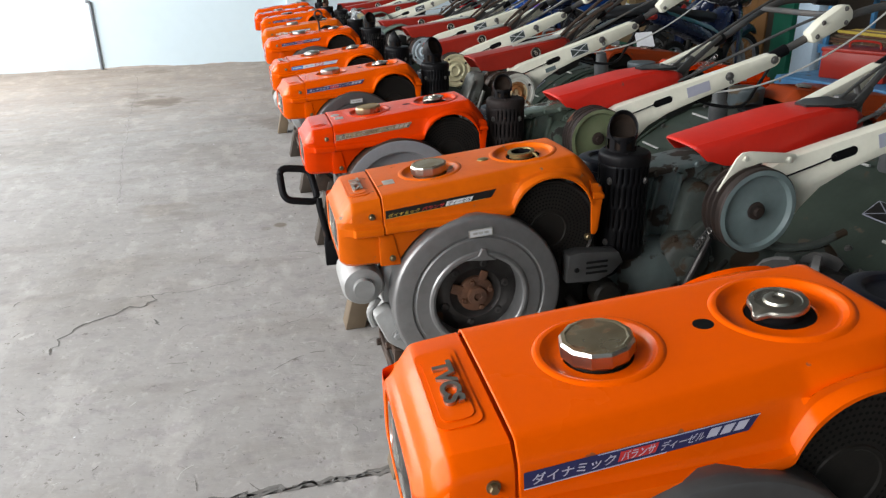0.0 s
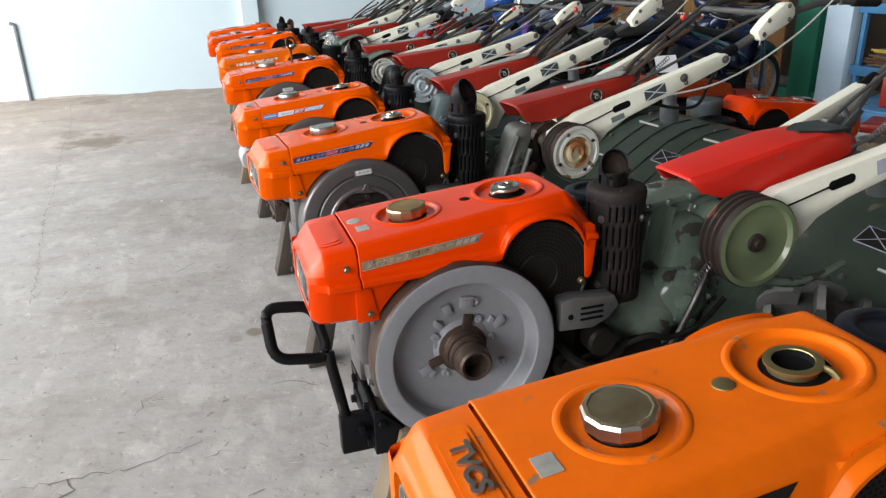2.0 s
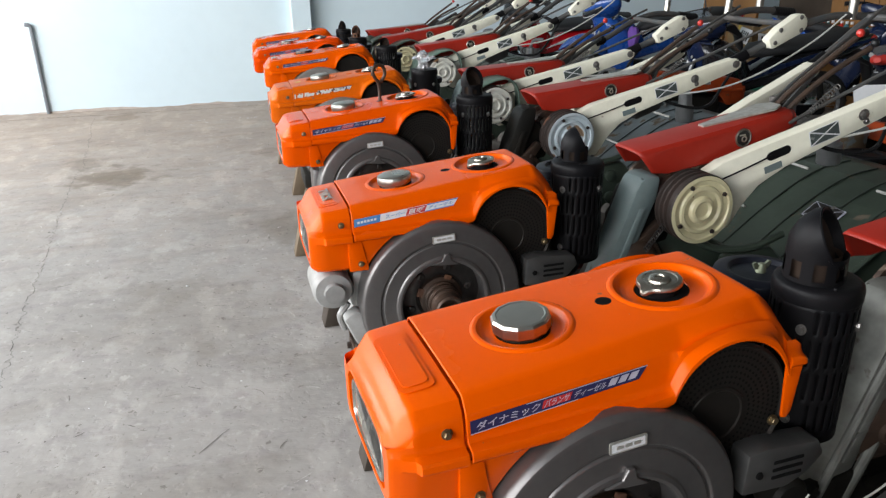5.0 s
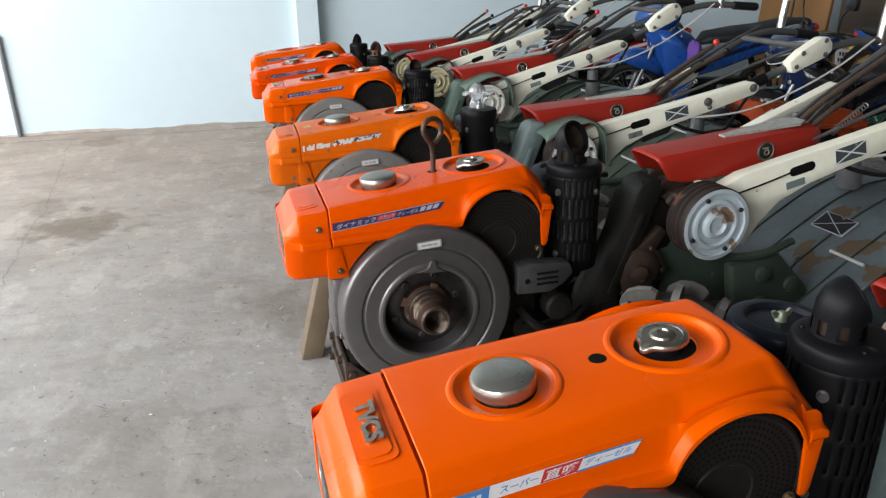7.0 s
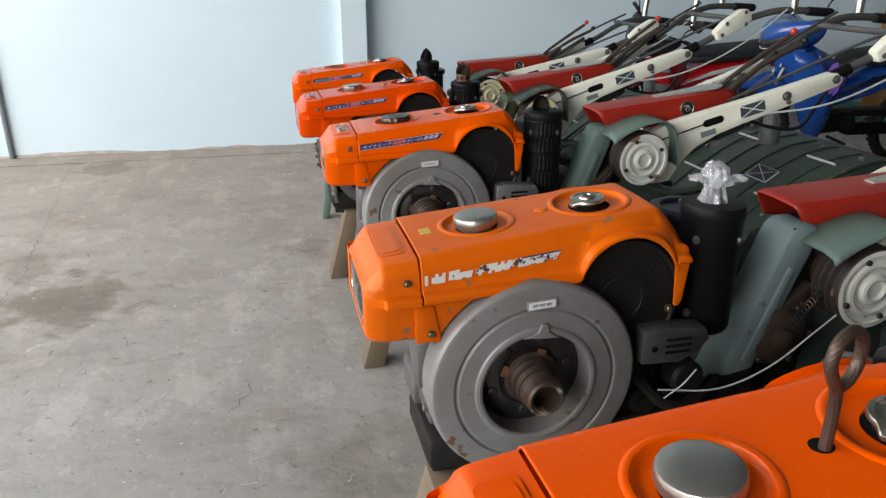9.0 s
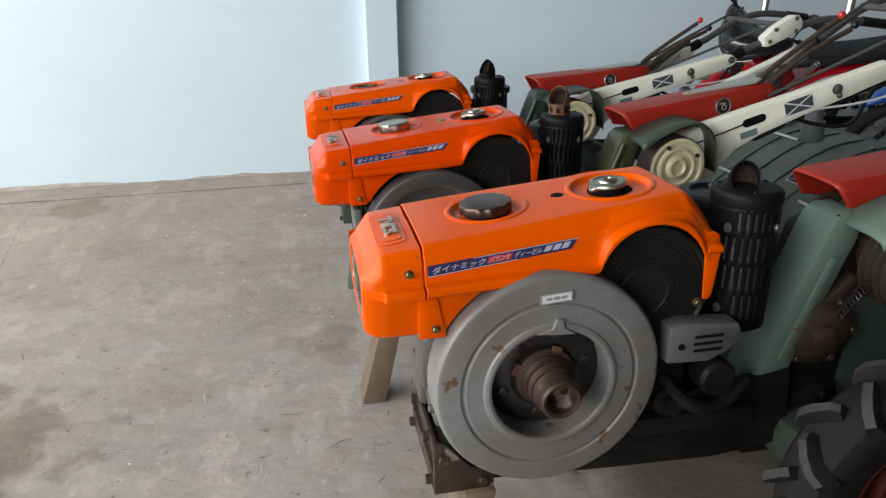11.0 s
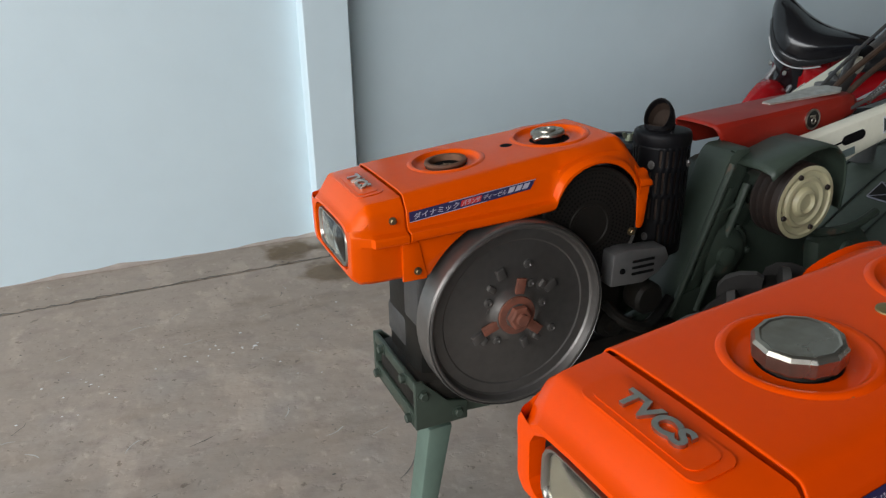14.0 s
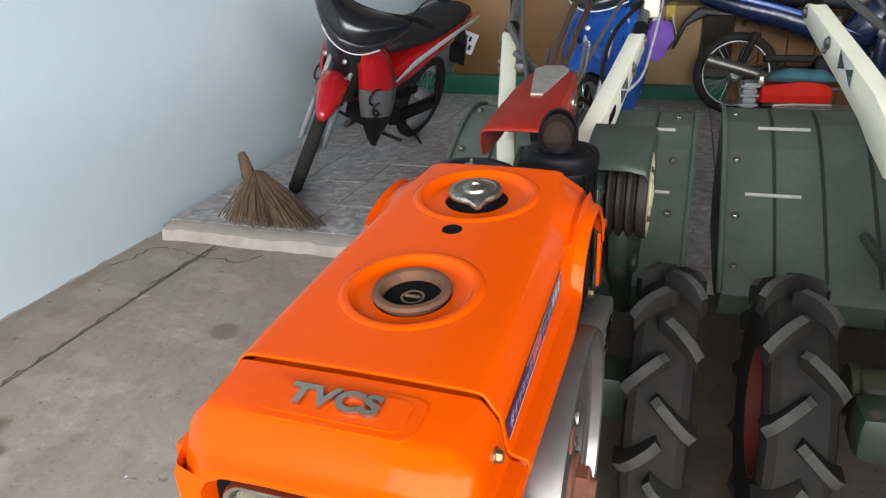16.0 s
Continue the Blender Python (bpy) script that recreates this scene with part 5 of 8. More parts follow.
def build_transmission(bm):
    box(bm, (0.60, 0.0, 0.25), (0.10, 0.40, 0.10), 0.03)
    slab(bm, [(0.66, 0.52), (0.78, 0.54), (0.95, 0.44), (1.12, 0.36), (1.12, 0.22), (0.94, 0.24), (0.70, 0.28)], "xz", -0.06, 0.06, 0.02)
    slab(bm, [(0.84, 0.47), (0.98, 0.49), (1.16, 0.30), (1.16, 0.18), (1.06, 0.16), (0.86, 0.36)], "xz", -0.135, -0.085, 0.02)
    for p in ((0.93, -0.136, 0.44), (1.02, -0.136, 0.40), (1.10, -0.136, 0.30), (0.93, -0.136, 0.36)):
        lathe(bm, [(0.022, 0), (0.020, 0.008), (0.010, 0.012), (0, 0.012)], axis_m(p, (0, -1, 0)), 14)
    tube(bm, [(0.72, -0.08, 0.55), (0.80, -0.12, 0.50), (0.90, -0.15, 0.50), (1.0, -0.14, 0.52)], 0.010)
    tube(bm, [(0.66, 0.08, 0.50), (0.80, 0.13, 0.46), (1.0, 0.13, 0.44)], 0.012)


def build_frame(bm):
    for y in (-0.075, 0.075):
        slab(bm, [(-0.10, 0.255), (-0.10, 0.285), (0.10, 0.287), (0.42, 0.375), (0.56, 0.40), (0.58, 0.24), (0.42, 0.225), (0.20, 0.235)], "xz", y - 0.012, y + 0.012, 0.004)
    box(bm, (0.10, 0.0, 0.262), (0.05, 0.14, 0.03), 0.004)
    box(bm, (0.36, 0.0, 0.272), (0.05, 0.14, 0.03), 0.004)


def build_bracket(bm):
    # an open rectangular frame with cheeks and a cross bar
    for y in (-0.105, 0.115):
        slab(bm, [(-0.115, 0.252), (-0.010, 0.252), (-0.010, 0.290), (-0.050, 0.300), (-0.098, 0.350), (-0.115, 0.350)], "xz", y - 0.006, y + 0.006, 0.002)
    box(bm, (-0.110, 0.005, 0.267), (0.010, 0.214, 0.030), 0.003)
    box(bm, (-0.110, 0.005, 0.338), (0.010, 0.214, 0.022), 0.003)
    box(bm, (-0.065, 0.005, 0.256), (0.100, 0.214, 0.008), 0.002)
    for y, z in ((-0.085, 0.267), (0.09, 0.267), (-0.06, 0.338), (0.06, 0.338)):
        bolt(bm, (-0.115, y, z), (-1, 0, 0), 0.009, 0.010)
    for x, z in ((-0.100, 0.325), (-0.030, 0.272)):
        bolt(bm, (x, -0.111, z), (0, -1, 0), 0.009, 0.008)


def build_front_plate(bm):
    slab(bm, [(-0.128, 0.545), (-0.112, 0.545), (-0.085, 0.30), (-0.100, 0.30), (-0.125, 0.48)], "xz", -0.104, -0.020, 0.002)
    for x, z in ((-0.110, 0.394), (-0.101, 0.340)):
        tube(bm, [(x, -0.10, z), (x, -0.128, z)], 0.0055, 8, 1)
        bolt(bm, (x, -0.104, z), (0, -1, 0), 0.010, 0.008)


def stand_of(kind):
    def go(bm):
        if kind == "wood":
            slab(bm, [(-0.064, 0.279), (-0.008, 0.279), (-0.070, 0.0), (-0.137, 0.0)], "xz", -0.125, -0.045, 0.004)
        else:
            slab(bm, [(-0.085, 0.25), (-0.035, 0.25), (-0.082, 0.006), (-0.090, 0.0), (-0.112, 0.0), (-0.116, 0.010)], "xz", -0.100, -0.045, 0.006)
    return go


def build_bumper_hook(bm):
    corners = [Vector(p) for p in ((-0.297, 0.010, 0.561), (-0.201, 0.010, 0.550), (-0.182, -0.033, 0.450), (-0.290, -0.033, 0.467))]
    pts = []
    for k, c in enumerate(corners):
        a, b = (corners[k - 1] - c).normalized() * 0.030, (corners[(k + 1) % 4] - c).normalized() * 0.030
        pts += [c + a * (1 - u) ** 2 + b * u ** 2 for u in (0.0, 0.2, 0.4, 0.6, 0.8, 1.0)]
    tube(bm, pts + pts[:1], 0.0115, 12, 1)
    tube(bm, [(-0.183, -0.030, 0.462), (-0.180, -0.040, 0.430), (-0.172, -0.050, 0.380), (-0.162, -0.055, 0.320), (-0.150, -0.055, 0.290)], 0.0115, 12)
    box(bm, (-0.115, -0.060, 0.285), (0.125, 0.030, 0.085), 0.004)
    bolt(bm, (-0.135, -0.076, 0.30), (0, -1, 0), 0.010, 0.010)


def build_hook_rod(bm):
    pts = [(0.122, -0.004, 0.715), (0.122, -0.004, 0.775), (0.118, -0.006, 0.800), (0.108, -0.010, 0.815), (0.100, -0.012, 0.832), (0.106, -0.010, 0.850), (0.124, -0.004, 0.856), (0.140, 0.0, 0.846), (0.143, 0.001, 0.825), (0.134, -0.002, 0.808), (0.122, -0.003, 0.800)]
    tube(bm, pts, 0.0058, 10)


# the rear assembly swings a little from machine to machine
def build_red_cover(kind):
    def go(bm):
        rings = []
        rows = ((0.600, 0.736, 0.680, 0.066), (0.612, 0.740, 0.678, 0.067), (0.68, 0.744, 0.671, 0.068), (0.78, 0.750, 0.674, 0.068), (0.90, 0.758, 0.684, 0.066), (1.00, 0.763, 0.705, 0.060), (1.06, 0.765, 0.716, 0.052), (1.078, 0.758, 0.722, 0.046))
        if kind == "plain":
            rows = ((0.600, 0.732, 0.695, 0.070), (0.612, 0.736, 0.693, 0.072), (0.68, 0.746, 0.680, 0.076), (0.78, 0.762, 0.676, 0.078), (0.88, 0.776, 0.684, 0.076), (0.97, 0.780, 0.700, 0.068), (1.05, 0.768, 0.716, 0.056), (1.078, 0.755, 0.722, 0.048))
        for x, zt, zb, w in rows:
            lean = 0.035 if x < 0.65 else 0.0
            half = [(w, zb), (w, zb + 0.004), (w - 0.001, (zt + zb) / 2), (w - 0.004, zt - 0.010), (w - 0.012, zt - 0.002), (w * 0.5, zt), (0, zt + 0.001)]
            fx = [x + lean * (zt - z) / (zt - zb) for y, z in half]
            rings.append([(a, -y, z) for a, (y, z) in zip(fx, half)] + [(a, y, z) for a, (y, z) in list(zip(fx, half))[-2::-1]])
        loft(bm, rings, closed=False)
        # closed tail
        vs = [bm.verts.new(p) for p in rings[-1]]
        bm.faces.new(vs)
    return go


def build_cover_plate(bm):
    m = pose(0.93, 0, 0.7635, 0, -4.5, 0)
    slab(bm, [(-0.11, -0.012), (0.09, -0.038), (0.12, -0.020), (0.12, 0.020), (0.09, 0.038), (-0.11, 0.012)], "xy", -0.003, 0.0025, 0, m)


def build_cover_tip(bm):
    m = pose(1.0, 0, 0.7805, 0, 1.5, 0)
    slab(bm, [(-0.07, -0.02), (-0.02, -0.050), (0.05, -0.050), (0.05, 0.050), (-0.02, 0.050), (-0.07, 0.02)], "xy", -0.006, 0.002, 0, m)


def build_badge(bm):
    m = axis_m((0.90, -0.0655, 0.722), (0, -1, 0.03))
    lathe(bm, [(0.024, -0.002), (0.024, 0.0025), (0.022, 0.0035), (0.0195, 0.0022)], m, 28)
    lathe(bm, [(0.0195, 0.0022), (0.0, 0.0024)], m, 28, mi=1)
    # a plain ring and bar stand for the mark
    lathe(bm, [(0.0085, 0.0024), (0.0080, 0.0032), (0.0050, 0.0032), (0.0045, 0.0024)], m @ Matrix.Translation((0.002, -0.003, 0)), 16)
    box(bm, (-0.003, 0.008, 0.0028), (0.018, 0.004, 0.001), 0, m)


def build_belt_pulley(kind):
    r = {"big": 0.100, "mid": 0.088, "small": 0.080}[kind]

    def go(bm):
        m = axis_m((0.70, -0.115, 0.612), (0, -1, 0))
        prof = [(0.03, -0.005), (r * 0.9, -0.004)]
        for k in range(3):
            h = 0.018 * k
            prof += [(r, h), (r, h + 0.004), (r * 0.86, h + 0.009), (r * 0.86, h + 0.011), (r, h + 0.016)]
        prof += [(r, 0.066), (r * 0.97, 0.069)]
        lathe(bm, prof, m, 44)
        face = [(r * 0.97, 0.069), (r * 0.86, 0.070), (r * 0.83, 0.066)]
        if kind == "big":
            face += [(r * 0.80, 0.060), (r * 0.30, 0.056), (r * 0.26, 0.058), (r * 0.22, 0.058), (0, 0.058)]
            lathe(bm, [(r * 0.21, 0.057), (r * 0.20, 0.064), (r * 0.11, 0.066), (r * 0.10, 0.074), (0, 0.074)], m, 20)
        else:
            face += [(r * 0.70, 0.064), (r * 0.66, 0.069), (r * 0.58, 0.070), (r * 0.52, 0.065), (r * 0.40, 0.064), (r * 0.34, 0.072), (r * 0.26, 0.074), (r * 0.20, 0.068), (r * 0.12, 0.067), (0, 0.070)]
        cut = 5 if kind == "mid" else len(face) - 1
        lathe(bm, face[:cut + 1], m, 44, mi=1)
        if cut < len(face) - 1:
            lathe(bm, face[cut:], m, 44, mi=2)
        for k in range(0 if kind == "big" else 4):
            a = radians(90 * k + 25)
            lathe(bm, [(0.006, 0.068), (0.005, 0.0725), (0, 0.073)], m @ Matrix.Translation((r * 0.77 * math.cos(a), r * 0.77 * math.sin(a), 0)), 8, mi=0)
        lathe(bm, [(0.030, -0.05), (0.030, 0.0)], m, 20)
    return go


def build_guard(bm):
    # bent sheet over the belt pulley
    out = [(0.600, 0.676, 0.020), (0.614, 0.688, 0.022), (0.650, 0.702, 0.014), (0.700, 0.716, 0.008), (0.745, 0.720, 0.006), (0.775, 0.712, 0.006), (0.797, 0.694, 0.006), (0.810, 0.668, 0.006), (0.815, 0.630, 0.006), (0.815, 0.575, 0.006)]
    rings = [[(x, -0.075, z), (x, -0.150, z), (x, -0.178, z - 0.25 * d), (x - (0.7 * d if x > 0.77 else 0.0), -0.186, z - 0.8 * d)] for x, z, d in out]
    loft(bm, rings, closed=False)


def build_bracket_plate(bm):
    # thin three-cornered sheet over the pulley
    slab(bm, [(0.612, 0.650), (0.655, 0.720), (0.668, 0.731), (0.690, 0.732), (0.806, 0.712), (0.812, 0.702), (0.800, 0.690), (0.720, 0.702), (0.672, 0.694), (0.622, 0.645)], "xz", -0.152, -0.147, 0.001)
    bolt(bm, (0.675, -0.152, 0.718), (0, -1, 0), 0.006, 0.004)
    bolt(bm, (0.790, -0.152, 0.701), (0, -1, 0), 0.006, 0.004)


def far_y(x):
    """Middle of the far arm, which spreads wider than the near one."""
    return 0.104 + 0.195 * (x - 0.75)


def arm_shape(side):
    top = [(0.70, 0.640), (0.80, 0.690), (0.92, 0.718), (1.05, 0.747), (1.20, 0.783), (1.315, 0.812), (1.338, 0.812), (1.350, 0.800), (1.350, 0.782), (1.336, 0.770)]
    low = [(1.22, 0.730), (1.08, 0.686), (0.97, 0.648), (0.90, 0.612), (0.855, 0.565), (0.82, 0.510), (0.74, 0.500), (0.69, 0.56)]

    if side > 0:
        top = [(x + 0.035, z) for x, z in [(0.80, 0.655), (0.92, 0.712)] + top[3:]]
        low = [(x + 0.035, z) for x, z in low[:4] + [(0.82, 0.580)]]

    def go(bm):
        tmp = bmesh.new()
        slab(tmp, top + low, "xz", -0.020, 0.020, 0.006)
        for v in tmp.verts:
            v.co.y += -0.098 - 0.115 * (v.co.x - 0.75) if side < 0 else far_y(v.co.x)
        made = {v: bm.verts.new(v.co) for v in tmp.verts}
        for f in tmp.faces:
            bm.faces.new([made[v] for v in f.verts])
        tmp.free()
    return go


def arm_at(x, z, lift=0.0):
    return Vector((x, -0.098 - 0.115 * (x - 0.75) - 0.020 - lift, z))


def build_far_sticker(bm):
    """Warning print on the outer face of the far arm: two dark wedges on white."""
    def patch(pts, lift, mi):
        bm.faces.new([bm.verts.new((x, far_y(x) + 0.0203 + lift, z)) for x, z in pts]).material_index = mi
    patch([(1.055, 0.690), (1.055, 0.736), (1.135, 0.760), (1.135, 0.714)], 0.0006, 0)
    patch([(1.058, 0.694), (1.058, 0.732), (1.093, 0.725)], 0.0012, 1)
    patch([(1.132, 0.718), (1.132, 0.756), (1.097, 0.725)], 0.0012, 1)


def arm_m(x, z, tilt=14):
    return Matrix.Translation(arm_at(x, z)) @ pose(0, 0, 0, 0, 0, -6.5) @ pose(0, 0, 0, 90, 0, 0) @ pose(0, 0, 0, 0, 0, tilt)


def build_arm_slot(bm):
    slab(bm, round_rect(0.033, 0.0115, 0.011), "xy", -0.002, 0.0012, 0, arm_m(0.948, 0.690))
    tube(bm, [arm_at(0.75, 0.635, 0.002), arm_at(0.85, 0.663, 0.003), arm_at(0.93, 0.688, 0.003)], 0.0022, 6)


def build_arm_plate(bm):
    slab(bm, round_rect(0.024, 0.009, 0.001, 1), "xy", -0.001, 0.0012, 0, arm_m(0.935, 0.655))


def build_arm_sticker_x(bm):
    m = arm_m(1.07, 0.720)
    slab(bm, round_rect(0.041, 0.0205, 0.001, 1), "xy", -0.001, 0.0008, 0, m)
    for tri in (((-0.0395, -0.0165), (-0.0395, 0.0165), (-0.004, 0.0)), ((0.0395, -0.0165), (0.0395, 0.0165), (0.004, 0.0)), ((-0.036, -0.0190), (0.036, -0.0190), (0.0, -0.002)), ((-0.036, 0.0190), (0.036, 0.0190), (0.0, 0.002))):
        bm.faces.new([bm.verts.new(m @ Vector((a, b, 0.0012))) for a, b in tri]).material_index = 1


def build_arm_sticker_grey(bm):
    slab(bm, round_rect(0.040, 0.017, 0.001, 1), "xy", -0.001, 0.0008, 0, arm_m(1.07, 0.720))


def grip_line(side):
    """Middle line of a handle, from the end of its arm to the grip."""
    if side < 0:
        return [(1.30, -0.164, 0.787), (1.42, -0.174, 0.838), (1.56, -0.187, 0.898), (1.69, -0.200, 0.928), (1.80, -0.213, 0.925), (1.90, -0.223, 0.912)]
    return [(1.335, 0.217, 0.787), (1.45, 0.228, 0.838), (1.57, 0.240, 0.898), (1.69, 0.252, 0.928), (1.80, 0.262, 0.925), (1.90, 0.270, 0.912)]


def build_handle_tube(side):
    return lambda bm: tube(bm, grip_line(side), 0.0135, 10)


def build_grip(side):
    def go(bm):
        p, q = (Vector(v) for v in grip_line(side)[-2:])
        prof = []
        for k in range(8):
            prof += [(0.017, 0.014 * k), (0.0185, 0.014 * k + 0.005), (0.017, 0.014 * k + 0.010)]
        lathe(bm, [(0, -0.001)] + prof + [(0.014, 0.115), (0, 0.116)], axis_m(p.lerp(q, 0.4), q - p), 14)
    return go


def build_socket(side):
    p, q = (Vector(v) for v in grip_line(side)[:2])
    return lambda bm: tube(bm, [p.lerp(q, 0.2), p.lerp(q, 0.65)], 0.019, 12, 1)


def build_control_box(bm):
    m = Matrix.Translation((1.515, -0.192, 0.893)) @ pose(0, 0, 0, 90, 0, 0) @ pose(0, 0, 0, 0, 0, 25)
    slab(bm, [(-0.085, -0.022), (-0.075, -0.028), (0.05, -0.034), (0.075, -0.022), (0.082, 0.0), (0.075, 0.026), (0.05, 0.036), (-0.03, 0.030), (-0.085, 0.014)], "xy", -0.020, 0.020, 0.006, m)
    for a, b in ((-0.065, -0.010), (0.045, -0.022), (0.060, 0.020), (-0.03, 0.020)):
        bolt(bm, m @ Vector((a, b, 0.020)), (0, -1, 0), 0.006, 0.004, mi=1)


def build_upright(bm):
    tube(bm, [(1.78, -0.21, 0.915), (1.785, -0.21, 1.00), (1.80, -0.205, 1.10), (1.815, -0.17, 1.155), (1.82, -0.08, 1.165), (1.82, 0.15, 1.165), (1.815, 0.24, 1.155), (1.80, 0.275, 1.10), (1.785, 0.28, 1.00), (1.78, 0.28, 0.915)], 0.0155, 14)


def build_shift_lever(bm):
    tube(bm, [(1.04, 0.012, 0.745), (1.09, 0.008, 0.790), (1.17, -0.006, 0.848), (1.268, -0.028, 0.916)], 0.0075)


def build_second_lever(bm):
    tube(bm, [(1.05, -0.016, 0.735), (1.11, -0.022, 0.785), (1.19, -0.034, 0.838), (1.296, -0.050, 0.888)], 0.0075)


def build_spring(bm):
    pts = [(1.10 + 0.0011 * k, -0.055 + 0.008 * math.cos(k * 0.9), 0.742 + 0.0007 * k + 0.008 * math.sin(k * 0.9)) for k in range(90)]
    tube(bm, pts, 0.0016, 5, 1)


def build_lever_gate(bm):
    slab(bm, [(1.00, 0.66), (1.10, 0.70), (1.17, 0.79), (1.155, 0.80), (1.09, 0.745), (1.00, 0.715)], "xz", 0.028, 0.034, 0.001)
    slab(bm, [(1.02, 0.60), (1.12, 0.63), (1.15, 0.70), (1.08, 0.70), (1.0, 0.66)], "xz", -0.05, 0.05, 0.008)


def build_pto_stub(bm):
    lathe(bm, [(0.0, 0.0), (0.030, 0.0), (0.034, 0.006), (0.034, 0.060), (0.026, 0.066), (0.024, 0.110), (0.010, 0.114), (0.0, 0.114)], Matrix.Translation((1.30, 0.06, 0.545)), 20)
    tube(bm, [(1.30, 0.06, 0.655), (1.31, 0.02, 0.70), (1.35, -0.02, 0.705)], 0.009)


def build_hose(bm):
    tube(bm, [(1.06, -0.06, 0.70), (1.14, -0.12, 0.655), (1.26, -0.13, 0.64), (1.36, -0.08, 0.70), (1.42, -0.10, 0.80), (1.50, -0.165, 0.875)], 0.006, 6)


def build_knob(bm):
    lathe(bm, [(0, -0.011), (0.008, -0.008), (0.011, 0.0), (0.009, 0.007), (0.004, 0.011), (0, 0.011)], Matrix.Translation((1.276, -0.031, 0.926)), 18)


def build_rods(bm):
    tube(bm, [(1.05, 0.06, 0.735), (1.20, 0.10, 0.80), (1.45, 0.15, 0.90), (1.62, 0.20, 0.955)], 0.005)
    tube(bm, [(1.05, -0.05, 0.730), (1.22, -0.07, 0.79), (1.45, -0.12, 0.885), (1.60, -0.16, 0.935)], 0.005)
    tube(bm, [(1.08, 0.03, 0.715), (1.22, 0.10, 0.775), (1.36, 0.17, 0.83)], 0.010)
    tube(bm, [(1.10, 0.0, 0.70), (1.16, 0.06, 0.75), (1.20, 0.12, 0.78)], 0.009)
    box(bm, (1.15, 0.09, 0.757), (0.07, 0.03, 0.022), 0.004, None)
    tube(bm, [(1.58, -0.175, 0.915), (1.60, 0.0, 0.905), (1.58, 0.241, 0.912)], 0.011, 10)


def build_cable(bm):
    tube(bm, [(1.10, -0.150, 0.700), (1.28, -0.185, 0.715), (1.45, -0.200, 0.765), (1.62, -0.215, 0.850), (1.74, -0.225, 0.935)], 0.0035, 6)


def build_tyre(bm):
    R, w = 0.222, 0.055
    lathe(bm, [(0.114, -0.036), (0.120, -0.050), (0.170, -w - 0.008), (0.192, -w - 0.007), (0.208, -w), (R - 0.003, -w * 0.72), (R, 0), (R - 0.003, w * 0.72), (0.208, w), (0.192, w + 0.007), (0.170, w + 0.008), (0.120, 0.050), (0.114, 0.036)], axis_m((0, 0, 0), (0, 1, 0)), 44)


def build_lug(side):
    """One bar from the middle of the tread out over the shoulder."""
    def go(bm):
        R = 0.222
        secs = []
        for t in (0.0, 0.15, 0.5, 0.8, 1.0):
            y = side * (-0.008 + 0.074 * t)
            ang = 0.25 * t
            drop = 0.0 if t < 0.7 else 0.020 * (t - 0.7) / 0.3
            r0, r1 = R - 0.012 - drop, R + (0.029 if t > 0 else 0.020) - drop * 1.3
            hw = 0.0072 + 0.0015 * t
            ring = []
            for r, ww in ((r0, hw * 1.7), (r1 - 0.004, hw * 1.05), (r1, hw * 0.75)):
                ring.append((r, -ww))
            ring = ring + [(r, -w) for r, w in reversed(ring)]
            secs.append([(r * math.cos(ang + w / r), y - side * 0.006 * (1 if w > 0 else -1), r * math.sin(ang + w / r)) for r, w in ring])
        vs = [[bm.verts.new(p) for p in q] for q in secs]
        for p, q in zip(vs, vs[1:]):
            for j in range(6):
                f = bm.faces.new((p[j], p[(j + 1) % 6], q[(j + 1) % 6], q[j]))
                f.material_index = 1 if j == 2 else 0
        bm.faces.new(vs[0])
        bm.faces.new(vs[-1])
    return go


def build_rim(bm):
    for k in (-1, 1):
        lathe(bm, [(0.116, k * 0.038), (0.120, k * 0.049), (0.113, k * 0.049), (0.104, k * 0.028), (0.092, k * 0.012), (0.055, k * 0.006), (0.050, k * 0.028), (0.0, k * 0.030)], axis_m((0, 0, 0), (0, 1, 0)), 32)
    for k in range(5):
        a = radians(72 * k)
        bolt(bm, (0.072 * math.cos(a), -0.010, 0.072 * math.sin(a)), (0, -1, 0), 0.008, 0.010)


COVER_LINE = [(0.96, 0.290), (0.99, 0.322), (1.06, 0.375), (1.18, 0.460), (1.30, 0.530), (1.40, 0.568), (1.50, 0.578), (1.60, 0.560)]


def build_rotary_cover(bm):
    low = [(1.60, 0.30), (1.52, 0.22), (1.20, 0.20), (1.0, 0.22)]
    slab(bm, COVER_LINE + low, "xz", -0.250, 0.385, 0.004)
    # folded edges and pressed ribs
    for y in (-0.252, 0.387):
        tube(bm, [(x, y, z + 0.004) for x, z in COVER_LINE], 0.007, 8, 3)


COVER_RODS = ((1.16, 0.4495, -0.205, -0.095), (1.16, 0.4495, 0.22, 0.34), (1.36, 0.556, -0.20, -0.07), (1.36, 0.556, 0.19, 0.31))


def build_cover_sticker(bm):
    m = Matrix.Translation((1.235, -0.02, 0.498)) @ pose(0, 0, 0, 0, -33, 0)
    slab(bm, round_rect(0.030, 0.055, 0.001, 1), "xy", -0.001, 0.003, 0, m)
    for tri in (((-0.027, -0.052), (0.027, -0.052), (0.0, -0.003)), ((-0.027, 0.052), (0.027, 0.052), (0.0, 0.003)), ((-0.0285, -0.050), (-0.0285, 0.050), (-0.0015, 0.0)), ((0.0285, -0.050), (0.0285, 0.050), (0.0015, 0.0))):
        bm.faces.new([bm.verts.new(m @ Vector((a, b, 0.0034))) for a, b in tri]).material_index = 1


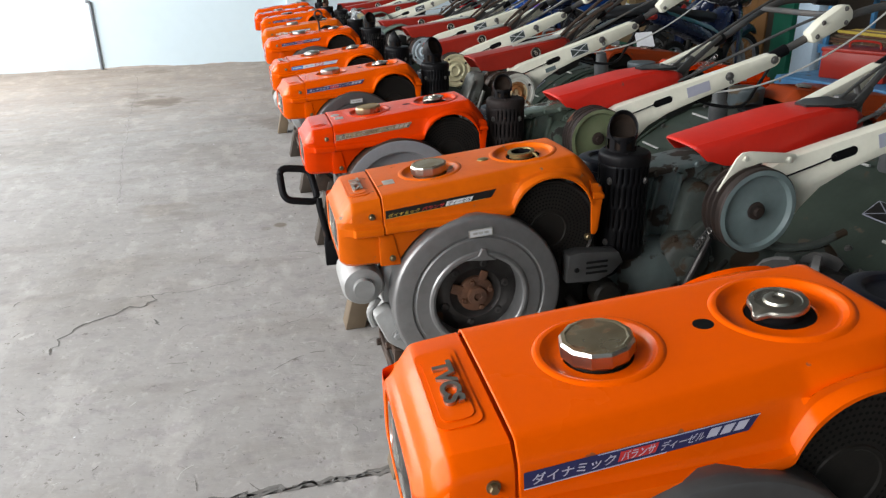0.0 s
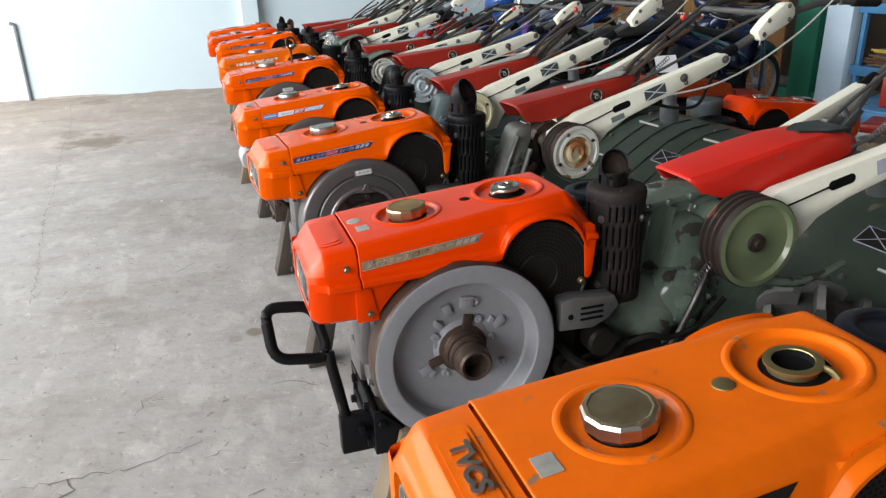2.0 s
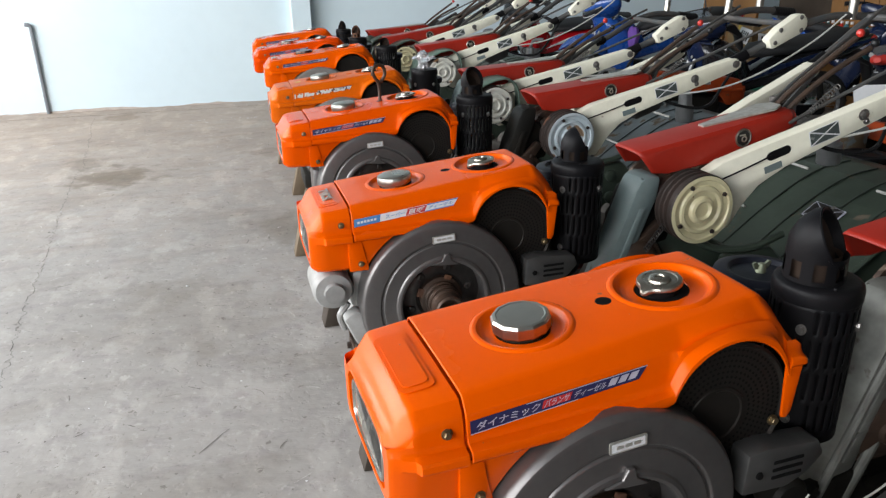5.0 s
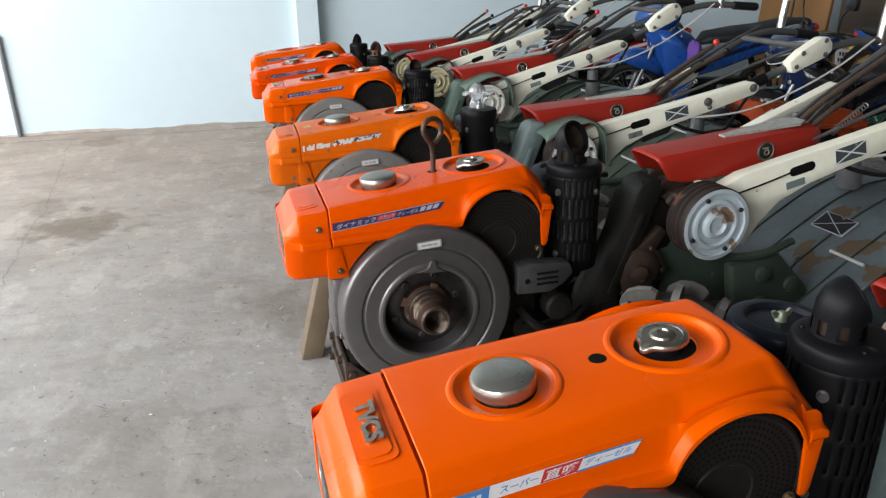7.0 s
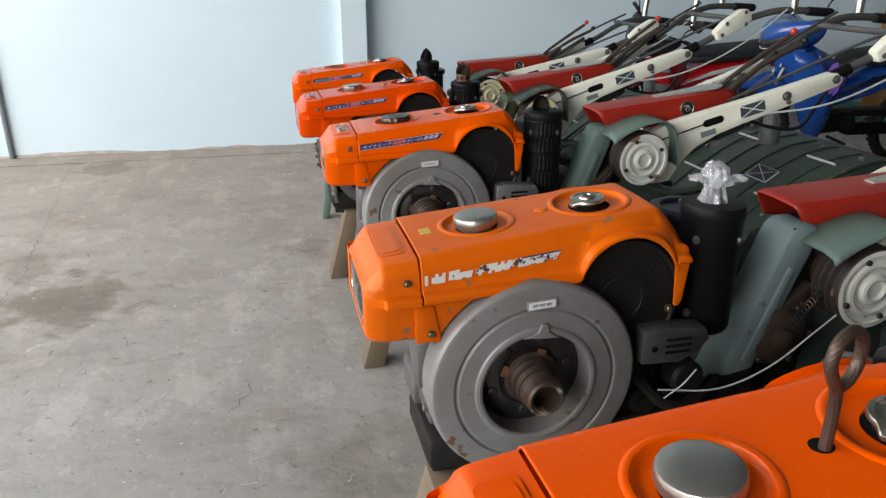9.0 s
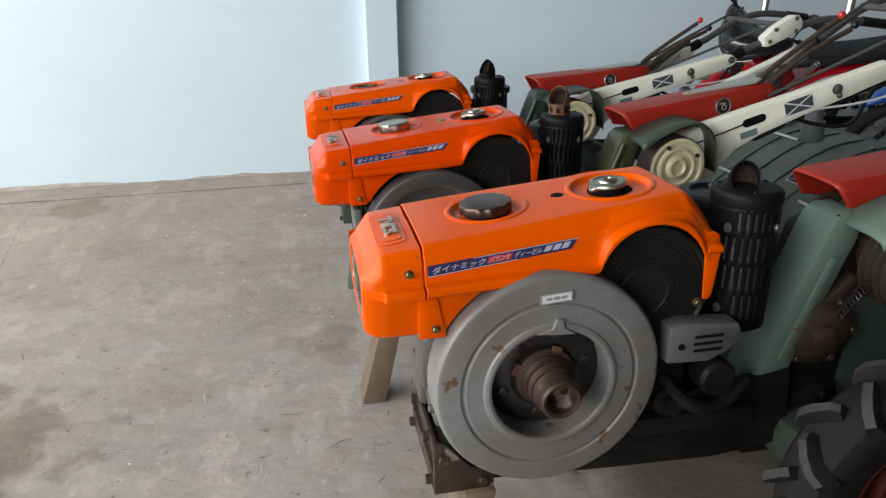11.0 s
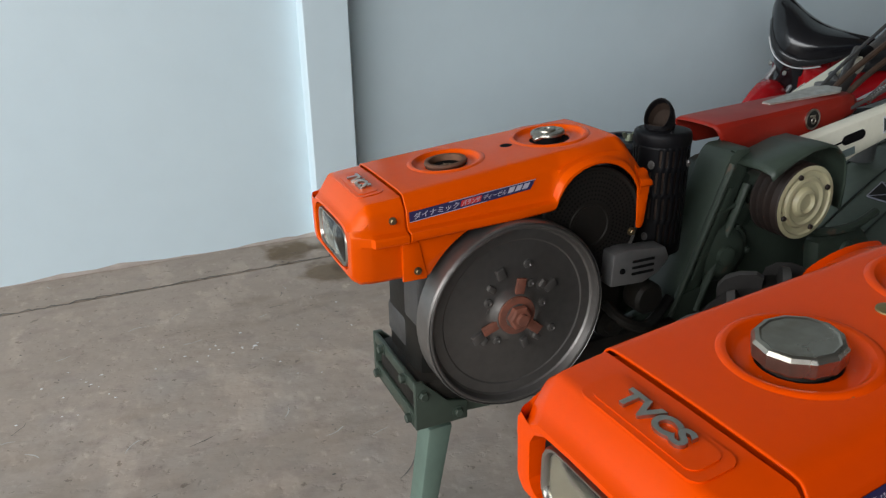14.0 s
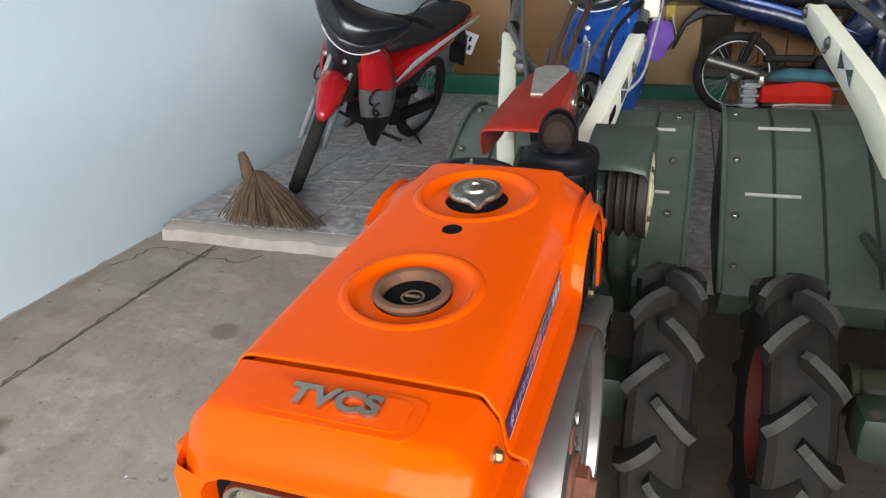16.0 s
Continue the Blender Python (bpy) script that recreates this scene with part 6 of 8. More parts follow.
def build_skid(bm):
    # tail bar that carries the rear end on the floor
    tube(bm, [(1.30, 0.0, 0.22), (1.36, 0.0, 0.10), (1.45, 0.0, 0.02), (1.56, 0.0, 0.014)], 0.014, 8)


def build_film(bm):
    rng = random.Random(4)
    pts = []
    for h, r in ((0.752, 0.030), (0.765, 0.026), (0.780, 0.022), (0.800, 0.030), (0.815, 0.026), (0.825, 0.012)):
        ring = []
        for k in range(22):
            a = 2 * math.pi * k / 22
            q = r * (1 + 0.22 * rng.uniform(-1, 1))
            ring.append((MUF[0] - 0.004 + q * math.cos(a), MUF[1] + 0.004 + q * math.sin(a), h + 0.004 * rng.uniform(-1, 1)))
        pts.append(ring)
    loft(bm, pts)
    for a in (-30, 160):
        d = Vector((math.cos(radians(a)), math.sin(radians(a)), 0.1))
        c = Vector((MUF[0], MUF[1], 0.79))
        s = d.cross(Vector((0, 0, 1)))
        loft(bm, [[c + d * t + s * w * x + Vector((0, 0, 0.006 * math.sin(7 * x + t * 90) + y)) for x, y in ((-1, 0), (-0.3, 0.006), (0.4, -0.004), (1, 0.003), (0.4, -0.007), (-0.3, 0.002))] for t, w in ((0.018, 0.006), (0.035, 0.014), (0.052, 0.018), (0.066, 0.010))])


def thicken(ob, t):
    md = ob.modifiers.new("thickness", "SOLIDIFY")
    md.thickness, md.offset = t, -1.0
    return ob


def rear_pose(pitch, dz):
    return Matrix.Translation((0.64, 0.010, 0.594 + dz)) @ pose(0, 0, 0, 0, -pitch, 0) @ Matrix.Translation((-0.62, 0, -0.60))


def tiller(m, label, paint, sticker, fuel, fuel_mats, rad="cap", logo=True, plug=None, fly="cover", fly_mat=None, crank=True, red="badge", pulley=("small", CREAM_PULLEY), guard=True,
           case=SAGE, core=BLACK, outlet=BLACK, stand=("wood", WOOD), pitch=3.0, dz=0.01, arm_sticker="x", extras=(), rim=None, wheel=0.60, mouth=70, gear=None, crank_mat=None, shell=None, cover_mat=None, drop=0.0, slim=0.78, aside=(0.0, 0.0, 0.0), bore=0.038, pull=(0.0, -0.008), tread=None, narrow=0.0):
    shell, cover_mat = shell or BLACK, cover_mat or GREEN
    crank_mat = crank_mat or OILY_RUST
    sink = m.translation.z
    t = thing("power_tiller", label, "power tiller", "row of power tillers", m)
    # engine and bonnet
    hood = thicken(part("hood", build_hood, paint, t, key="hood", smooth=30), 0.0025)
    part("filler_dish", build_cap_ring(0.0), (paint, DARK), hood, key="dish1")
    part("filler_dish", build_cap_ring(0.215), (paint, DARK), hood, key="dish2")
    part("fuel_cap", build_fuel_cap(fuel), fuel_mats, hood, {"open": "uncapped fuel filler neck with a rusty rim"}.get(fuel, "round screw cap of the fuel tank"), key="fuel" + fuel, smooth=20 if fuel == "facet" else 35)
    part("radiator_cap", build_radiator_cap(rad), (BRASS, DARK) if rad == "open" else (CAP_STEEL, BLACK), hood, "open brass radiator neck" if rad == "open" else "chrome radiator cap with two ears", key="rad" + rad)
    if plug:
        part("hole_plug", build_plug, plug, hood, key="plug")
    else:
        part("hole", build_hole_shade, DARK, hood, key="hole")
    backing = part("sticker", build_sticker(sticker), STICKERS[sticker], hood, {"navy": "navy sticker with white and red lettering", "torn": "torn white sticker", "blue": "blue, white and red lettered sticker", "black": "black and gold sticker", "gold": "faded gold sticker"}[sticker], key="sticker" + sticker, smooth=0)
    if sticker == "torn":
        tagged(backing, kind="stuff")
    tagged(part("lettering", build_lettering(sticker), STICKERS[sticker], hood, key="letters" + sticker, smooth=0), kind="stuff")
    cowl = part("headlight_cowl", build_cowl, paint, t, key="cowl", smooth=24)
    for side in (-1, 1):
        part("skirt", build_skirt(side), paint, cowl, key="skirt%d" % side)
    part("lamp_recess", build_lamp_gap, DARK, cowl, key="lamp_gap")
    part("bezel", build_bezel, CHROME, cowl, "chrome headlight bezel", key="bezel")
    part("lens", build_lens, GLASS, cowl, "clear headlight glass", key="lens")
    part("reflector", build_reflector, REFLECTOR, cowl, key="reflector")
    part("bulb", build_lamp_bulb, SATIN, cowl, key="bulb")
    part("raised_panel", build_logo_plate, paint, cowl, key="plate", smooth=0)
    if logo:
        part("letters", build_logo, CHROME, cowl, "raised silver letters", key="logo", smooth=0)
    part("bolt", lambda bm: bolt(bm, (-0.150, -0.1240, 0.672), (0, -1, 0), 0.0052, 0.005), BOLT_DULL, cowl, key="cowl_bolt1")
    part("bolt", lambda bm: bolt(bm, (-0.113, -0.1345, 0.583), (0, -1, 0), 0.0052, 0.005), BOLT_DULL, cowl, key="cowl_bolt2")
    part("bolt", lambda bm: bolt(bm, (0.326, -0.1250, 0.578), (0, -1, 0), 0.006, 0.006), BOLT_DULL, t, key="screen_bolt")
    part("side_panel", build_side_panel(-1, 0.192 if fly == "cover" or crank else 0.183), paint, t, key="panel_near%d" % (fly == "cover" or crank))
    part("side_panel", build_side_panel(1), paint, t, key="panel_far")
    part("strap", build_strap, paint, t, key="strap")
    part("engine_block", build_engine, GRIME, t, "oily dark engine block", key="engine")
    for nm, fn in ENGINE_PARTS:
        part(nm, fn, GRIME, t, key=nm)
    part("fan_screen", build_screen, (MESH_DARK, DARK), t, "round punched fan screen", key="screen", smooth=0)
    part("front_case", build_front_case, CAST_GREY if "dynamo" in extras else IRON_GREY if "red_hub" in extras else GRIME if fly == "open" and not crank else GREY, t, key="front_case").location.x = 0.028 if fly == "open" and not crank else 0.0
    if fly == "cover" or crank or "red_hub" in extras:
        part("louvre_box", build_louvre_box, (GREY_MID if fly == "open" or case is SAGE else IRON_GREY, DARK), t, "grey cast box with three slots", key="louvre")
    if fly == "cover":
        f = part("flywheel_cover", build_fly_cover, fly_mat or GREY, t, "round pressed grey flywheel cover", key="fly_cover", smooth=22)
        part("well", build_fly_well, DARK_STEEL, f, "dark steel disc in the opening", key="fly_well")
        part("hub", build_fly_hub, RUSTY, f, "rusty flywheel hub", key="fly_hub")
        part("instruction_tag", build_tag, (SILVER_LABEL, STICK_WHITE), f, key="tag", smooth=0)
    else:
        shallow = "red_hub" in extras
        push = Matrix.Translation((0, -0.013 if shallow else 0.0, 0))
        f = part("flywheel", build_fly_shallow if shallow else build_fly_open, fly_mat or STEEL, t, "bare flywheel with a turned rim", key="fly_shallow" if shallow else "fly_open", smooth=22)
        if not crank or "hook" in extras:
            fit = tagged(part("hub_boss", build_fly_fittings, fly_mat or STEEL, f, key="fly_fit"), kind="stuff")
            fit.matrix_local = push
        if not crank:
            # the plain flywheels are a little smaller and hang lower
            small = Matrix.Translation((FLY[0], 0, FLY[1] - 0.006)) @ Matrix.Diagonal((0.945, 1, 0.945, 1)) @ Matrix.Translation((-FLY[0], 0, -FLY[1]))
            f.matrix_local = small
        part("rim_band", build_fly_edge, STEEL if "red_hub" in extras else OILY_RUST if crank else IRON_GREY, f, "worn outer band of the flywheel", key="fly_edge")
        part("flywheel_housing", build_fly_housing, GRIME, t, key="fly_housing").matrix_local = f.matrix_local.copy()
        if "red_hub" in extras:
            part("hub_plate", build_hub_arms, RUST_RED, f, "red rusty hub plate", key="hub_arms").matrix_local = push
        elif crank:
            part("hub_plate", build_hub_arms, OILY_RUST, f, "brown rusty hub plate", key="hub_arms")
            part("lug", build_fly_lug, fly_mat or STEEL, f, key="fly_lug")
        part("nut", build_fly_nut, RUST_RED if "red_hub" in extras else STEEL, f, key="fly_nut").matrix_local = push
    if crank:
        part("crank_pulley", build_crank_pulley, crank_mat, f, "rusty grooved crank pulley", key="crank")
    if "dynamo" in extras:
        part("dynamo", build_dynamo, CAST_GREY, t, "grey cast dynamo on the front", key="dynamo")
    # silencer and air cleaner
    if "wrapped" in extras:
        mu = part("silencer", build_muffler_plain, shell, t, "plain black silencer", key="muf_plain")
        mu.matrix_local = Matrix.Translation((MUF[0], MUF[1], 0)) @ Matrix.Diagonal((slim, slim, 1, 1)) @ Matrix.Translation((-MUF[0], -MUF[1], 0))
        part("wrapping", build_film, FILM, mu, "crumpled clear plastic wrap on the outlet", key="film")
    else:
        mu = thicken(part("silencer", build_muffler_shell, shell, t, "black silencer with slotted guard", key="muf"), 0.0015)
        mu.matrix_local = Matrix.Translation((MUF[0], MUF[1], 0)) @ Matrix.Diagonal((slim, slim, 1, 1)) @ Matrix.Translation((-MUF[0], -MUF[1], 0))
        part("core", build_muffler_core, core, mu, key="muf_core")
        part("lid", build_muffler_cap, shell, mu, key="muf_cap")
        part("outlet", build_outlet(mouth, bore), (outlet, THROAT), mu, "slotted outlet bend", key="outlet%d_%d" % (mouth, bore * 10000)).location.z = -drop
    part("base", build_muffler_base, shell, mu, key="muf_base")
    for a, z in ((212, 0.690), (212, 0.545), (300, 0.690)):
        part("bolt", muffler_bolt(a, z), STEEL, mu, key="muf_bolt%d_%d" % (a, int(z * 1000)))
    ac = part("air_cleaner", build_air_cleaner, NAVY_BLACK, t, "round blue-black air cleaner", key="air")
    part("wing_nut", build_wing_nut, PALE_BRASS, ac, key="wing")
    # chassis
    part("frame", build_frame, GREEN if stand[0] == "steel" else GRIME, t, key="frame")
    if "front_plate" in extras:
        part("front_plate", build_front_plate, GALV, t, "bent grey plate bolted to the front", key="front_plate")
    elif "wrapped" not in extras:
        part("front_bracket", build_bracket, BLACK if "hook" in extras else GREEN if stand[0] != "wood" or case is OLIVE else OILY_RUST, t, key="bracket")
    part("stand", stand_of(stand[0]), stand[1], t, {"wood": "rough timber prop"}.get(stand[0], "green steel leg"), key="stand" + stand[0]).location = (-0.045 if "wrapped" in extras else 0.0, -0.015 if "wrapped" in extras else 0.0, -sink)
    cast = gear or (case if case in (OLIVE, GREEN) else GRIME)
    part("gear_case", build_gearcase, cast, t, key="case")
    if red == "plain":
        bell = part("bell_housing", build_bell_housing, case, t, "cast bell housing in front of the pulley", key="bell")
        part("control_pipe", build_control_pipe, GRIME, bell, key="cpipe")
        part("control_rod", build_control_rod, DARK_STEEL, bell, key="crod")
        part("spring", build_spring_link, STEEL, bell, key="cspring")
    else:
        bc = part("belt_case", build_belt_case, case, t, "sloping sheet steel belt case", key="belt_case")
        if case in (OLIVE, GALV, GREEN):
            part("rib", build_case_ribs, case, bc, key="case_ribs")
        if case in (OLIVE, SAGE, BLUEGREY):
            part("spring", build_spring_link, DARK_STEEL, t, key="cspring")
        if "wire" in extras:
            part("wire", build_loose_wire, CABLE, t, "loose pale wire", key="lwire")
    part("clutch_housing", build_clutch_housing, cast if gear or case in (OLIVE, GREEN) else OILY_RUST, t, "round bolted housing caked with oil", key="clutch")
    part("pulley_neck", build_pulley_neck, gear or (case if case in (OLIVE, GREEN) else OILY_RUST), t, key="pneck").matrix_local = Matrix.Translation((pull[0], 0, pull[1])) @ rear_pose(pitch, dz)
    part("axle_case", build_axle_flange, cast, t, key="axle_flange").location = (wheel - 0.655, 0, -sink - 0.005)
    part("transmission", build_transmission, GREEN if gear is None else gear, t, key="trans")
    for y in (-0.228, 0.305):
        tyre = part("tyre", build_tyre, tread or (RUBBER, RUBBER_WORN), t, "black tyre with worn tread bars", key="tyre", smooth=30)
        tyre.matrix_local = pose(wheel if y < 0 else 0.62, y, 0.252 - sink, 0, 17 if y < 0 else 40, 0) @ Matrix.Diagonal((1, 0.85, 1, 1))
        part("rim", build_rim, rim or RIM_RED, tyre, key="rim")
        for k in range(22):
            side = 1 if k % 2 else -1
            part("lug", build_lug(side), tread or (RUBBER, RUBBER_WORN), tyre, key="lug%d" % side, smooth=30).matrix_local = Matrix.Rotation(-math.pi * k / 11, 4, "Y")
    rp = rear_pose(pitch, dz)
    cover = part("rotary_cover", build_rotary_cover, cover_mat, t, "dull olive sheet cover over the rotary tines", key="rot")
    cover.matrix_local = rear_pose(0.3 * pitch, -0.005)
    for k, (x, z, a, b) in enumerate(COVER_RODS):
        part("hinge_rod", lambda bm: tube(bm, [(x, a, z + 0.008), (x, b, z + 0.008)], 0.0045, 6, 1), CABLE, cover, key="rot_rod%d" % k)
    for x, z in ((1.01, 0.338), (1.12, 0.418), (1.26, 0.510), (1.45, 0.576)):
        for y in (-0.205, -0.03, 0.36):
            part("bolt", lambda bm: bolt(bm, (0, 0, 0), (-0.5, 0, 0.85), 0.008, 0.006), STEEL, cover, key="rot_bolt").location = (x, y, z)
    for y in () if red == "plain" else (-0.150, -0.04, 0.065, 0.17, 0.275):
        part("seam", lambda bm: tube(bm, [(x, 0, z + 0.001) for x, z in COVER_LINE[1:-1]], 0.0042, 6, 3, flat=0.5), SEAM, cover, key="rot_seam").location.y = y
    part("warning_sticker", build_cover_sticker, (STICK_GREY, INK_BLACK), cover, key="rot_sticker", smooth=0)
    part("tail_skid", build_skid, GREEN, t, key="skid").location.z = -sink
    # rear assembly, which may stand a little to one side and turned
    straight = rear_pose(pitch, dz)
    rp = Matrix.Translation((0.62 + aside[2], aside[0], 0)) @ pose(0, 0, 0, 0, 0, aside[1]) @ Matrix.Translation((-0.62, 0, 0)) @ straight

    def rear(*a, **k):
        ob = part(*a, **k)
        ob.matrix_local = rp
        return ob
    rc = thicken(rear("red_cover", build_red_cover("plain" if red == "plain" else "badge"), RED_BRIGHT if red == "plain" else RED, t, key="red" + red), 0.003)
    if red == "plain":
        part("dark_tip", build_cover_tip, BLACK_PLASTIC, rc, "black tip panel", key="tip")
    else:
        part("badge", build_badge, (CHROME, INK_BLACK), rc, "round chrome-rimmed badge", key="badge")
        part("top_plate", build_cover_plate, SILVER_LABEL, rc, "scuffed grey plate", key="top_plate", smooth=0)
    rear("belt_pulley", build_belt_pulley(pulley[0]), (PULLEY_BROWN, pulley[1], pulley[-1]), t, label="grooved belt pulley with a painted face", key="bp" + pulley[0]).matrix_local = Matrix.Translation((pull[0], 0, pull[1])) @ straight
    if guard:
        gd = thicken(rear("belt_guard", build_guard, SAGE if case not in (GREEN, OLIVE) else GREEN, t, label="bent green sheet belt guard", key="guard"), 0.003)
        gd.matrix_local = straight
    elif "no_bracket" not in extras and red == "plain":
        rear("pulley_bracket", build_bracket_plate, CREAM, t, key="pbracket")
    arm = rear("handle_arm", arm_shape(-1), CREAM, t, label="cream-white pressed steel arm", key="arm_near")
    part("slot", build_arm_slot, BLACK, arm, key="slot")
    if arm_sticker == "x":
        part("warning_sticker", build_arm_sticker_x, (STICK_WHITE, STICK_DARK), arm, key="xs", smooth=0)
        part("number_plate", build_arm_plate, BLUEGREY, arm, key="ap")
    else:
        part("faded_sticker", build_arm_sticker_grey, STICK_GREY, arm, key="gs")
    for k, (x, z, r) in enumerate(((1.175, 0.752, 0.011), (1.183, 0.734, 0.006), (1.328, 0.792, 0.010))):
        part("bolt", lambda bm: bolt(bm, arm_at(x, z), (-0.11, -1, 0), r, 0.006), STEEL, arm, key="arm_bolt%d" % k)
    far = rear("handle_arm", arm_shape(1), CREAM, t, label="cream-white pressed steel arm", key="arm_far")
    inward = rp @ Matrix.Translation((0, -narrow, 0))
    far.matrix_local = inward
    if arm_sticker == "x":
        part("warning_sticker", build_far_sticker, (STICK_WHITE, STICK_DARK), far, key="xfar", smooth=0)
    for k, (x, z, r) in enumerate(((1.205, 0.755, 0.011), (1.213, 0.737, 0.006), (1.362, 0.792, 0.010))):
        part("bolt", lambda bm: bolt(bm, (x, far_y(x) + 0.020, z), (-0.13, 1, 0), r, 0.006), STEEL, far, key="far_bolt%d" % k)
    for s in (-1, 1):
        sk = rear("socket", build_socket(s), BLACK, t, key="socket%d" % s)
        tb = rear("handle_tube", build_handle_tube(s), TUBE_GREY, t, key="ht%d" % s)
        if s > 0:
            sk.matrix_local = tb.matrix_local = inward
        part("grip", build_grip(s), BLACK_PLASTIC, tb, key="grip%d" % s)
    rear("control_box", build_control_box, (CREAM, STEEL), t, label="cream control box with four bolts", key="cbox")
    rear("chrome_hoop", build_upright, CHROME, t, label="bent chrome tube hoop across the handles", key="up1")
    if red != "plain":
        rear("shift_lever", build_shift_lever, OILY_RUST, t, key="lever")
        rear("lever_knob", build_knob, RED_PLASTIC, t, label="small red lever knob", key="knob")
        rear("shift_lever", build_second_lever, OILY_RUST, t, key="lever2")
        rear("lever_knob", build_knob, BLACK_PLASTIC, t, label="small black lever knob", key="knob").matrix_local = rp @ Matrix.Translation((0.028, -0.022, -0.028))
    rear("spring", build_spring, STEEL, t, key="spring")
    rear("lever_gate", build_lever_gate, IRON_GREY, t, label="dark notched lever bracket", key="gate")
    rear("shaft_stub", build_pto_stub, ALU, t, key="pto")
    rear("hose", build_hose, BLACK_PLASTIC, t, key="bhose")
    rear("linkage", build_rods, TUBE_GREY, t, key="rods")
    rear("cable", build_cable, CABLE, t, key="cable")
    # small extras
    if "hook" in extras:
        part("bumper_loop", build_bumper_hook, BLACK, t, "black bent bar loop on the front", key="hook")
    if "rod" in extras:
        part("hook_rod", build_hook_rod, OILY_RUST, t, "rusty looped lifting rod", key="rod")
    if "label" in extras:
        part("label", lambda bm: slab(bm, round_rect(0.012, 0.015, 0.001, 1), "xy", -0.001, 0.0012, 0, on_hood_top(-0.098, -0.03)), SILVER_LABEL, hood, "scuffed silver label")
    if "round_label" in extras:
        part("label", lambda bm: slab(bm, round_rect(0.014, 0.014, 0.0135, 6), "xy", -0.001, 0.0012, 0, on_hood_top(-0.105, 0.02)), SILVER_LABEL, hood, "round silver label")
    if "yellow_label" in extras:
        part("label", lambda bm: slab(bm, round_rect(0.010, 0.013, 0.001, 1), "xy", -0.001, 0.0012, 0, on_hood_top(-0.095, 0.0)), YELLOW_LABEL, hood, "small yellow label")
    return t


BR = (CHROME_WORN, GOLD_CAP)
CH = (CHROME, SATIN)
tiller(pose(0.013, 0.004, 0.027, 0, 0, -2.6), "glossy orange power tiller with navy sticker on concrete floor", ORANGE, "navy", "facet", (CHROME, CHROME_WORN), fly_mat=GREY, red="plain", pulley=("big", PALE_BLUE_PULLEY), guard=False, case=BELL_DIRTY, gear=GEAR_DIRTY, pitch=3, dz=0.015, arm_sticker="grey", wheel=0.82, rim=GRIME, slim=0.72, bore=0.050, pull=(-0.028, -0.018), tread=DUSTY_TREAD)
tiller(pose(0.041, 0.879, -0.012, 0, 0, -0.4), "scuffed light orange power tiller with black sticker and open radiator", ORANGE_WORN, "black", "facet", (CHROME, CHROME_WORN), rad="open", fly_mat=GREY_MID, plug=BRASS, crank=False, red="plain", pulley=("big", BLUEGREY), guard=False, case=BELL_DIRTY, gear=GEAR_DIRTY,
       pitch=3, dz=0.015, arm_sticker="grey", wheel=0.82, rim=GRIME, extras=("dynamo", "label"), bore=0.043, pull=(0.0, -0.014), tread=DUSTY_TREAD)
tiller(pose(0.032, 1.656, -0.025, 0, 0, -0.1), "red-orange power tiller with faded sticker and front loop", ORANGE_RED, "gold", "facet", BR, logo=False, fly="open", fly_mat=GREY_LIGHT, red="plain", pulley=("big", GREEN_PULLEY), guard=False, case=GREEN_CAST, gear=GREEN_CAST,
       pitch=3, dz=0.015, arm_sticker="grey", wheel=0.82, rim=GRIME, extras=("hook", "label", "round_label", "no_bracket"), shell=SOOTY, slim=0.84, bore=0.036, tread=DUSTY_TREAD)
tiller(pose(0.006, 2.469, -0.013, 0, 0, 3.7), "orange power tiller with rusty pulley on a timber prop", ORANGE, "navy", "facet", CH, logo=False, pulley=("mid", WHITE_PULLEY, RUST_PULLEY), guard=False, case=GALV, pitch=4.5, dz=0.025, stand=("wood", WOOD_DARK), extras=("wire",), mouth=120, slim=0.82, bore=0.050, pull=(0.050, -0.026), tread=DUSTY_TREAD)
tiller(pose(-0.001, 3.257, -0.026, 0, 0, 1.5), "orange power tiller with blue and red sticker and dynamo", ORANGE, "blue", "smooth", SATIN, stand=("wood", WOOD_DARK), slim=0.86, pulley=("mid", CREAM_PULLEY), guard=False, case=BLUEGREY, mouth=165, pitch=6, dz=0.02, extras=("dynamo",), tread=GREY_TREAD)
tiller(pose(-0.004, 4.059, 0.009, 0, 0, 1.3), "deep orange power tiller with a looped rod in its bonnet", ORANGE_DEEP, "navy", "smooth", SATIN, logo=False, pulley=("mid", PALE_BLUE_PULLEY), guard=False, case=GRIME, core=GALV, mouth=110, cover_mat=COVER_WORN, pitch=2, dz=0.005, stand=("wood", WOOD_DARK), extras=("rod",), slim=0.84, bore=0.044, pull=(0.028, -0.014), aside=(0.0, 0.0, 0.038), tread=GREY_TREAD)
tiller(pose(-0.000, 4.780, 0.010, 0, 0, 0.1), "chipped light orange power tiller with torn sticker", ORANGE_WORN, "torn", "smooth", SATIN, logo=False, plug=ORANGE_WORN, fly_mat=GREY_RUSTY, pulley=("small", WHITE_PULLEY), case=BLUEGREY, pitch=0, dz=-0.004, extras=("wrapped", "yellow_label", "wire"), wheel=0.72, tread=GREY_TREAD)
tiller(pose(0.018, 5.697, 0.025, 0, 0, -0.8), "orange power tiller with dark brown fuel cap and green guard", ORANGE, "navy", "wavy", BROWN_CAP, fly_mat=GREY_RUSTY, pulley=("small", WHITE_PULLEY), case=SAGE, core=GALV, bore=0.033, drop=0.026, pitch=3, dz=0.007, wheel=0.70)
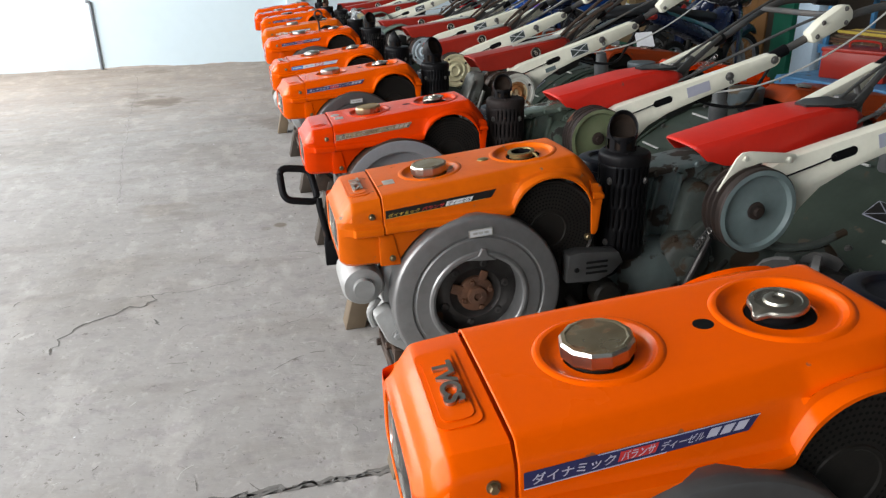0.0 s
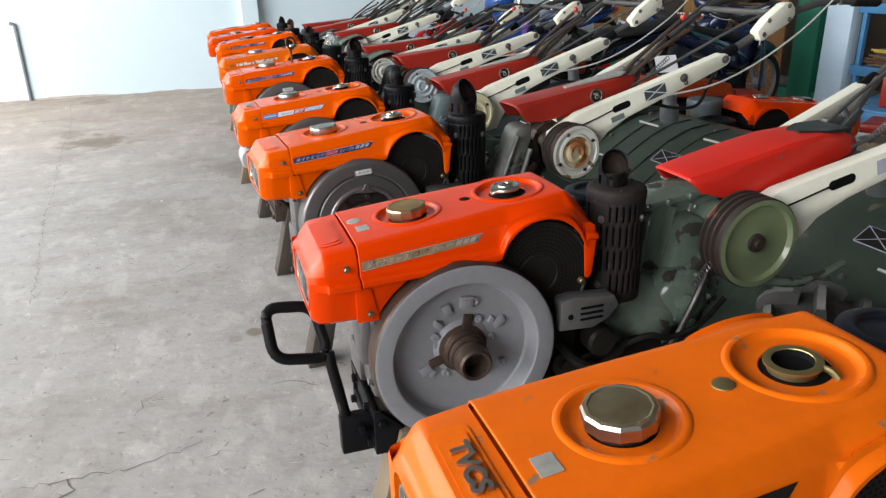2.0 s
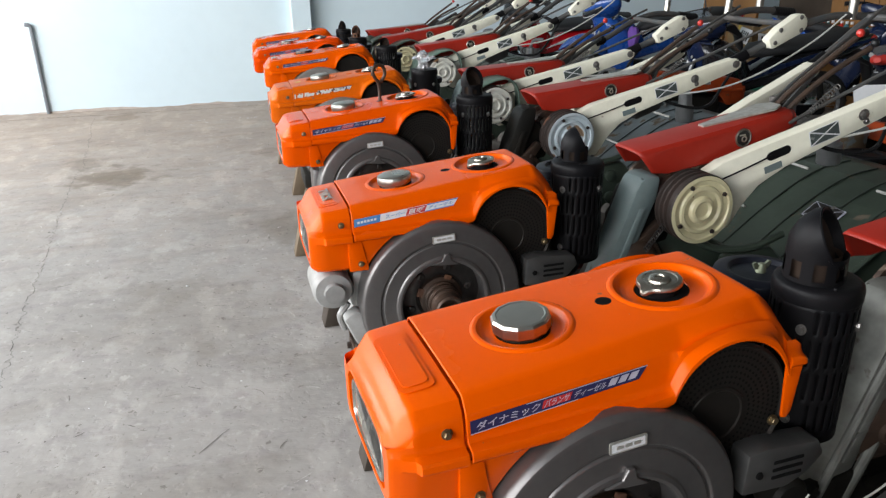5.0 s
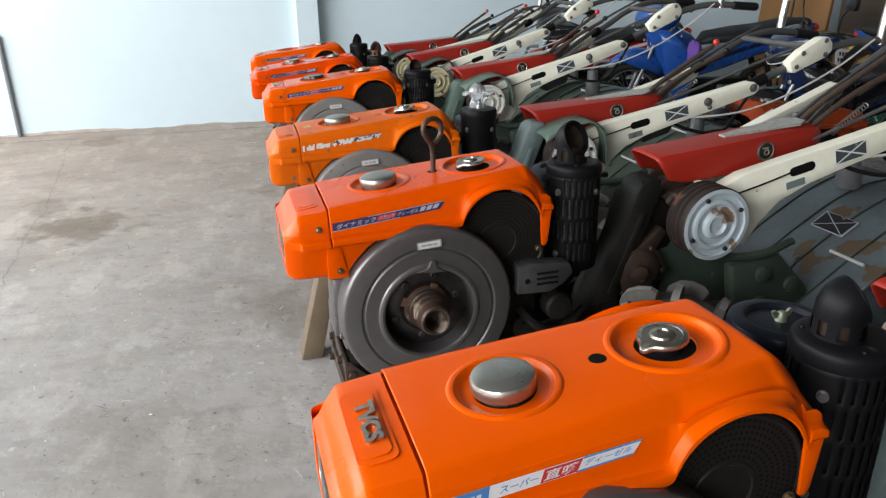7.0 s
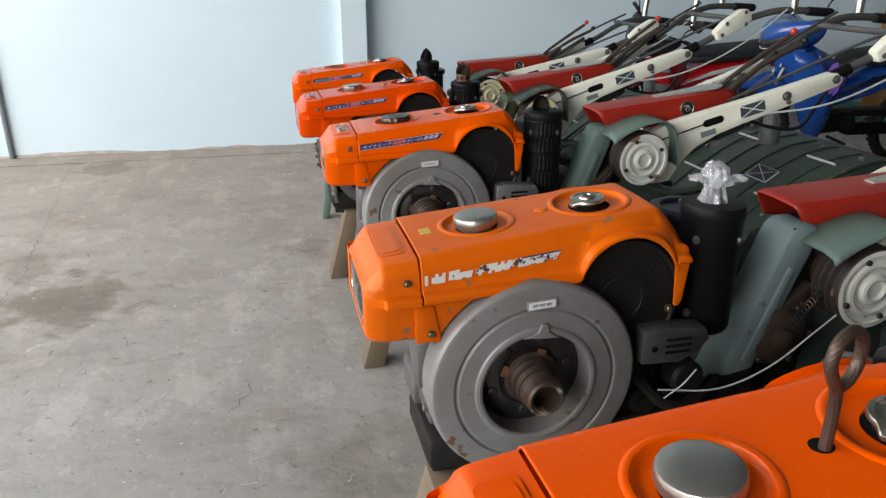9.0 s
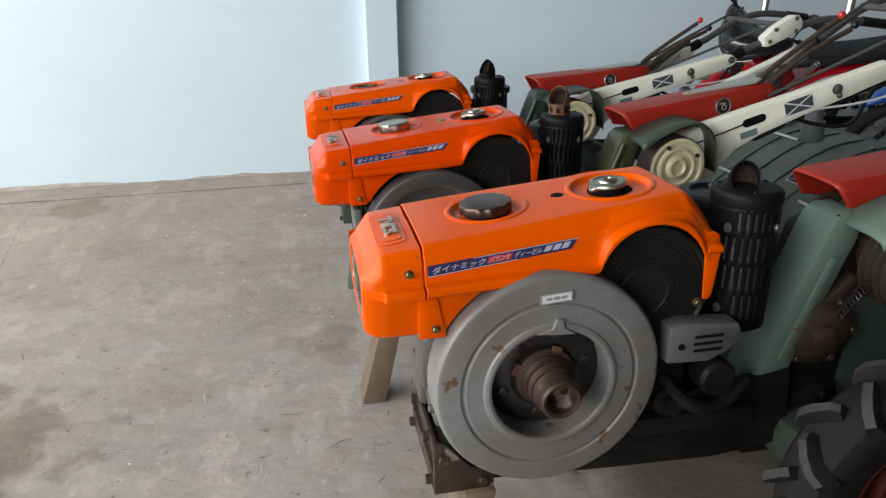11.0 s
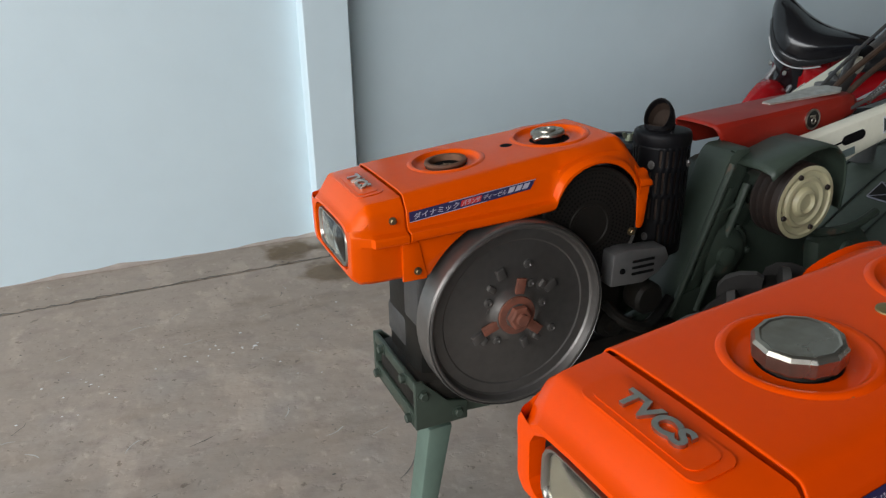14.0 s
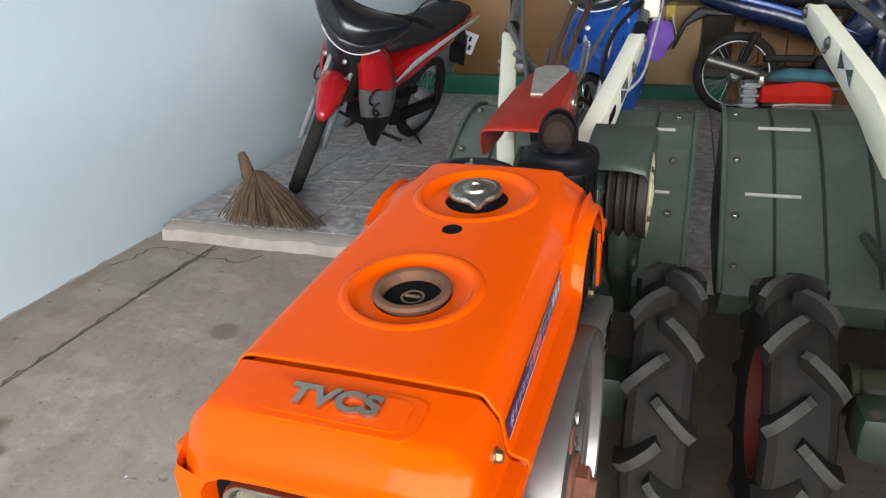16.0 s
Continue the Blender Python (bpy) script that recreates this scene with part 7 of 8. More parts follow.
tiller(pose(-0.019, 6.440, 0.012, 0, 0, 0.6), "deep orange power tiller with bare flywheel and rusty outlet", ORANGE_BURNT, "navy", "facet", (CAP_STEEL, CAP_STEEL), plug=BRASS, fly="open", crank=False, pulley=("small", CREAM_PULLEY), case=OLIVE, cover_mat=COVER_PALE, outlet=RUSTY, mouth=40, pitch=4, dz=0.01, wheel=0.72, extras=("front_plate",), bore=0.035)
tiller(pose(-0.004, 7.196, 0.012, 0, 0, -1.4), "glossy orange power tiller with open fuel filler and red-rusted hub", ORANGE_J, "navy", "open", (RUSTY, TAN_DUST), fly="open", crank=False, pulley=("small", CREAM_PULLEY), case=GREEN, core=OILY_RUST, mouth=18, drop=0.020, cover_mat=COVER_PALE, pitch=0, dz=-0.005, stand=("steel", SAGE), extras=("red_hub",), aside=(0.045, 2.5, 0.0), narrow=0.055, slim=0.75, bore=0.038, pull=(0.004, -0.010))

# ---------------------------------------------------------------- second row: engines waiting behind the handles


def loose_engine(m, label, paint, sticker):
    t = thing("diesel_engine", label, "engine", "engines behind the tillers", m)
    hood = thicken(part("hood", build_hood, paint, t, key="hood", smooth=38), 0.0025)
    part("filler_dish", build_cap_ring(0.0), (paint, DARK), hood, key="dish1")
    part("filler_dish", build_cap_ring(0.215), (paint, DARK), hood, key="dish2")
    part("fuel_cap", build_fuel_cap("wavy"), BROWN_CAP, hood, key="fuelwavy")
    part("radiator_cap", build_radiator_cap("cap"), (CHROME, BLACK), hood, key="radcap")
    part("sticker", build_sticker(sticker), STICKERS[sticker], hood, key="sticker" + sticker, smooth=0)
    tagged(part("lettering", build_lettering(sticker), STICKERS[sticker], hood, key="letters" + sticker, smooth=0), kind="stuff")
    part("headlight_cowl", build_cowl, paint, t, key="cowl", smooth=38)
    part("side_panel", build_side_panel(-1), paint, t, key="panel_near")
    part("engine_block", build_engine, GRIME, t, key="engine")
    for nm, fn in ENGINE_PARTS:
        part(nm, fn, GRIME, t, key=nm)
    part("fan_screen", build_screen, (MESH_DARK, DARK), t, key="screen", smooth=0)
    part("flywheel_cover", build_fly_cover, GREY, t, key="fly_cover")
    part("silencer", build_muffler_plain, COVER_WORN, t, key="muf_plain_g")
    part("air_cleaner", build_air_cleaner, BLACK, t, key="air")
    part("strap", build_strap, paint, t, key="strap")
    part("side_panel", build_side_panel(1), paint, t, key="panel_far")

    def sled(bm):
        for y in (-0.11, 0.11):
            box(bm, (0.14, y, 0.2275), (0.62, 0.05, 0.095), 0.004)
    part("timber_sled", sled, WOOD_DARK, t, "two dirty timber bearers", key="sled")
    return t


DUSTY_ORANGE = surf("dusty_red_orange_paint", (0.34, 0.045, 0.006), (0.22, 0.032, 0.008), rough=0.5, a1=0.8, a2=0.2, bump=0.06, spec=0.2, chip=(0.12, 0.06, 0.03), chip_at=0.66, chip_scale=26)
for y, paint, st in ((1.95, DUSTY_ORANGE, "navy"), (2.83, ORANGE_RED, "navy"), (3.62, DUSTY_ORANGE, "torn"), (5.22, DUSTY_ORANGE, "navy")):
    loose_engine(pose(2.13, y, -0.130, 0, 0, 177), "orange-hooded diesel engine on timber bearers on the tiled step", paint, st)

# ---------------------------------------------------------------- raised step with mosaic tiles
tile_face = surf("mosaic_print_tile", (0.50, 0.465, 0.45), (0.25, 0.215, 0.205), s1=22, a1=1.0, s2=70, a2=0.35, rough=0.35, bump=0.12, bs=60, chip=(0.58, 0.54, 0.52), chip_at=0.60, chip_scale=17, chip_rough=0.4)
grout = surf("grey_grout", (0.22, 0.20, 0.18), s1=5, rough=0.85, bump=0.2, shift=False)
STEP_X, STEP_H = 1.62, 0.050
step = solid("step", lambda bm: box(bm, (STEP_X + 2.3, 4.9, 0.018), (4.6, 8.0, 0.036), 0.006), grout, "low raised step faced with pale cement", "step", kind="structure", smooth=0)
kerb_cement = surf("pale_cement", (0.50, 0.43, 0.38), (0.34, 0.29, 0.25), s1=9, a1=0.8, s2=30, a2=0.25, rough=0.8, bump=0.3, bs=60, shift=False)


def build_kerb(bm):
    rng = random.Random(3)
    ys = [0.9 + 0.04 * k for k in range(200)]
    rings = []
    for y in ys:
        a, b = 0.010 * rng.uniform(-1, 1), 0.006 * rng.uniform(-1, 1)
        rings.append([(STEP_X - 0.055 + a, y, 0.0), (STEP_X - 0.045 + a, y, 0.040 + b), (STEP_X - 0.02, y, 0.050 + b * 0.5), (STEP_X + 0.03, y, 0.0515), (STEP_X + 0.03, y, 0.0)])
    loft(bm, rings)


solid("kerb", build_kerb, kerb_cement, "rough pale cement kerb of the tiled step", "kerb", kind="structure")

TILE = 0.30
tile_bm = bmesh.new()
box(tile_bm, (0, 0, 0.043), (TILE - 0.004, TILE - 0.004, 0.014), 0.002, seg=1)
tile_me = finish(tile_bm, tile_face, 0)
tile_me.name = "tile"
far_tiles = bmesh.new()
for i in range(14):
    for j in range(26):
        x, y = STEP_X + 0.04 + TILE * (i + 0.5), 8.89 - TILE * (j + 0.5)
        if i < 8 and j < 12:
            ob = new("tile", tile_me)
            ob.matrix_world = pose(x, y, 0.0005 * ((i * 7 + j * 5) % 4), 0, 0, 90 * ((i + j) % 4))
            ob.parent = step
        else:
            box(far_tiles, (x, y, 0.043), (TILE - 0.004, TILE - 0.004, 0.014))
rest = new("tile_field", finish(far_tiles, tile_face, 0))
rest.parent = step
tagged(rest, kind="stuff")

# ---------------------------------------------------------------- wall and floor details
pipe_grey = surf("grey_conduit", (0.20, 0.22, 0.24), rough=0.5, bump=0.05)


def build_conduit(bm):
    tube(bm, [(-2.030, 8.852, 0.0), (-2.030, 8.852, 0.74)], 0.016, 10, 1)
    tube(bm, [(-2.030, 8.852, 0.73), (-2.030, 8.847, 0.755), (-2.045, 8.842, 0.765), (-2.07, 8.842, 0.77)], 0.017, 10)


solid("wall_conduit", build_conduit, pipe_grey, "grey conduit stub standing against the pale wall", "pipe")


def wall_edge(x0, x1, y, seed):
    def go(bm):
        rng = random.Random(seed)
        n = int((x1 - x0) / 0.04)
        rings = []
        h = 0.012
        for k in range(n + 1):
            h = min(max(h + rng.uniform(-0.006, 0.006), 0.003), 0.026)
            d = 0.004 + 0.35 * h
            x = x0 + (x1 - x0) * k / n
            rings.append([(x, y, 0.0), (x, y - d, 0.001), (x, y - d * 0.7, h * 0.7), (x, y, h)])
        loft(bm, rings)
    return go


for k, (a, b, y) in enumerate(((-4.5, 0.186, 8.87), (0.366, 1.56, 8.93))):
    solid("wall_base_%d" % (k + 1), wall_edge(a, b, y, 7 + k), kerb_cement, "crumbling cement edge where wall meets floor", "skirting", kind="structure")

crack_dark = surf("crack_shadow", (0.10, 0.095, 0.085), (0.16, 0.15, 0.13), s1=40, rough=0.95, bump=0.3, shift=False)
CRACKS = (((-1.03, 1.64), (-1.02, 1.74), (-0.985, 1.81), (-0.93, 1.845), (-0.876, 1.884), (-0.826, 1.923), (-0.773, 1.923), (-0.75, 1.972), (-0.765, 2.013)), ((-0.73, 1.801), (-0.722, 1.775), (-0.711, 1.749)),
          ((-1.30, 5.55), (-1.33, 5.9), (-1.37, 6.3), (-1.375, 6.65), (-1.43, 7.1), (-1.50, 7.7), (-1.56, 8.1), (-1.60, 8.5)), ((-1.05, 3.2), (-1.12, 3.8), (-1.2, 4.5), (-1.30, 5.55)),
          ((-0.62, 2.25), (-0.60, 2.32), (-0.56, 2.36)), ((-0.52, 5.42), (-0.47, 5.50), (-0.47, 5.58)),
          ((-0.881, 2.016), (-0.57, 2.009), (-0.427, 2.078)), ((-0.321, 1.622), (-0.161, 1.696)), ((-0.436, 1.973), (-0.414, 1.997), (-0.374, 1.994)), ((-0.993, 7.671), (-0.952, 7.679)), ((-0.878, 7.842), (-0.847, 7.896)), ((-0.191, 6.959), (-0.201, 6.87)),
          ((1.30, 8.90), (1.37, 8.86), (1.478, 8.842), (1.50, 8.76), (1.45, 8.60), (1.442, 8.421), (1.52, 8.38)), ((1.20, 8.64), (1.45, 8.60), (1.56, 8.585)))


def build_crack(pts, wide):
    def go(bm):
        rng = random.Random(len(pts))
        path = []
        for (x0, y0), (x1, y1) in zip(pts, pts[1:]):
            n = max(2, int(math.hypot(x1 - x0, y1 - y0) / 0.02))
            path += [(x0 + (x1 - x0) * k / n + rng.uniform(-0.011, 0.011), y0 + (y1 - y0) * k / n + rng.uniform(-0.011, 0.011)) for k in range(n)]
        path.append(pts[-1])
        side = []
        for i, (x, y) in enumerate(path):
            ax, ay = path[max(i - 1, 0)]
            bx, by = path[min(i + 1, len(path) - 1)]
            d = math.hypot(bx - ax, by - ay) or 1
            w = wide * rng.uniform(0.25, 1.0) * (0.3 if i in (0, len(path) - 1) else 1)
            side.append((bm.verts.new((x - (by - ay) / d * w, y + (bx - ax) / d * w, 0.0012)), bm.verts.new((x + (by - ay) / d * w, y - (bx - ax) / d * w, 0.0012))))
        for (a, b), (c, d) in zip(side, side[1:]):
            bm.faces.new((a, c, d, b))
    return go


CRACKS += (tuple((-4.4 + 0.2 * k, 8.617 + 0.002 * (k % 2)) for k in range(31)), tuple((-2.6 + 0.3 * k, 0.794) for k in range(10)), tuple((-2.6 + 0.3 * k, 0.797 + 0.006 * (k % 2)) for k in range(10)))
joint_grey = surf("joint_crumble", (0.19, 0.18, 0.165), (0.10, 0.095, 0.085), s1=30, a1=0.9, rough=0.95, bump=0.4, shift=False)
floor_ob = bpy.data.objects["floor"]
for k, pts in enumerate(CRACKS):
    part("crack", build_crack(pts, 0.0050 if k in (0, 1, 12, 13) else 0.005 if k == len(CRACKS) - 3 else 0.008 if k >= len(CRACKS) - 2 else 0.0014), crack_dark if k < len(CRACKS) - 2 else joint_grey, floor_ob, smooth=0)


def build_specks(bm):
    rng = random.Random(11)
    for k in range(260):
        near = k % 7
        if near == 0:
            x, y = -0.45 + rng.gauss(0, 0.30), 8.03 + rng.gauss(0, 0.07)
        else:
            x, y = rng.uniform(-2.4, 0.0), rng.uniform(0.6, 8.7)
        s = rng.uniform(0.0015, 0.0042) * (1.5 if rng.random() < 0.08 else 1)
        a = rng.uniform(0, 6.28)
        n = 5
        ring = [bm.verts.new((x + s * rng.uniform(0.6, 1.6) * math.cos(a + 6.283 * j / n), y + s * rng.uniform(0.5, 1.1) * math.sin(a + 6.283 * j / n), 0.0)) for j in range(n)]
        top = bm.verts.new((x, y, s * 0.6))
        mi = 0 if near == 0 or rng.random() < 0.25 else 1
        for j in range(n):
            bm.faces.new((ring[j], ring[(j + 1) % n], top)).material_index = mi


def build_scratches(bm):
    """Short curved scratches, flat pits and scuffs left by dragging the machines."""
    rng = random.Random(37)
    for k in range(420):
        x, y = rng.uniform(-2.5, 0.0), rng.uniform(0.2, 8.8)
        a, bend = rng.choice((0.5, 0.6, 2.2, 2.9, 1.4)) + rng.gauss(0, 0.35), rng.uniform(-1.2, 1.2)
        n, step, w = 5, rng.uniform(0.004, 0.013) * (2.2 if rng.random() < 0.07 else 1), rng.uniform(0.0007, 0.0017)
        pale = rng.random() < 0.45
        side = []
        for i in range(n + 1):
            q = w * (0.35 if i in (0, n) else rng.uniform(0.6, 1.3))
            side.append((bm.verts.new((x - q * math.sin(a), y + q * math.cos(a), 0.0011)), bm.verts.new((x + q * math.sin(a), y - q * math.cos(a), 0.0011))))
            x, y, a = x + step * math.cos(a), y + step * math.sin(a), a + bend / n + rng.gauss(0, 0.12)
        for (p, q), (r, t) in zip(side, side[1:]):
            bm.faces.new((p, r, t, q)).material_index = 1 if pale else 0
    for k in range(520):
        x, y, s = rng.uniform(-2.5, 0.1), rng.uniform(0.2, 8.8), rng.uniform(0.0018, 0.0052)
        a, e = rng.uniform(0, 6.28), rng.uniform(0.35, 0.9)
        ring = []
        for j in range(7):
            q = s * rng.uniform(0.6, 1.35)
            u, v = q * math.cos(6.283 * j / 7), e * q * math.sin(6.283 * j / 7)
            ring.append(bm.verts.new((x + u * math.cos(a) - v * math.sin(a), y + u * math.sin(a) + v * math.cos(a), 0.0010)))
        bm.faces.new(ring).material_index = 1 if rng.random() < 0.2 else 0


scuff_pale = surf("pale_concrete_scuff", (0.50, 0.48, 0.45), (0.42, 0.40, 0.37), s1=30, rough=0.9, bump=0.1, shift=False)
pit_dark = surf("dusty_pit", (0.17, 0.155, 0.14), (0.11, 0.10, 0.09), s1=40, rough=0.95, bump=0.2, shift=False)
tagged(part("scratches", build_scratches, (pit_dark, scuff_pale), floor_ob, smooth=0), kind="stuff")
solid("floor_specks", build_specks, (STICK_WHITE, crack_dark), "scattered white paint flakes and dark grit on the floor", "debris", kind="stuff", smooth=0)

# ---------------------------------------------------------------- broom
straw = surf("dry_straw", (0.14, 0.088, 0.050), (0.075, 0.048, 0.028), s1=30, a1=0.8, rough=0.85, bump=0.2)
broom = thing("broom", "short straw hand broom standing on the kerb against the wall", "broom", m=pose(1.66, 8.42, 0.050) @ Matrix.Diagonal((1.25, 1.4, 1.1, 1)))


def build_bristles(bm):
    rng = random.Random(21)
    for k in range(420):
        a, q = rng.uniform(0, 6.28), math.sqrt(rng.random())
        top = Vector((0.045 + 0.018 * q * math.cos(a), 0.05 + 0.018 * q * math.sin(a), 0.17 + rng.uniform(-0.02, 0.02)))
        end = Vector((0.03 + 0.055 * q * math.cos(a), 0.02 + 0.17 * q * math.sin(a), 0.002 + 0.02 * rng.random()))
        mid = top.lerp(end, 0.5) + Vector((rng.uniform(-0.006, 0.006), rng.uniform(-0.006, 0.006), 0.012))
        tube(bm, [top, mid, end], 0.0014, 3, 2)


def build_broom_grip(bm):
    lathe(bm, [(0.0, 0.255), (0.010, 0.252), (0.015, 0.23), (0.017, 0.20), (0.022, 0.165), (0.019, 0.155), (0, 0.155)], Matrix.Translation((0.045, 0.05, 0)) @ pose(0, 0, 0, -14, 8, 0) @ Matrix.Translation((0, 0, 0.0)), 14)


tagged(part("bristles", build_bristles, straw, broom), kind="stuff")
part("grip", build_broom_grip, straw, broom, "bound straw grip")

# ---------------------------------------------------------------- motorbikes
BIKE_RED = surf("red_bike_plastic", (0.46, 0.009, 0.013), rough=0.22, a2=0.03, bump=0.0, coat=0.4)
BIKE_BLUE = surf("blue_bike_plastic", (0.012, 0.078, 0.34), rough=0.25, a2=0.03, bump=0.0, coat=0.4)
BIKE_NAVY = surf("navy_bike_plastic", (0.008, 0.017, 0.055), rough=0.25, a2=0.03, bump=0.0, coat=0.4)
BIKE_BLACK = surf("gloss_black_plastic", (0.012, 0.012, 0.014), rough=0.2, a2=0.03, bump=0.0, coat=0.4)
BIKE_TEAL = surf("teal_bike_plastic", (0.02, 0.16, 0.19), rough=0.3, a2=0.03, bump=0.0, coat=0.3)
SEAT = surf("black_seat_vinyl", (0.016, 0.016, 0.017), rough=0.6, a2=0.1, bump=0.15, bs=200)
SPOKE = surf("spoke_steel", (0.45, 0.45, 0.45), rough=0.3, metal=0.9, bump=0.0)
DIM_LENS = surf("smoked_lamp_lens", (0.035, 0.036, 0.038), rough=0.12, metal=0.3, bump=0.0)


def build_bike_tyre(bm):
    R, r = 0.245, 0.033
    rings = 14
    lathe(bm, [(R + r * math.cos(2 * math.pi * k / rings), r * 1.05 * math.sin(2 * math.pi * k / rings)) for k in range(rings)], axis_m((0, 0, 0), (0, 1, 0)), 40, close=True)
    for k in range(44):
        a = 2 * math.pi * k / 44
        for s in (-1, 1):
            box(bm, (R + r * 0.93, s * 0.013, 0), (0.006, 0.014, 0.010), 0, Matrix.Rotation(-a, 4, "Y") @ pose(0, 0, 0, 20 * s, 0, 0))


def build_bike_rim(bm):
    lathe(bm, [(0.222, -0.016), (0.226, -0.020), (0.214, -0.020), (0.208, -0.008), (0.208, 0.008), (0.214, 0.020), (0.226, 0.020), (0.222, 0.016)], axis_m((0, 0, 0), (0, 1, 0)), 36)
    lathe(bm, [(0, -0.05), (0.035, -0.048), (0.055, -0.030), (0.055, 0.030), (0.035, 0.048), (0, 0.05)], axis_m((0, 0, 0), (0, 1, 0)), 22)


def build_spokes(bm):
    for k in range(28):
        a = 2 * math.pi * k / 28
        s = 1 if k % 2 else -1
        b = a + s * 0.25
        tube(bm, [(0.05 * math.cos(a), 0.03 * s, 0.05 * math.sin(a)), (0.21 * math.cos(b), 0.0, 0.21 * math.sin(b))], 0.0014, 4, 1)


def shell(bm, rows, y0=0.0):
    """A body panel lofted through (x, z, half width, half height) stations along the bike, rounded in section."""
    rings = []
    for x, z, w, h in rows:
        rings.append([(x, y0 + w * math.copysign(abs(math.cos(a)) ** 0.75, math.cos(a)), z + h * math.copysign(abs(math.sin(a)) ** 0.75, math.sin(a))) for a in (2 * math.pi * k / 20 for k in range(20))])
    loft(bm, rings)


def motorbike(m, label, main, second, cowl_col, extras=(), steer=-14.0):
    """Local frame: front axle over the origin's x = 0, wheels on z = 0, body towards +x."""
    b = thing("motorbike", label, "motorbike", "parked motorbikes", m)
    axis = Vector((0.155, 0, 0.46)).normalized()
    swing = Matrix.Translation((0.03, 0, 0.278)) @ Matrix.Rotation(radians(steer), 4, axis) @ Matrix.Translation((-0.03, 0, -0.278))
    for x in (0.0, 1.22):
        ty = part("tyre", build_bike_tyre, RUBBER, b, "black road tyre", key="bike_tyre")
        ty.matrix_local = (swing if x == 0 else Matrix()) @ pose(x, 0, 0.278)
        part("rim", build_bike_rim, ALU, ty, key="bike_rim")
        part("spokes", build_spokes, SPOKE, ty, key="bike_spokes")
    st = swing @ pose(0.0, 0, 0.278)

    def fork(bm):
        for y in (-0.062, 0.062):
            tube(bm, [(0.0, y, 0.0), (0.06, y, 0.18)], 0.017, 10, 1)
            tube(bm, [(0.05, y, 0.15), (0.155, y, 0.46)], 0.013, 10, 1)
        tube(bm, [(0.0, -0.075, 0.0), (0.0, 0.075, 0.0)], 0.008, 8, 1)
    part("fork", fork, ALU, b, "silver telescopic fork", key="bike_fork").matrix_local = st

    def fender(bm):
        # long beak over the wheel with skirts that hide the fork
        rings = []
        for a, r, w, d in ((40, 0.330, 0.050, 0.05), (52, 0.350, 0.066, 0.09), (66, 0.380, 0.076, 0.13), (80, 0.392, 0.078, 0.15), (92, 0.386, 0.074, 0.13), (104, 0.372, 0.064, 0.085), (116, 0.354, 0.050, 0.045), (126, 0.340, 0.034, 0.022), (133, 0.328, 0.012, 0.008)):
            ca, sa = math.cos(radians(a)), math.sin(radians(a))
            rings.append([((r - k) * ca + 0.01, y * w, (r - k) * sa) for y, k in ((-1.04, d), (-1.0, 0.5 * d), (-0.86, 0.14 * d), (-0.45, 0.02 * d), (0.0, -0.006), (0.45, 0.02 * d), (0.86, 0.14 * d), (1.0, 0.5 * d), (1.04, d))])
        loft(bm, rings, closed=False)
    thicken(part("front_fender", fender, main, b, key="bike_fender", smooth=50), 0.003).matrix_local = st

    def wings(bm, rows, grow=0.0, push=0.0):
        """A cowl lofted across the bike through (y, front, back, low, high) stations."""
        rings = []
        for y, x0, x1, z0, z1 in rows:
            cx, cz, hx, hz = (x0 + x1) / 2 - push, (z0 + z1) / 2, (x1 - x0) / 2 + grow, (z1 - z0) / 2 + grow
            rings.append([(cx + hx * math.copysign(abs(math.cos(a)) ** 0.7, math.cos(a)), y, cz + hz * math.copysign(abs(math.sin(a)) ** 0.8, math.sin(a))) for a in (2 * math.pi * k / 18 for k in range(18))])
        loft(bm, rings)
    half = ((0.0, -0.015, 0.30, 0.800, 0.985), (0.05, -0.010, 0.30, 0.806, 0.988), (0.10, 0.015, 0.30, 0.822, 0.994), (0.15, 0.055, 0.30, 0.850, 1.002), (0.20, 0.115, 0.29, 0.888, 1.008), (0.235, 0.165, 0.28, 0.925, 1.008), (0.255, 0.205, 0.26, 0.958, 1.000))
    both = [(-y, *q) for y, *q in reversed(half[1:])] + list(half)
    cw = part("front_cowl", lambda bm: wings(bm, both), cowl_col, b, "winged handlebar cowl", key="bike_cowl", smooth=45)
    cw.matrix_local = swing
    part("headlamp", lambda bm: wings(bm, [(y, x0 - 0.004, x0 + 0.06, z0 + 0.012, z0 + 0.070 - 0.08 * abs(y)) for y, x0, x1, z0, z1 in both[2:-2]]), DIM_LENS, cw, "smoked headlamp glass", key="bike_lamp", smooth=45)
    for col, dz, nm in ((STICK_WHITE, 0.006, "white"), (RED_PLASTIC, 0.020, "red")):
        part("trim_line", lambda bm: tube(bm, [(x0 + 0.012, y, z0 + dz) for y, x0, x1, z0, z1 in both[3:-3]], 0.0034, 6, 3), col, cw, nm + " trim line", key="bike_trim" + nm)

    def leg(s):
        # curved leg guard: painted top, printed middle, dark lower wing
        rows = ((0.82, 0.13, 0.25, 0.085, 0.135), (0.74, 0.15, 0.33, 0.10, 0.180), (0.66, 0.165, 0.385, 0.11, 0.205), (0.58, 0.185, 0.41, 0.118, 0.215), (0.50, 0.21, 0.425, 0.124, 0.215), (0.42, 0.245, 0.43, 0.130, 0.210), (0.35, 0.285, 0.425, 0.138, 0.200), (0.28, 0.330, 0.41, 0.148, 0.185), (0.23, 0.370, 0.395, 0.158, 0.172))

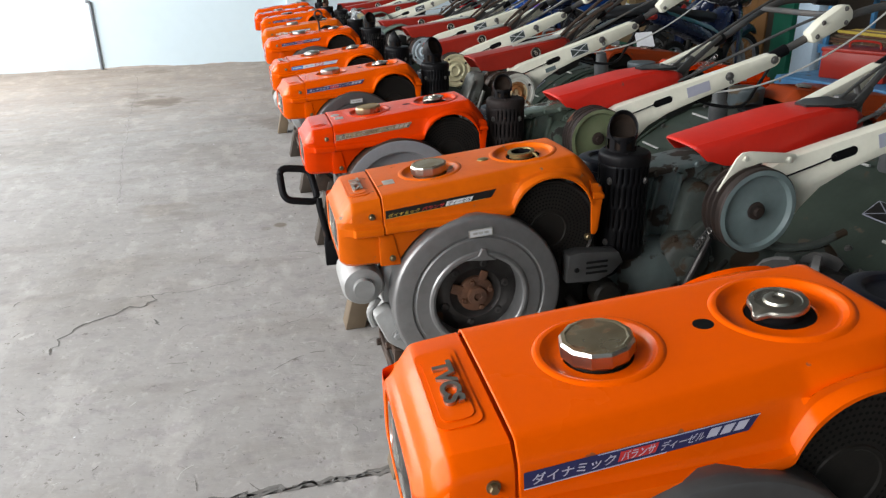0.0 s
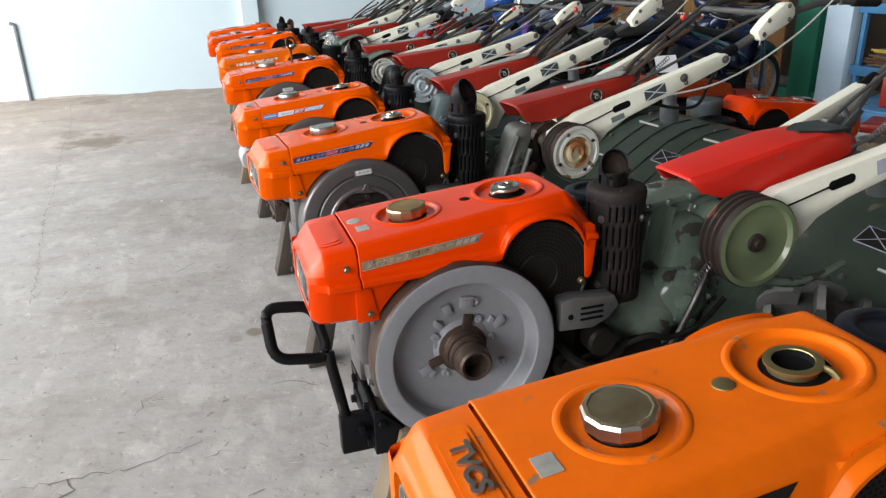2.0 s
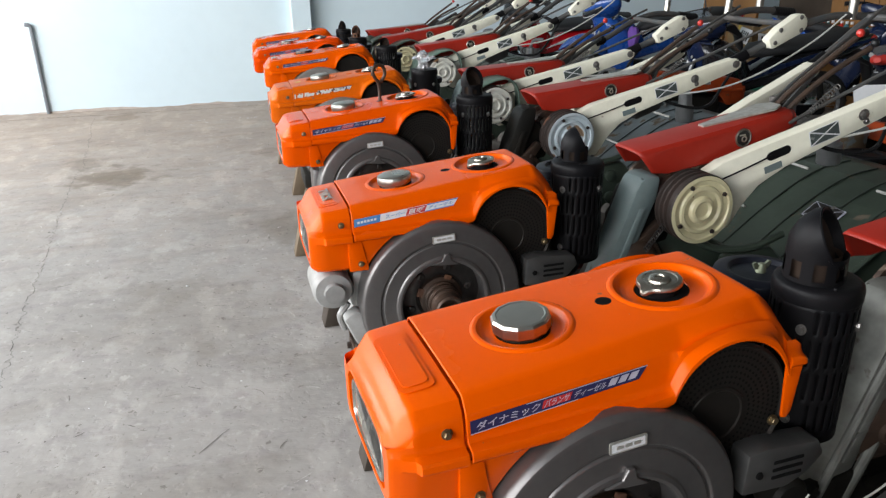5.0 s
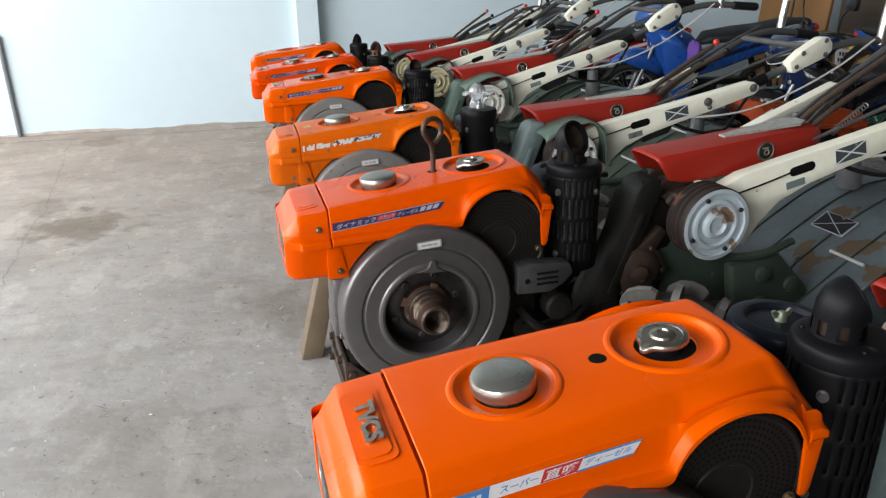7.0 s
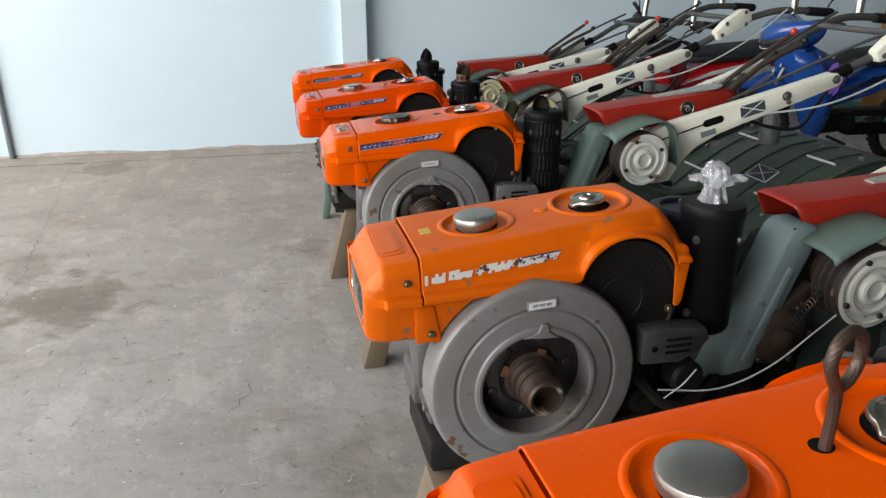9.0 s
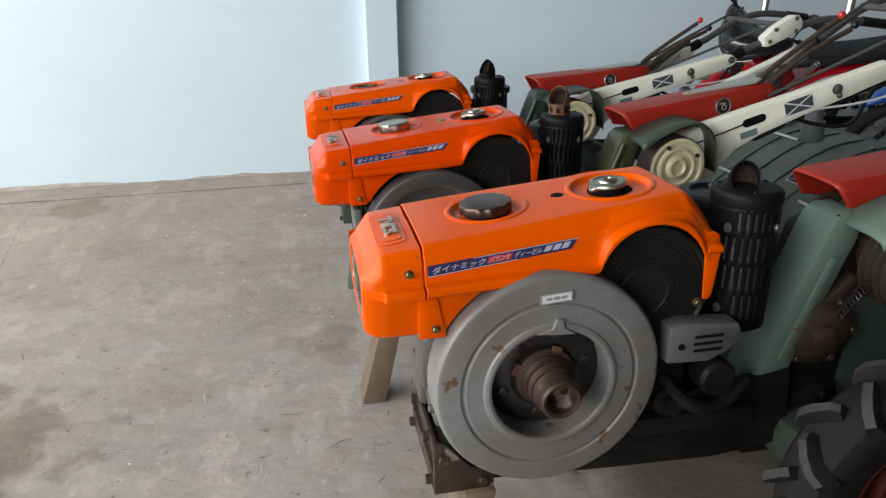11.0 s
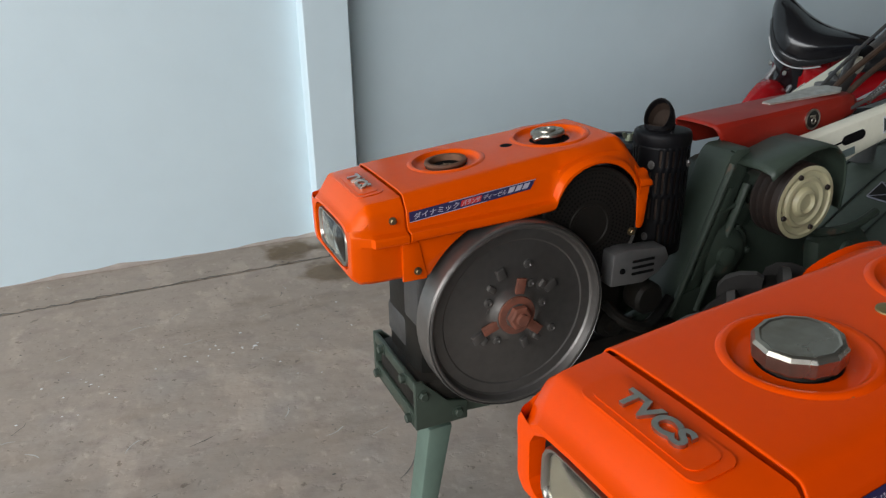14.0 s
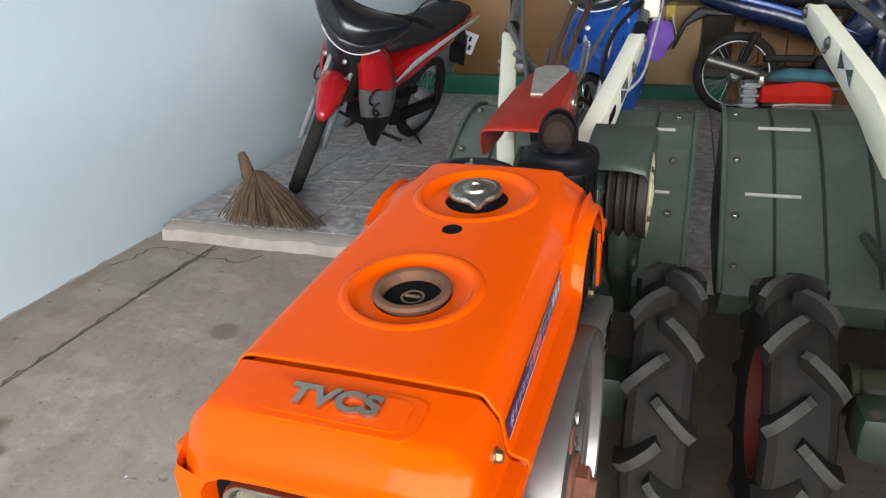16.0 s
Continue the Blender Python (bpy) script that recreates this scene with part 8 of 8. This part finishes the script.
        def go(bm):
            grid = [[bm.verts.new((x0 + (x1 - x0) * u, s * (y0 + (y1 - y0) * u ** 0.6 + 0.018 * math.sin(math.pi * u)), z)) for u in (0, 0.12, 0.3, 0.5, 0.75, 1.0)] for z, x0, x1, y0, y1 in rows]
            for i, (p, q) in enumerate(zip(grid, grid[1:])):
                for k in range(5):
                    f = bm.faces.new((p[k], p[k + 1], q[k + 1], q[k]))
                    f.material_index = 0 if i < 3 else 1 if i < 5 else 2
        return go

    def swirl(s):
        def go(bm):
            for k, (x, z, r) in enumerate(((0.27, 0.545, 0.055), (0.31, 0.475, 0.048), (0.33, 0.535, 0.030), (0.28, 0.445, 0.030))):
                tube(bm, [(x + r * math.cos(radians(q)), s * (0.186 + 0.16 * (x + r * math.cos(radians(q)) - 0.27)), z + 0.8 * r * math.sin(radians(q))) for q in range(20 + 70 * k, 250 + 70 * k, 38)], 0.006, 6, 3)
        return go
    for s in (-1, 1):
        lg = thicken(part("leg_shield", leg(s), (main, ALU if "graphic" in extras else main, BLACK_PLASTIC if "graphic" in extras else main), b, "curved leg guard", key="bike_leg%d%s" % (s, main.name), smooth=60), 0.004)
        if "graphic" in extras:
            part("shield_graphic", swirl(s), INK_BLACK, lg, "black printed swirls", key="bike_graphic%d" % s)
    part("front_mask", lambda bm: loft(bm, [[(x0 + d * k, y * w, z) for y, k in ((-1, 0.9), (-0.8, 0.35), (-0.4, 0.05), (0, 0), (0.4, 0.05), (0.8, 0.35), (1, 0.9), (0.6, 1.0), (-0.6, 1.0))] for z, x0, w, d in ((0.83, 0.06, 0.10, 0.16), (0.76, 0.085, 0.135, 0.17), (0.68, 0.12, 0.14, 0.16), (0.60, 0.15, 0.125, 0.14), (0.53, 0.175, 0.095, 0.10), (0.47, 0.20, 0.055, 0.06))]), cowl_col, b, "front body mask", key="bike_mask" + cowl_col.name, smooth=45)
    for y in (-0.06, 0.06):
        part("screw", lambda bm: lathe(bm, [(0.013, 0.0), (0.012, 0.004), (0.006, 0.006), (0.0, 0.006)], axis_m((0.096, y, 0.72), (-1, 0, 0.2)), 14), CHROME, b, key="bike_screw%d" % (y > 0))
    part("body", lambda bm: (shell(bm, [(0.42, 0.44, 0.03, 0.03), (0.55, 0.50, 0.09, 0.07), (0.75, 0.58, 0.12, 0.09), (1.0, 0.66, 0.125, 0.085), (1.25, 0.72, 0.11, 0.07), (1.5, 0.79, 0.06, 0.045), (1.58, 0.81, 0.02, 0.02)])), main, b, key="bike_body")
    part("side_flash", lambda bm: [slab(bm, [(0.50, 0.53), (0.75, 0.615), (1.05, 0.70), (1.45, 0.80), (1.50, 0.835), (1.1, 0.745), (0.75, 0.655)], "xz", s * 0.128 - 0.003, s * 0.128 + 0.003, 0.001) for s in (-1, 1)], second, b, "pale printed flash", key="bike_flash")
    part("seat", lambda bm: shell(bm, [(0.52, 0.70, 0.03, 0.02), (0.60, 0.74, 0.10, 0.045), (0.85, 0.765, 0.135, 0.05), (1.05, 0.785, 0.135, 0.045), (1.3, 0.83, 0.12, 0.045), (1.48, 0.845, 0.07, 0.03)]), SEAT, b, "long black seat", key="bike_seat")
    part("tank_cover", lambda bm: shell(bm, [(0.28, 0.68, 0.06, 0.10), (0.33, 0.67, 0.125, 0.16), (0.43, 0.62, 0.135, 0.17), (0.52, 0.58, 0.11, 0.13), (0.60, 0.54, 0.05, 0.06)]), main, b, key="bike_tank")

    part("engine", lambda bm: box(bm, (0.60, 0, 0.33), (0.28, 0.18, 0.14), 0.03), GRIME, b, key="bike_engine")
    part("clutch_cover", lambda bm: lathe(bm, [(0.06, 0), (0.06, 0.04), (0, 0.045)], axis_m((0.66, -0.08, 0.32), (0, -1, 0)), 20), GRIME, b, key="bike_clutch")
    for k in range(6):
        part("cooling_fin", lambda bm: box(bm, (0.42, 0, 0.36), (0.008, 0.13, 0.12), 0.001), GRIME, b, key="bike_fin").location.x = 0.018 * k
    part("swing_arm", lambda bm: box(bm, (0.80, 0, 0.38), (0.5, 0.09, 0.05), 0.01), GRIME, b, key="bike_swing")
    for s in (-1, 1):
        part("foot_peg", lambda bm: tube(bm, [(0.55, s * 0.09, 0.24), (0.58, s * 0.24, 0.235)], 0.011, 8, 1), GRIME, b, key="bike_peg%d" % s)
        part("shock_absorber", lambda bm: tube(bm, [(1.22, s * 0.115, 0.28), (1.12, s * 0.12, 0.55)], 0.024, 10, 1), GRIME, b, key="bike_shock%d" % s)
    part("side_stand", lambda bm: tube(bm, [(0.85, -0.10, 0.22), (1.0, -0.15, 0.10), (1.05, -0.2, 0.006)], 0.008, 8, 2), GRIME, b, key="bike_stand")
    part("exhaust", lambda bm: (tube(bm, [(0.45, 0.04, 0.30), (0.52, 0.10, 0.20), (0.80, 0.14, 0.20), (1.0, 0.15, 0.25)], 0.014, 10), tube(bm, [(1.0, 0.15, 0.25), (1.2, 0.16, 0.31), (1.42, 0.165, 0.37)], [0.032, 0.042], 14, 2)), STEEL, b, key="bike_exhaust")
    part("chain_case", lambda bm: slab(bm, round_rect(0.30, 0.04, 0.038), "xy", -0.015, 0.015, 0.004, pose(0.95, -0.10, 0.29, 90, 0, 0)), BLACK, b, key="bike_chain")

    def bars(bm):
        tube(bm, [(0.30, -0.34, 1.00), (0.24, -0.24, 1.01), (0.20, -0.08, 0.98), (0.20, 0.08, 0.98), (0.24, 0.24, 1.01), (0.30, 0.34, 1.00)], 0.011, 10)
    hb = part("handlebar", bars, BLACK, b, key="bike_bars")
    hb.matrix_local = swing
    for s in (-1, 1):
        part("grip", lambda bm, s=s: tube(bm, [(0.265, s * 0.27, 1.008), (0.31, s * 0.37, 0.998)], 0.017, 12, 1), BLACK_PLASTIC, hb, key="bike_grip%d" % s)
        mr = part("mirror", lambda bm, s=s: (tube(bm, [(0.25, s * 0.24, 1.01), (0.24, s * 0.27, 1.10), (0.25, s * 0.31, 1.15)], 0.005, 8), shell(bm, [(0.235, 1.18, 0.02, 0.012), (0.245, 1.18, 0.06, 0.038), (0.265, 1.18, 0.06, 0.038), (0.27, 1.18, 0.02, 0.012)], s * 0.33)), BLACK_PLASTIC, hb, key="bike_mirror%d" % s)
    part("tail_lamp", lambda bm: shell(bm, [(1.50, 0.79, 0.05, 0.03), (1.57, 0.80, 0.05, 0.03), (1.60, 0.80, 0.02, 0.015)]), RED_PLASTIC, b, key="bike_tail")
    rear = part("rear_fender", lambda bm: slab(bm, [(1.25, 0.66), (1.50, 0.72), (1.60, 0.62), (1.66, 0.44), (1.645, 0.435), (1.57, 0.60), (1.45, 0.66)], "xz", -0.06, 0.06, 0.008), BLACK_PLASTIC, b, key="bike_rear")

    def plate(bm):
        mm = pose(1.655, 0, 0.60, 0, -72, 0)
        slab(bm, round_rect(0.07, 0.095, 0.008), "xy", -0.001, 0.003, 0, mm)
        # unreadable registration: plain bars
        for row, n in ((0.026, 4), (-0.028, 5)):
            for k in range(n):
                slab(bm, round_rect(0.017, 0.010, 0.003, 2), "xy", 0.003, 0.0036, 0, mm @ Matrix.Translation((row, (k - (n - 1) / 2) * 0.032, 0)), mi=1)
    part("number_plate", plate, (STICK_WHITE, INK_BLACK), rear, "white plate with dark bars", key="bike_plate", smooth=0)
    if "cloth" in extras:
        purple = surf("purple_cloth", (0.16, 0.07, 0.34), (0.11, 0.05, 0.26), s1=20, rough=0.9, bump=0.2)

        def cloth(bm):
            rng = random.Random(8)
            rings = []
            for z, w, d in ((0.77, 0.02, 0.02), (0.75, 0.055, 0.035), (0.70, 0.075, 0.045), (0.65, 0.070, 0.04), (0.61, 0.045, 0.03), (0.58, 0.02, 0.015)):
                rings.append([(0.38 + d * math.cos(a) * rng.uniform(0.7, 1.25), w * math.sin(a) * rng.uniform(0.75, 1.2) - 0.235, z + rng.uniform(-0.01, 0.01)) for a in (2 * math.pi * k / 18 for k in range(18))])
            loft(bm, rings)
        part("hung_cloth", cloth, purple, b, "crumpled purple rag hung behind the shield", smooth=60)
    return b


B = Matrix.Scale(1 / SIZE, 4)
motorbike(pose(2.13, 8.55, 0.05, 19, 0, -9) @ B, "red and black underbone motorbike on its side stand on tiles", BIKE_RED, STICK_WHITE, BIKE_BLACK, ("graphic",), steer=30.0)
motorbike(pose(2.45, 7.40, 0.05, 8, 0, -4) @ B @ Matrix.Scale(1.07, 4), "blue underbone motorbike with a purple rag, on tiles", BIKE_BLUE, BIKE_NAVY, BIKE_BLUE, ("cloth",))
motorbike(pose(3.93, 5.66, 0.05, 8, 0, 90) @ B, "dark navy underbone motorbike parked behind the tillers", BIKE_NAVY, BIKE_BLUE, BIKE_NAVY)
motorbike(pose(2.25, 5.72, 0.05, 8, 0, -6) @ B, "black and navy motorbike with its front to the tillers", BIKE_BLACK, BIKE_NAVY, BIKE_NAVY)
motorbike(pose(3.90, 5.05, 0.05, 7, 0, 205) @ B, "dark teal motorbike with its tail and plate to the aisle", BIKE_NAVY, BIKE_TEAL, BIKE_BLACK)

# ---------------------------------------------------------------- back of the store
green_gloss = surf("green_gloss_paint", (0.012, 0.13, 0.075), (0.01, 0.09, 0.055), s1=5, rough=0.4, bump=0.05, shift=False)
blue_paint = surf("blue_shelf_paint", (0.06, 0.22, 0.42), (0.04, 0.15, 0.30), s1=12, rough=0.5, bump=0.1, chip=(0.12, 0.08, 0.06), chip_at=0.66)
pale_post = surf("pale_blue_gloss", (0.55, 0.68, 0.78), (0.48, 0.60, 0.70), s1=3, rough=0.4, bump=0.05, shift=False)
dim_wall = surf("brown_store_board", (0.12, 0.085, 0.06), (0.07, 0.05, 0.04), s1=3, a1=0.8, rough=0.8, bump=0.1, shift=False)
solid("plinth", lambda bm: box(bm, (4.36, 5.9, 0.115), (0.12, 5.9, 0.14), 0.006), green_gloss, "green painted plinth along the store", "plinth", kind="structure")
solid("store_post_green", lambda bm: box(bm, (4.32, 5.06, 1.95), (0.10, 0.24, 3.80), 0.006), green_gloss, "green gloss painted post", "post", kind="structure")
solid("store_post_pale", lambda bm: box(bm, (4.32, 4.76, 1.95), (0.10, 0.24, 3.80), 0.006), pale_post, "pale blue painted post", "post", kind="structure")
solid("store_back", lambda bm: box(bm, (5.55, 5.2, 1.4), (0.05, 7.2, 2.7)), dim_wall, "dark boarded back of the store", "wall", kind="structure")

# timber boarding, plank by plank
boards = tagged(new("board_partition"), "varnished brown plank partition behind the bikes", "partition")
boards.matrix_world = pose(4.30, 0, 0)
for k in range(9):
    y = 5.30 + 0.155 * k + 0.0775
    part("plank", lambda bm: box(bm, (0, 0, 0.63), (0.022, 0.150, 1.16), 0.003, seg=1), PLY, boards, key="plank", smooth=0).matrix_local = pose(0.0015 * (k % 3), y, 0, 0, 0, 0)
for y, w, h, z0, mat, lab, nm in ((7.86, 0.40, 1.00, 0.186, PLY, "tall varnished plywood panel leaning by the wall", "plywood_panel"), (8.30, 0.40, 0.85, 0.186, PLY, "brown plywood panel leaning by the wall", "plywood_panel")):
    ob = solid(nm, lambda bm: box(bm, (0, 0, h / 2), (0.03, w, h), 0.003), mat, lab, "panel")
    ob.matrix_world = pose(4.33, y, z0, 0, 4, 0)


def carton(m, size, label, marks=True):
    c = thing("cardboard_carton", label, "carton", "stacked cartons", m)
    sx, sy, sz = size
    part("box", lambda bm: box(bm, (0, 0, sz / 2), size, 0.004), CARD, c)
    part("tape", lambda bm: (box(bm, (0, 0, sz + 0.001), (sx, 0.05, 0.002)), box(bm, (-sx / 2 - 0.001, 0, sz - 0.04), (0.002, 0.05, 0.08))), YELLOW_LABEL, c)
    if marks:
        part("printed_marks", lambda bm: [slab(bm, round_rect(0.028, 0.030, 0.004, 2), "yz", -sx / 2 - 0.0022, -sx / 2 - 0.001, 0, Matrix.Translation((0, sy * 0.18 + 0.07 * k - 0.07, sz * 0.35))) for k in range(2)], GRIME, c, smooth=0)
    return c


carton(pose(4.18, 7.46, 0.186), (0.26, 0.34, 0.50), "plain brown cardboard carton with printed symbols")
carton(pose(4.22, 7.06, 0.186, 0, 0, -3), (0.28, 0.36, 0.46), "brown cardboard carton beside the panels", False)


# shelf with rods and bagged stock
rack = thing("steel_rack", "blue steel rack filled with rods and bagged parts", "rack", m=pose(4.55, 3.95, 0.05))
for x in (-0.22, 0.22):
    for y in (-0.62, 0.62):
        part("post", lambda bm: box(bm, (0, 0, 0.75), (0.035, 0.035, 1.5), 0.003), blue_paint, rack, key="rack_post").matrix_local = pose(x, y, 0)
for z in (0.36, 0.80, 1.22):
    part("shelf", lambda bm: (box(bm, (0, 0, 0), (0.50, 1.32, 0.035), 0.003), box(bm, (-0.25, 0, -0.01), (0.012, 1.32, 0.07), 0.003)), blue_paint, rack, key="rack_shelf").matrix_local = pose(0, 0, z)


def build_rods_stack(seed, n, mat_n):
    def go(bm):
        rng = random.Random(seed)
        for k in range(n):
            z = 0.012 + 0.020 * (k // 14)
            x = -0.19 + 0.027 * (k % 14) + rng.uniform(-0.004, 0.004)
            tube(bm, [(x, -0.55 + rng.uniform(-0.05, 0.05), z + 0.004 * rng.random()), (x + rng.uniform(-0.02, 0.02), 0.55 + rng.uniform(-0.05, 0.05), z + 0.004 * rng.random())], 0.009, 6, 1, mi=rng.randrange(mat_n))
    return go


for z, seed in ((0.43, 1), (0.87, 2)):
    ob = solid("rod_bundle", build_rods_stack(seed, 84 if seed == 1 else 70, 3), (YELLOW_LABEL, RUSTY, WOOD), "bundle of yellow and rusty rods on a rack shelf", "rods", kind="stuff")
    ob.matrix_world = pose(4.55, 3.95, z)


def build_bag(seed):
    def go(bm):
        rng = random.Random(seed)
        rings = []
        for z, r in ((0.0, 0.16), (0.03, 0.21), (0.09, 0.22), (0.15, 0.18), (0.18, 0.09), (0.19, 0.02)):
            rings.append([(r * 0.8 * math.cos(a) * rng.uniform(0.88, 1.1), r * math.sin(a) * rng.uniform(0.88, 1.1), z + rng.uniform(-0.012, 0.012)) for a in (2 * math.pi * k / 22 for k in range(22))])
        loft(bm, rings)
    return go


bag_plastic = surf("clear_grey_bag", (0.42, 0.42, 0.42), (0.20, 0.20, 0.20), s1=22, a1=0.9, rough=0.25, bump=0.5, bs=40)
for k, (y, z) in enumerate(((3.55, 1.31), (4.05, 1.31), (4.35, 0.96), (3.5, 0.51))):
    ob = solid("stock_bag", build_bag(k), bag_plastic, "bulging clear plastic bag of small parts", "bag", "bags on the rack", smooth=60)
    ob.matrix_world = pose(4.55, y, z - 0.0)

# blue flat trolley with a castor in front of the rack
trolley = thing("trolley", "low blue flat trolley with small castors", "trolley", m=pose(3.55, 3.35, 0.05, 0, 0, 12))
part("deck", lambda bm: (box(bm, (0, 0, 0.30), (0.55, 0.85, 0.03), 0.006), box(bm, (-0.27, 0, 0.27), (0.03, 0.85, 0.06), 0.005)), blue_paint, trolley)
for x in (-0.22, 0.22):
    for y in (-0.36, 0.36):
        part("leg", lambda bm: box(bm, (0, 0, 0.19), (0.03, 0.03, 0.20), 0.003), blue_paint, trolley, key="tr_leg").matrix_local = pose(x, y, 0)
        part("castor", lambda bm: lathe(bm, [(0, -0.014), (0.030, -0.014), (0.05, -0.010), (0.05, 0.010), (0.030, 0.014), (0, 0.014)], axis_m((0, 0, 0.05), (0, 1, 0)), 20), RUBBER, trolley, key="tr_castor").matrix_local = pose(x, y, 0)
solid("toolbox", lambda bm: (box(bm, (0, 0, 0.09), (0.26, 0.42, 0.18), 0.012), box(bm, (0, 0, 0.185), (0.27, 0.43, 0.025), 0.006), tube(bm, [(0, -0.1, 0.19), (0, -0.08, 0.235), (0, 0.08, 0.235), (0, 0.1, 0.19)], 0.008)), RED, "dark red metal toolbox on the trolley", "toolbox").matrix_world = pose(3.55, 3.35, 0.365, 0, 0, 20)

# odd machine parts on the step between bikes and tillers
for k, (x, y, r) in enumerate(((2.85, 4.15, -20), (2.85, 3.0, 30))):
    g = thing("gearbox_unit", "grey cast gearbox with a red cap on the tiled step", "gearbox", "spare gearboxes", pose(x, y, 0.05, 0, 0, r))
    part("casing", lambda bm: (box(bm, (0, 0, 0.14), (0.34, 0.24, 0.27), 0.03), lathe(bm, [(0.10, 0), (0.10, 0.05), (0.06, 0.07), (0.06, 0.12), (0, 0.12)], axis_m((-0.16, 0, 0.16), (-1, 0, 0)), 24), [box(bm, (-0.1 + 0.04 * j, 0, 0.29), (0.012, 0.20, 0.05), 0.002) for j in range(6)]), GREEN if k == 0 else ALU, g, key="gbox%d" % k)
    part("cap", lambda bm: (box(bm, (0.05, 0, 0.33), (0.26, 0.20, 0.05), 0.012), tube(bm, [(-0.06, -0.13, 0.28), (0.05, -0.15, 0.30), (0.18, -0.13, 0.28)], 0.015)), RED, g, "red painted cap", key="gcap")

# a small engine lying between the dark bike and the tillers
spare = thing("spare_engine", "small red engine with finned block and bright tubes on the tiles", "engine", m=pose(3.2, 6.49, 0.05))
part("crankcase", lambda bm: (box(bm, (0.03, -0.02, 0.09), (0.22, 0.36, 0.18), 0.03), lathe(bm, [(0.07, 0), (0.07, 0.03), (0.05, 0.04), (0, 0.04)], axis_m((-0.08, -0.08, 0.10), (-1, 0, 0)), 20)), GRIME, spare)
part("finned_block", lambda bm: [box(bm, (0, 0.165, 0.175 + 0.022 * k), (0.13, 0.085 - 0.02 * (k % 2), 0.012), 0.002) for k in range(7)] + [box(bm, (0, 0.165, 0.24), (0.10, 0.055, 0.16), 0.004)], GREY_LIGHT, spare, "pale finned cylinder block", smooth=0)
part("red_casting", lambda bm: loft(bm, [[(x, y, z) for x, z in ((-0.06 * w, 0.235), (-0.07 * w, 0.27), (-0.04 * w, 0.30 + h), (0.05, 0.30 + h), (0.08, 0.25))] for y, w, h in ((0.13, 0.6, -0.03), (0.11, 1.0, 0.005), (0.02, 1.15, 0.018), (-0.05, 1.05, 0.030), (-0.14, 1.0, 0.022), (-0.19, 0.7, 0.0))]), RED_BRIGHT, spare, "red painted cover")
for z in (0.205, 0.228):
    part("bright_tube", lambda bm: tube(bm, [(-0.075, -0.19, z), (-0.078, -0.02, z), (-0.072, 0.06, z - 0.01)], 0.011, 10), CHROME, spare, key="spare_tube%d" % int(z * 1000))
part("filler_dome", lambda bm: lathe(bm, [(0.026, 0.0), (0.028, 0.02), (0.022, 0.045), (0.010, 0.055), (0, 0.056)], Matrix.Translation((-0.02, 0.12, 0.305)), 18), CAP_STEEL, spare)
teal_cloth = surf("faded_teal_cloth", (0.05, 0.17, 0.20), (0.03, 0.10, 0.12), s1=16, rough=0.9, bump=0.3)


def build_rag(bm):
    rng = random.Random(15)
    rings = []
    for y, w, h in ((0.14, 0.02, 0.006), (0.11, 0.06, 0.020), (0.04, 0.08, 0.030), (-0.04, 0.075, 0.024), (-0.10, 0.06, 0.028), (-0.15, 0.02, 0.008)):
        rings.append([(w * math.cos(a) * rng.uniform(0.8, 1.2), y + rng.uniform(-0.008, 0.008), h + h * math.sin(a) * rng.uniform(0.7, 1.3)) for a in (2 * math.pi * k / 14 for k in range(14))])
    loft(bm, rings)


solid("rag", build_rag, teal_cloth, "crumpled teal rag on the spare engine", "rag", smooth=60).matrix_world = pose(3.22, 6.44, 0.374)

# coil of grey wire hung on the planks, and a shelf of small bottles
def build_wire_coil(bm):
    rng = random.Random(9)
    for j in range(12):
        r, ox, oz = 0.125 + rng.uniform(-0.018, 0.018), rng.uniform(-0.02, 0.02), rng.uniform(-0.015, 0.015)
        tube(bm, [(ox - 0.02 * math.sin(2 * a + j), r * math.cos(a), oz + r * math.sin(a)) for a in (2 * math.pi * k / 14 for k in range(15))], 0.0045, 5, 2)


coil = solid("wire_coil", build_wire_coil, CABLE, "coil of pale wire hung on a nail in the planks", "wire coil", kind="stuff")
coil.matrix_world = pose(4.245, 6.02, 0.545)
ledge = solid("wall_shelf", lambda bm: (box(bm, (0, 0, 0), (0.13, 0.62, 0.02), 0.002), [box(bm, (0.05, y, -0.04), (0.02, 0.02, 0.07), 0.002) for y in (-0.22, 0.22)]), WOOD_DARK, "narrow dark wooden shelf on the planks", "shelf")
ledge.matrix_world = pose(4.215, 6.42, 0.585)
amber = surf("amber_plastic_bottle", (0.34, 0.13, 0.02), (0.24, 0.08, 0.015), s1=30, rough=0.3, bump=0.0)
for k in range(9):
    bt = thing("bottle", "small oil bottle with a pale cap on the shelf", "bottle", "bottles on the shelf", pose(4.20 + 0.012 * (k % 3), 6.16 + 0.064 * k, 0.595))
    part("body", lambda bm: lathe(bm, [(0, 0), (0.024, 0.001), (0.026, 0.01), (0.026, 0.085), (0.020, 0.105), (0.010, 0.115), (0.010, 0.125)], Matrix(), 16), (amber, teal_cloth, RED_PLASTIC, BLACK_PLASTIC)[(k * 5 + k // 3) % 4], bt)
    part("cap", lambda bm: lathe(bm, [(0.012, 0.122), (0.0125, 0.140), (0, 0.142)], Matrix(), 12), STICK_WHITE, bt, key="bottle_cap")

# ---------------------------------------------------------------- plan units to metres
for ob in list(scene.objects):
    if ob.parent is None and ob.type in {"MESH", "EMPTY"}:
        ob.matrix_world = Matrix.Scale(SIZE, 4) @ ob.matrix_world
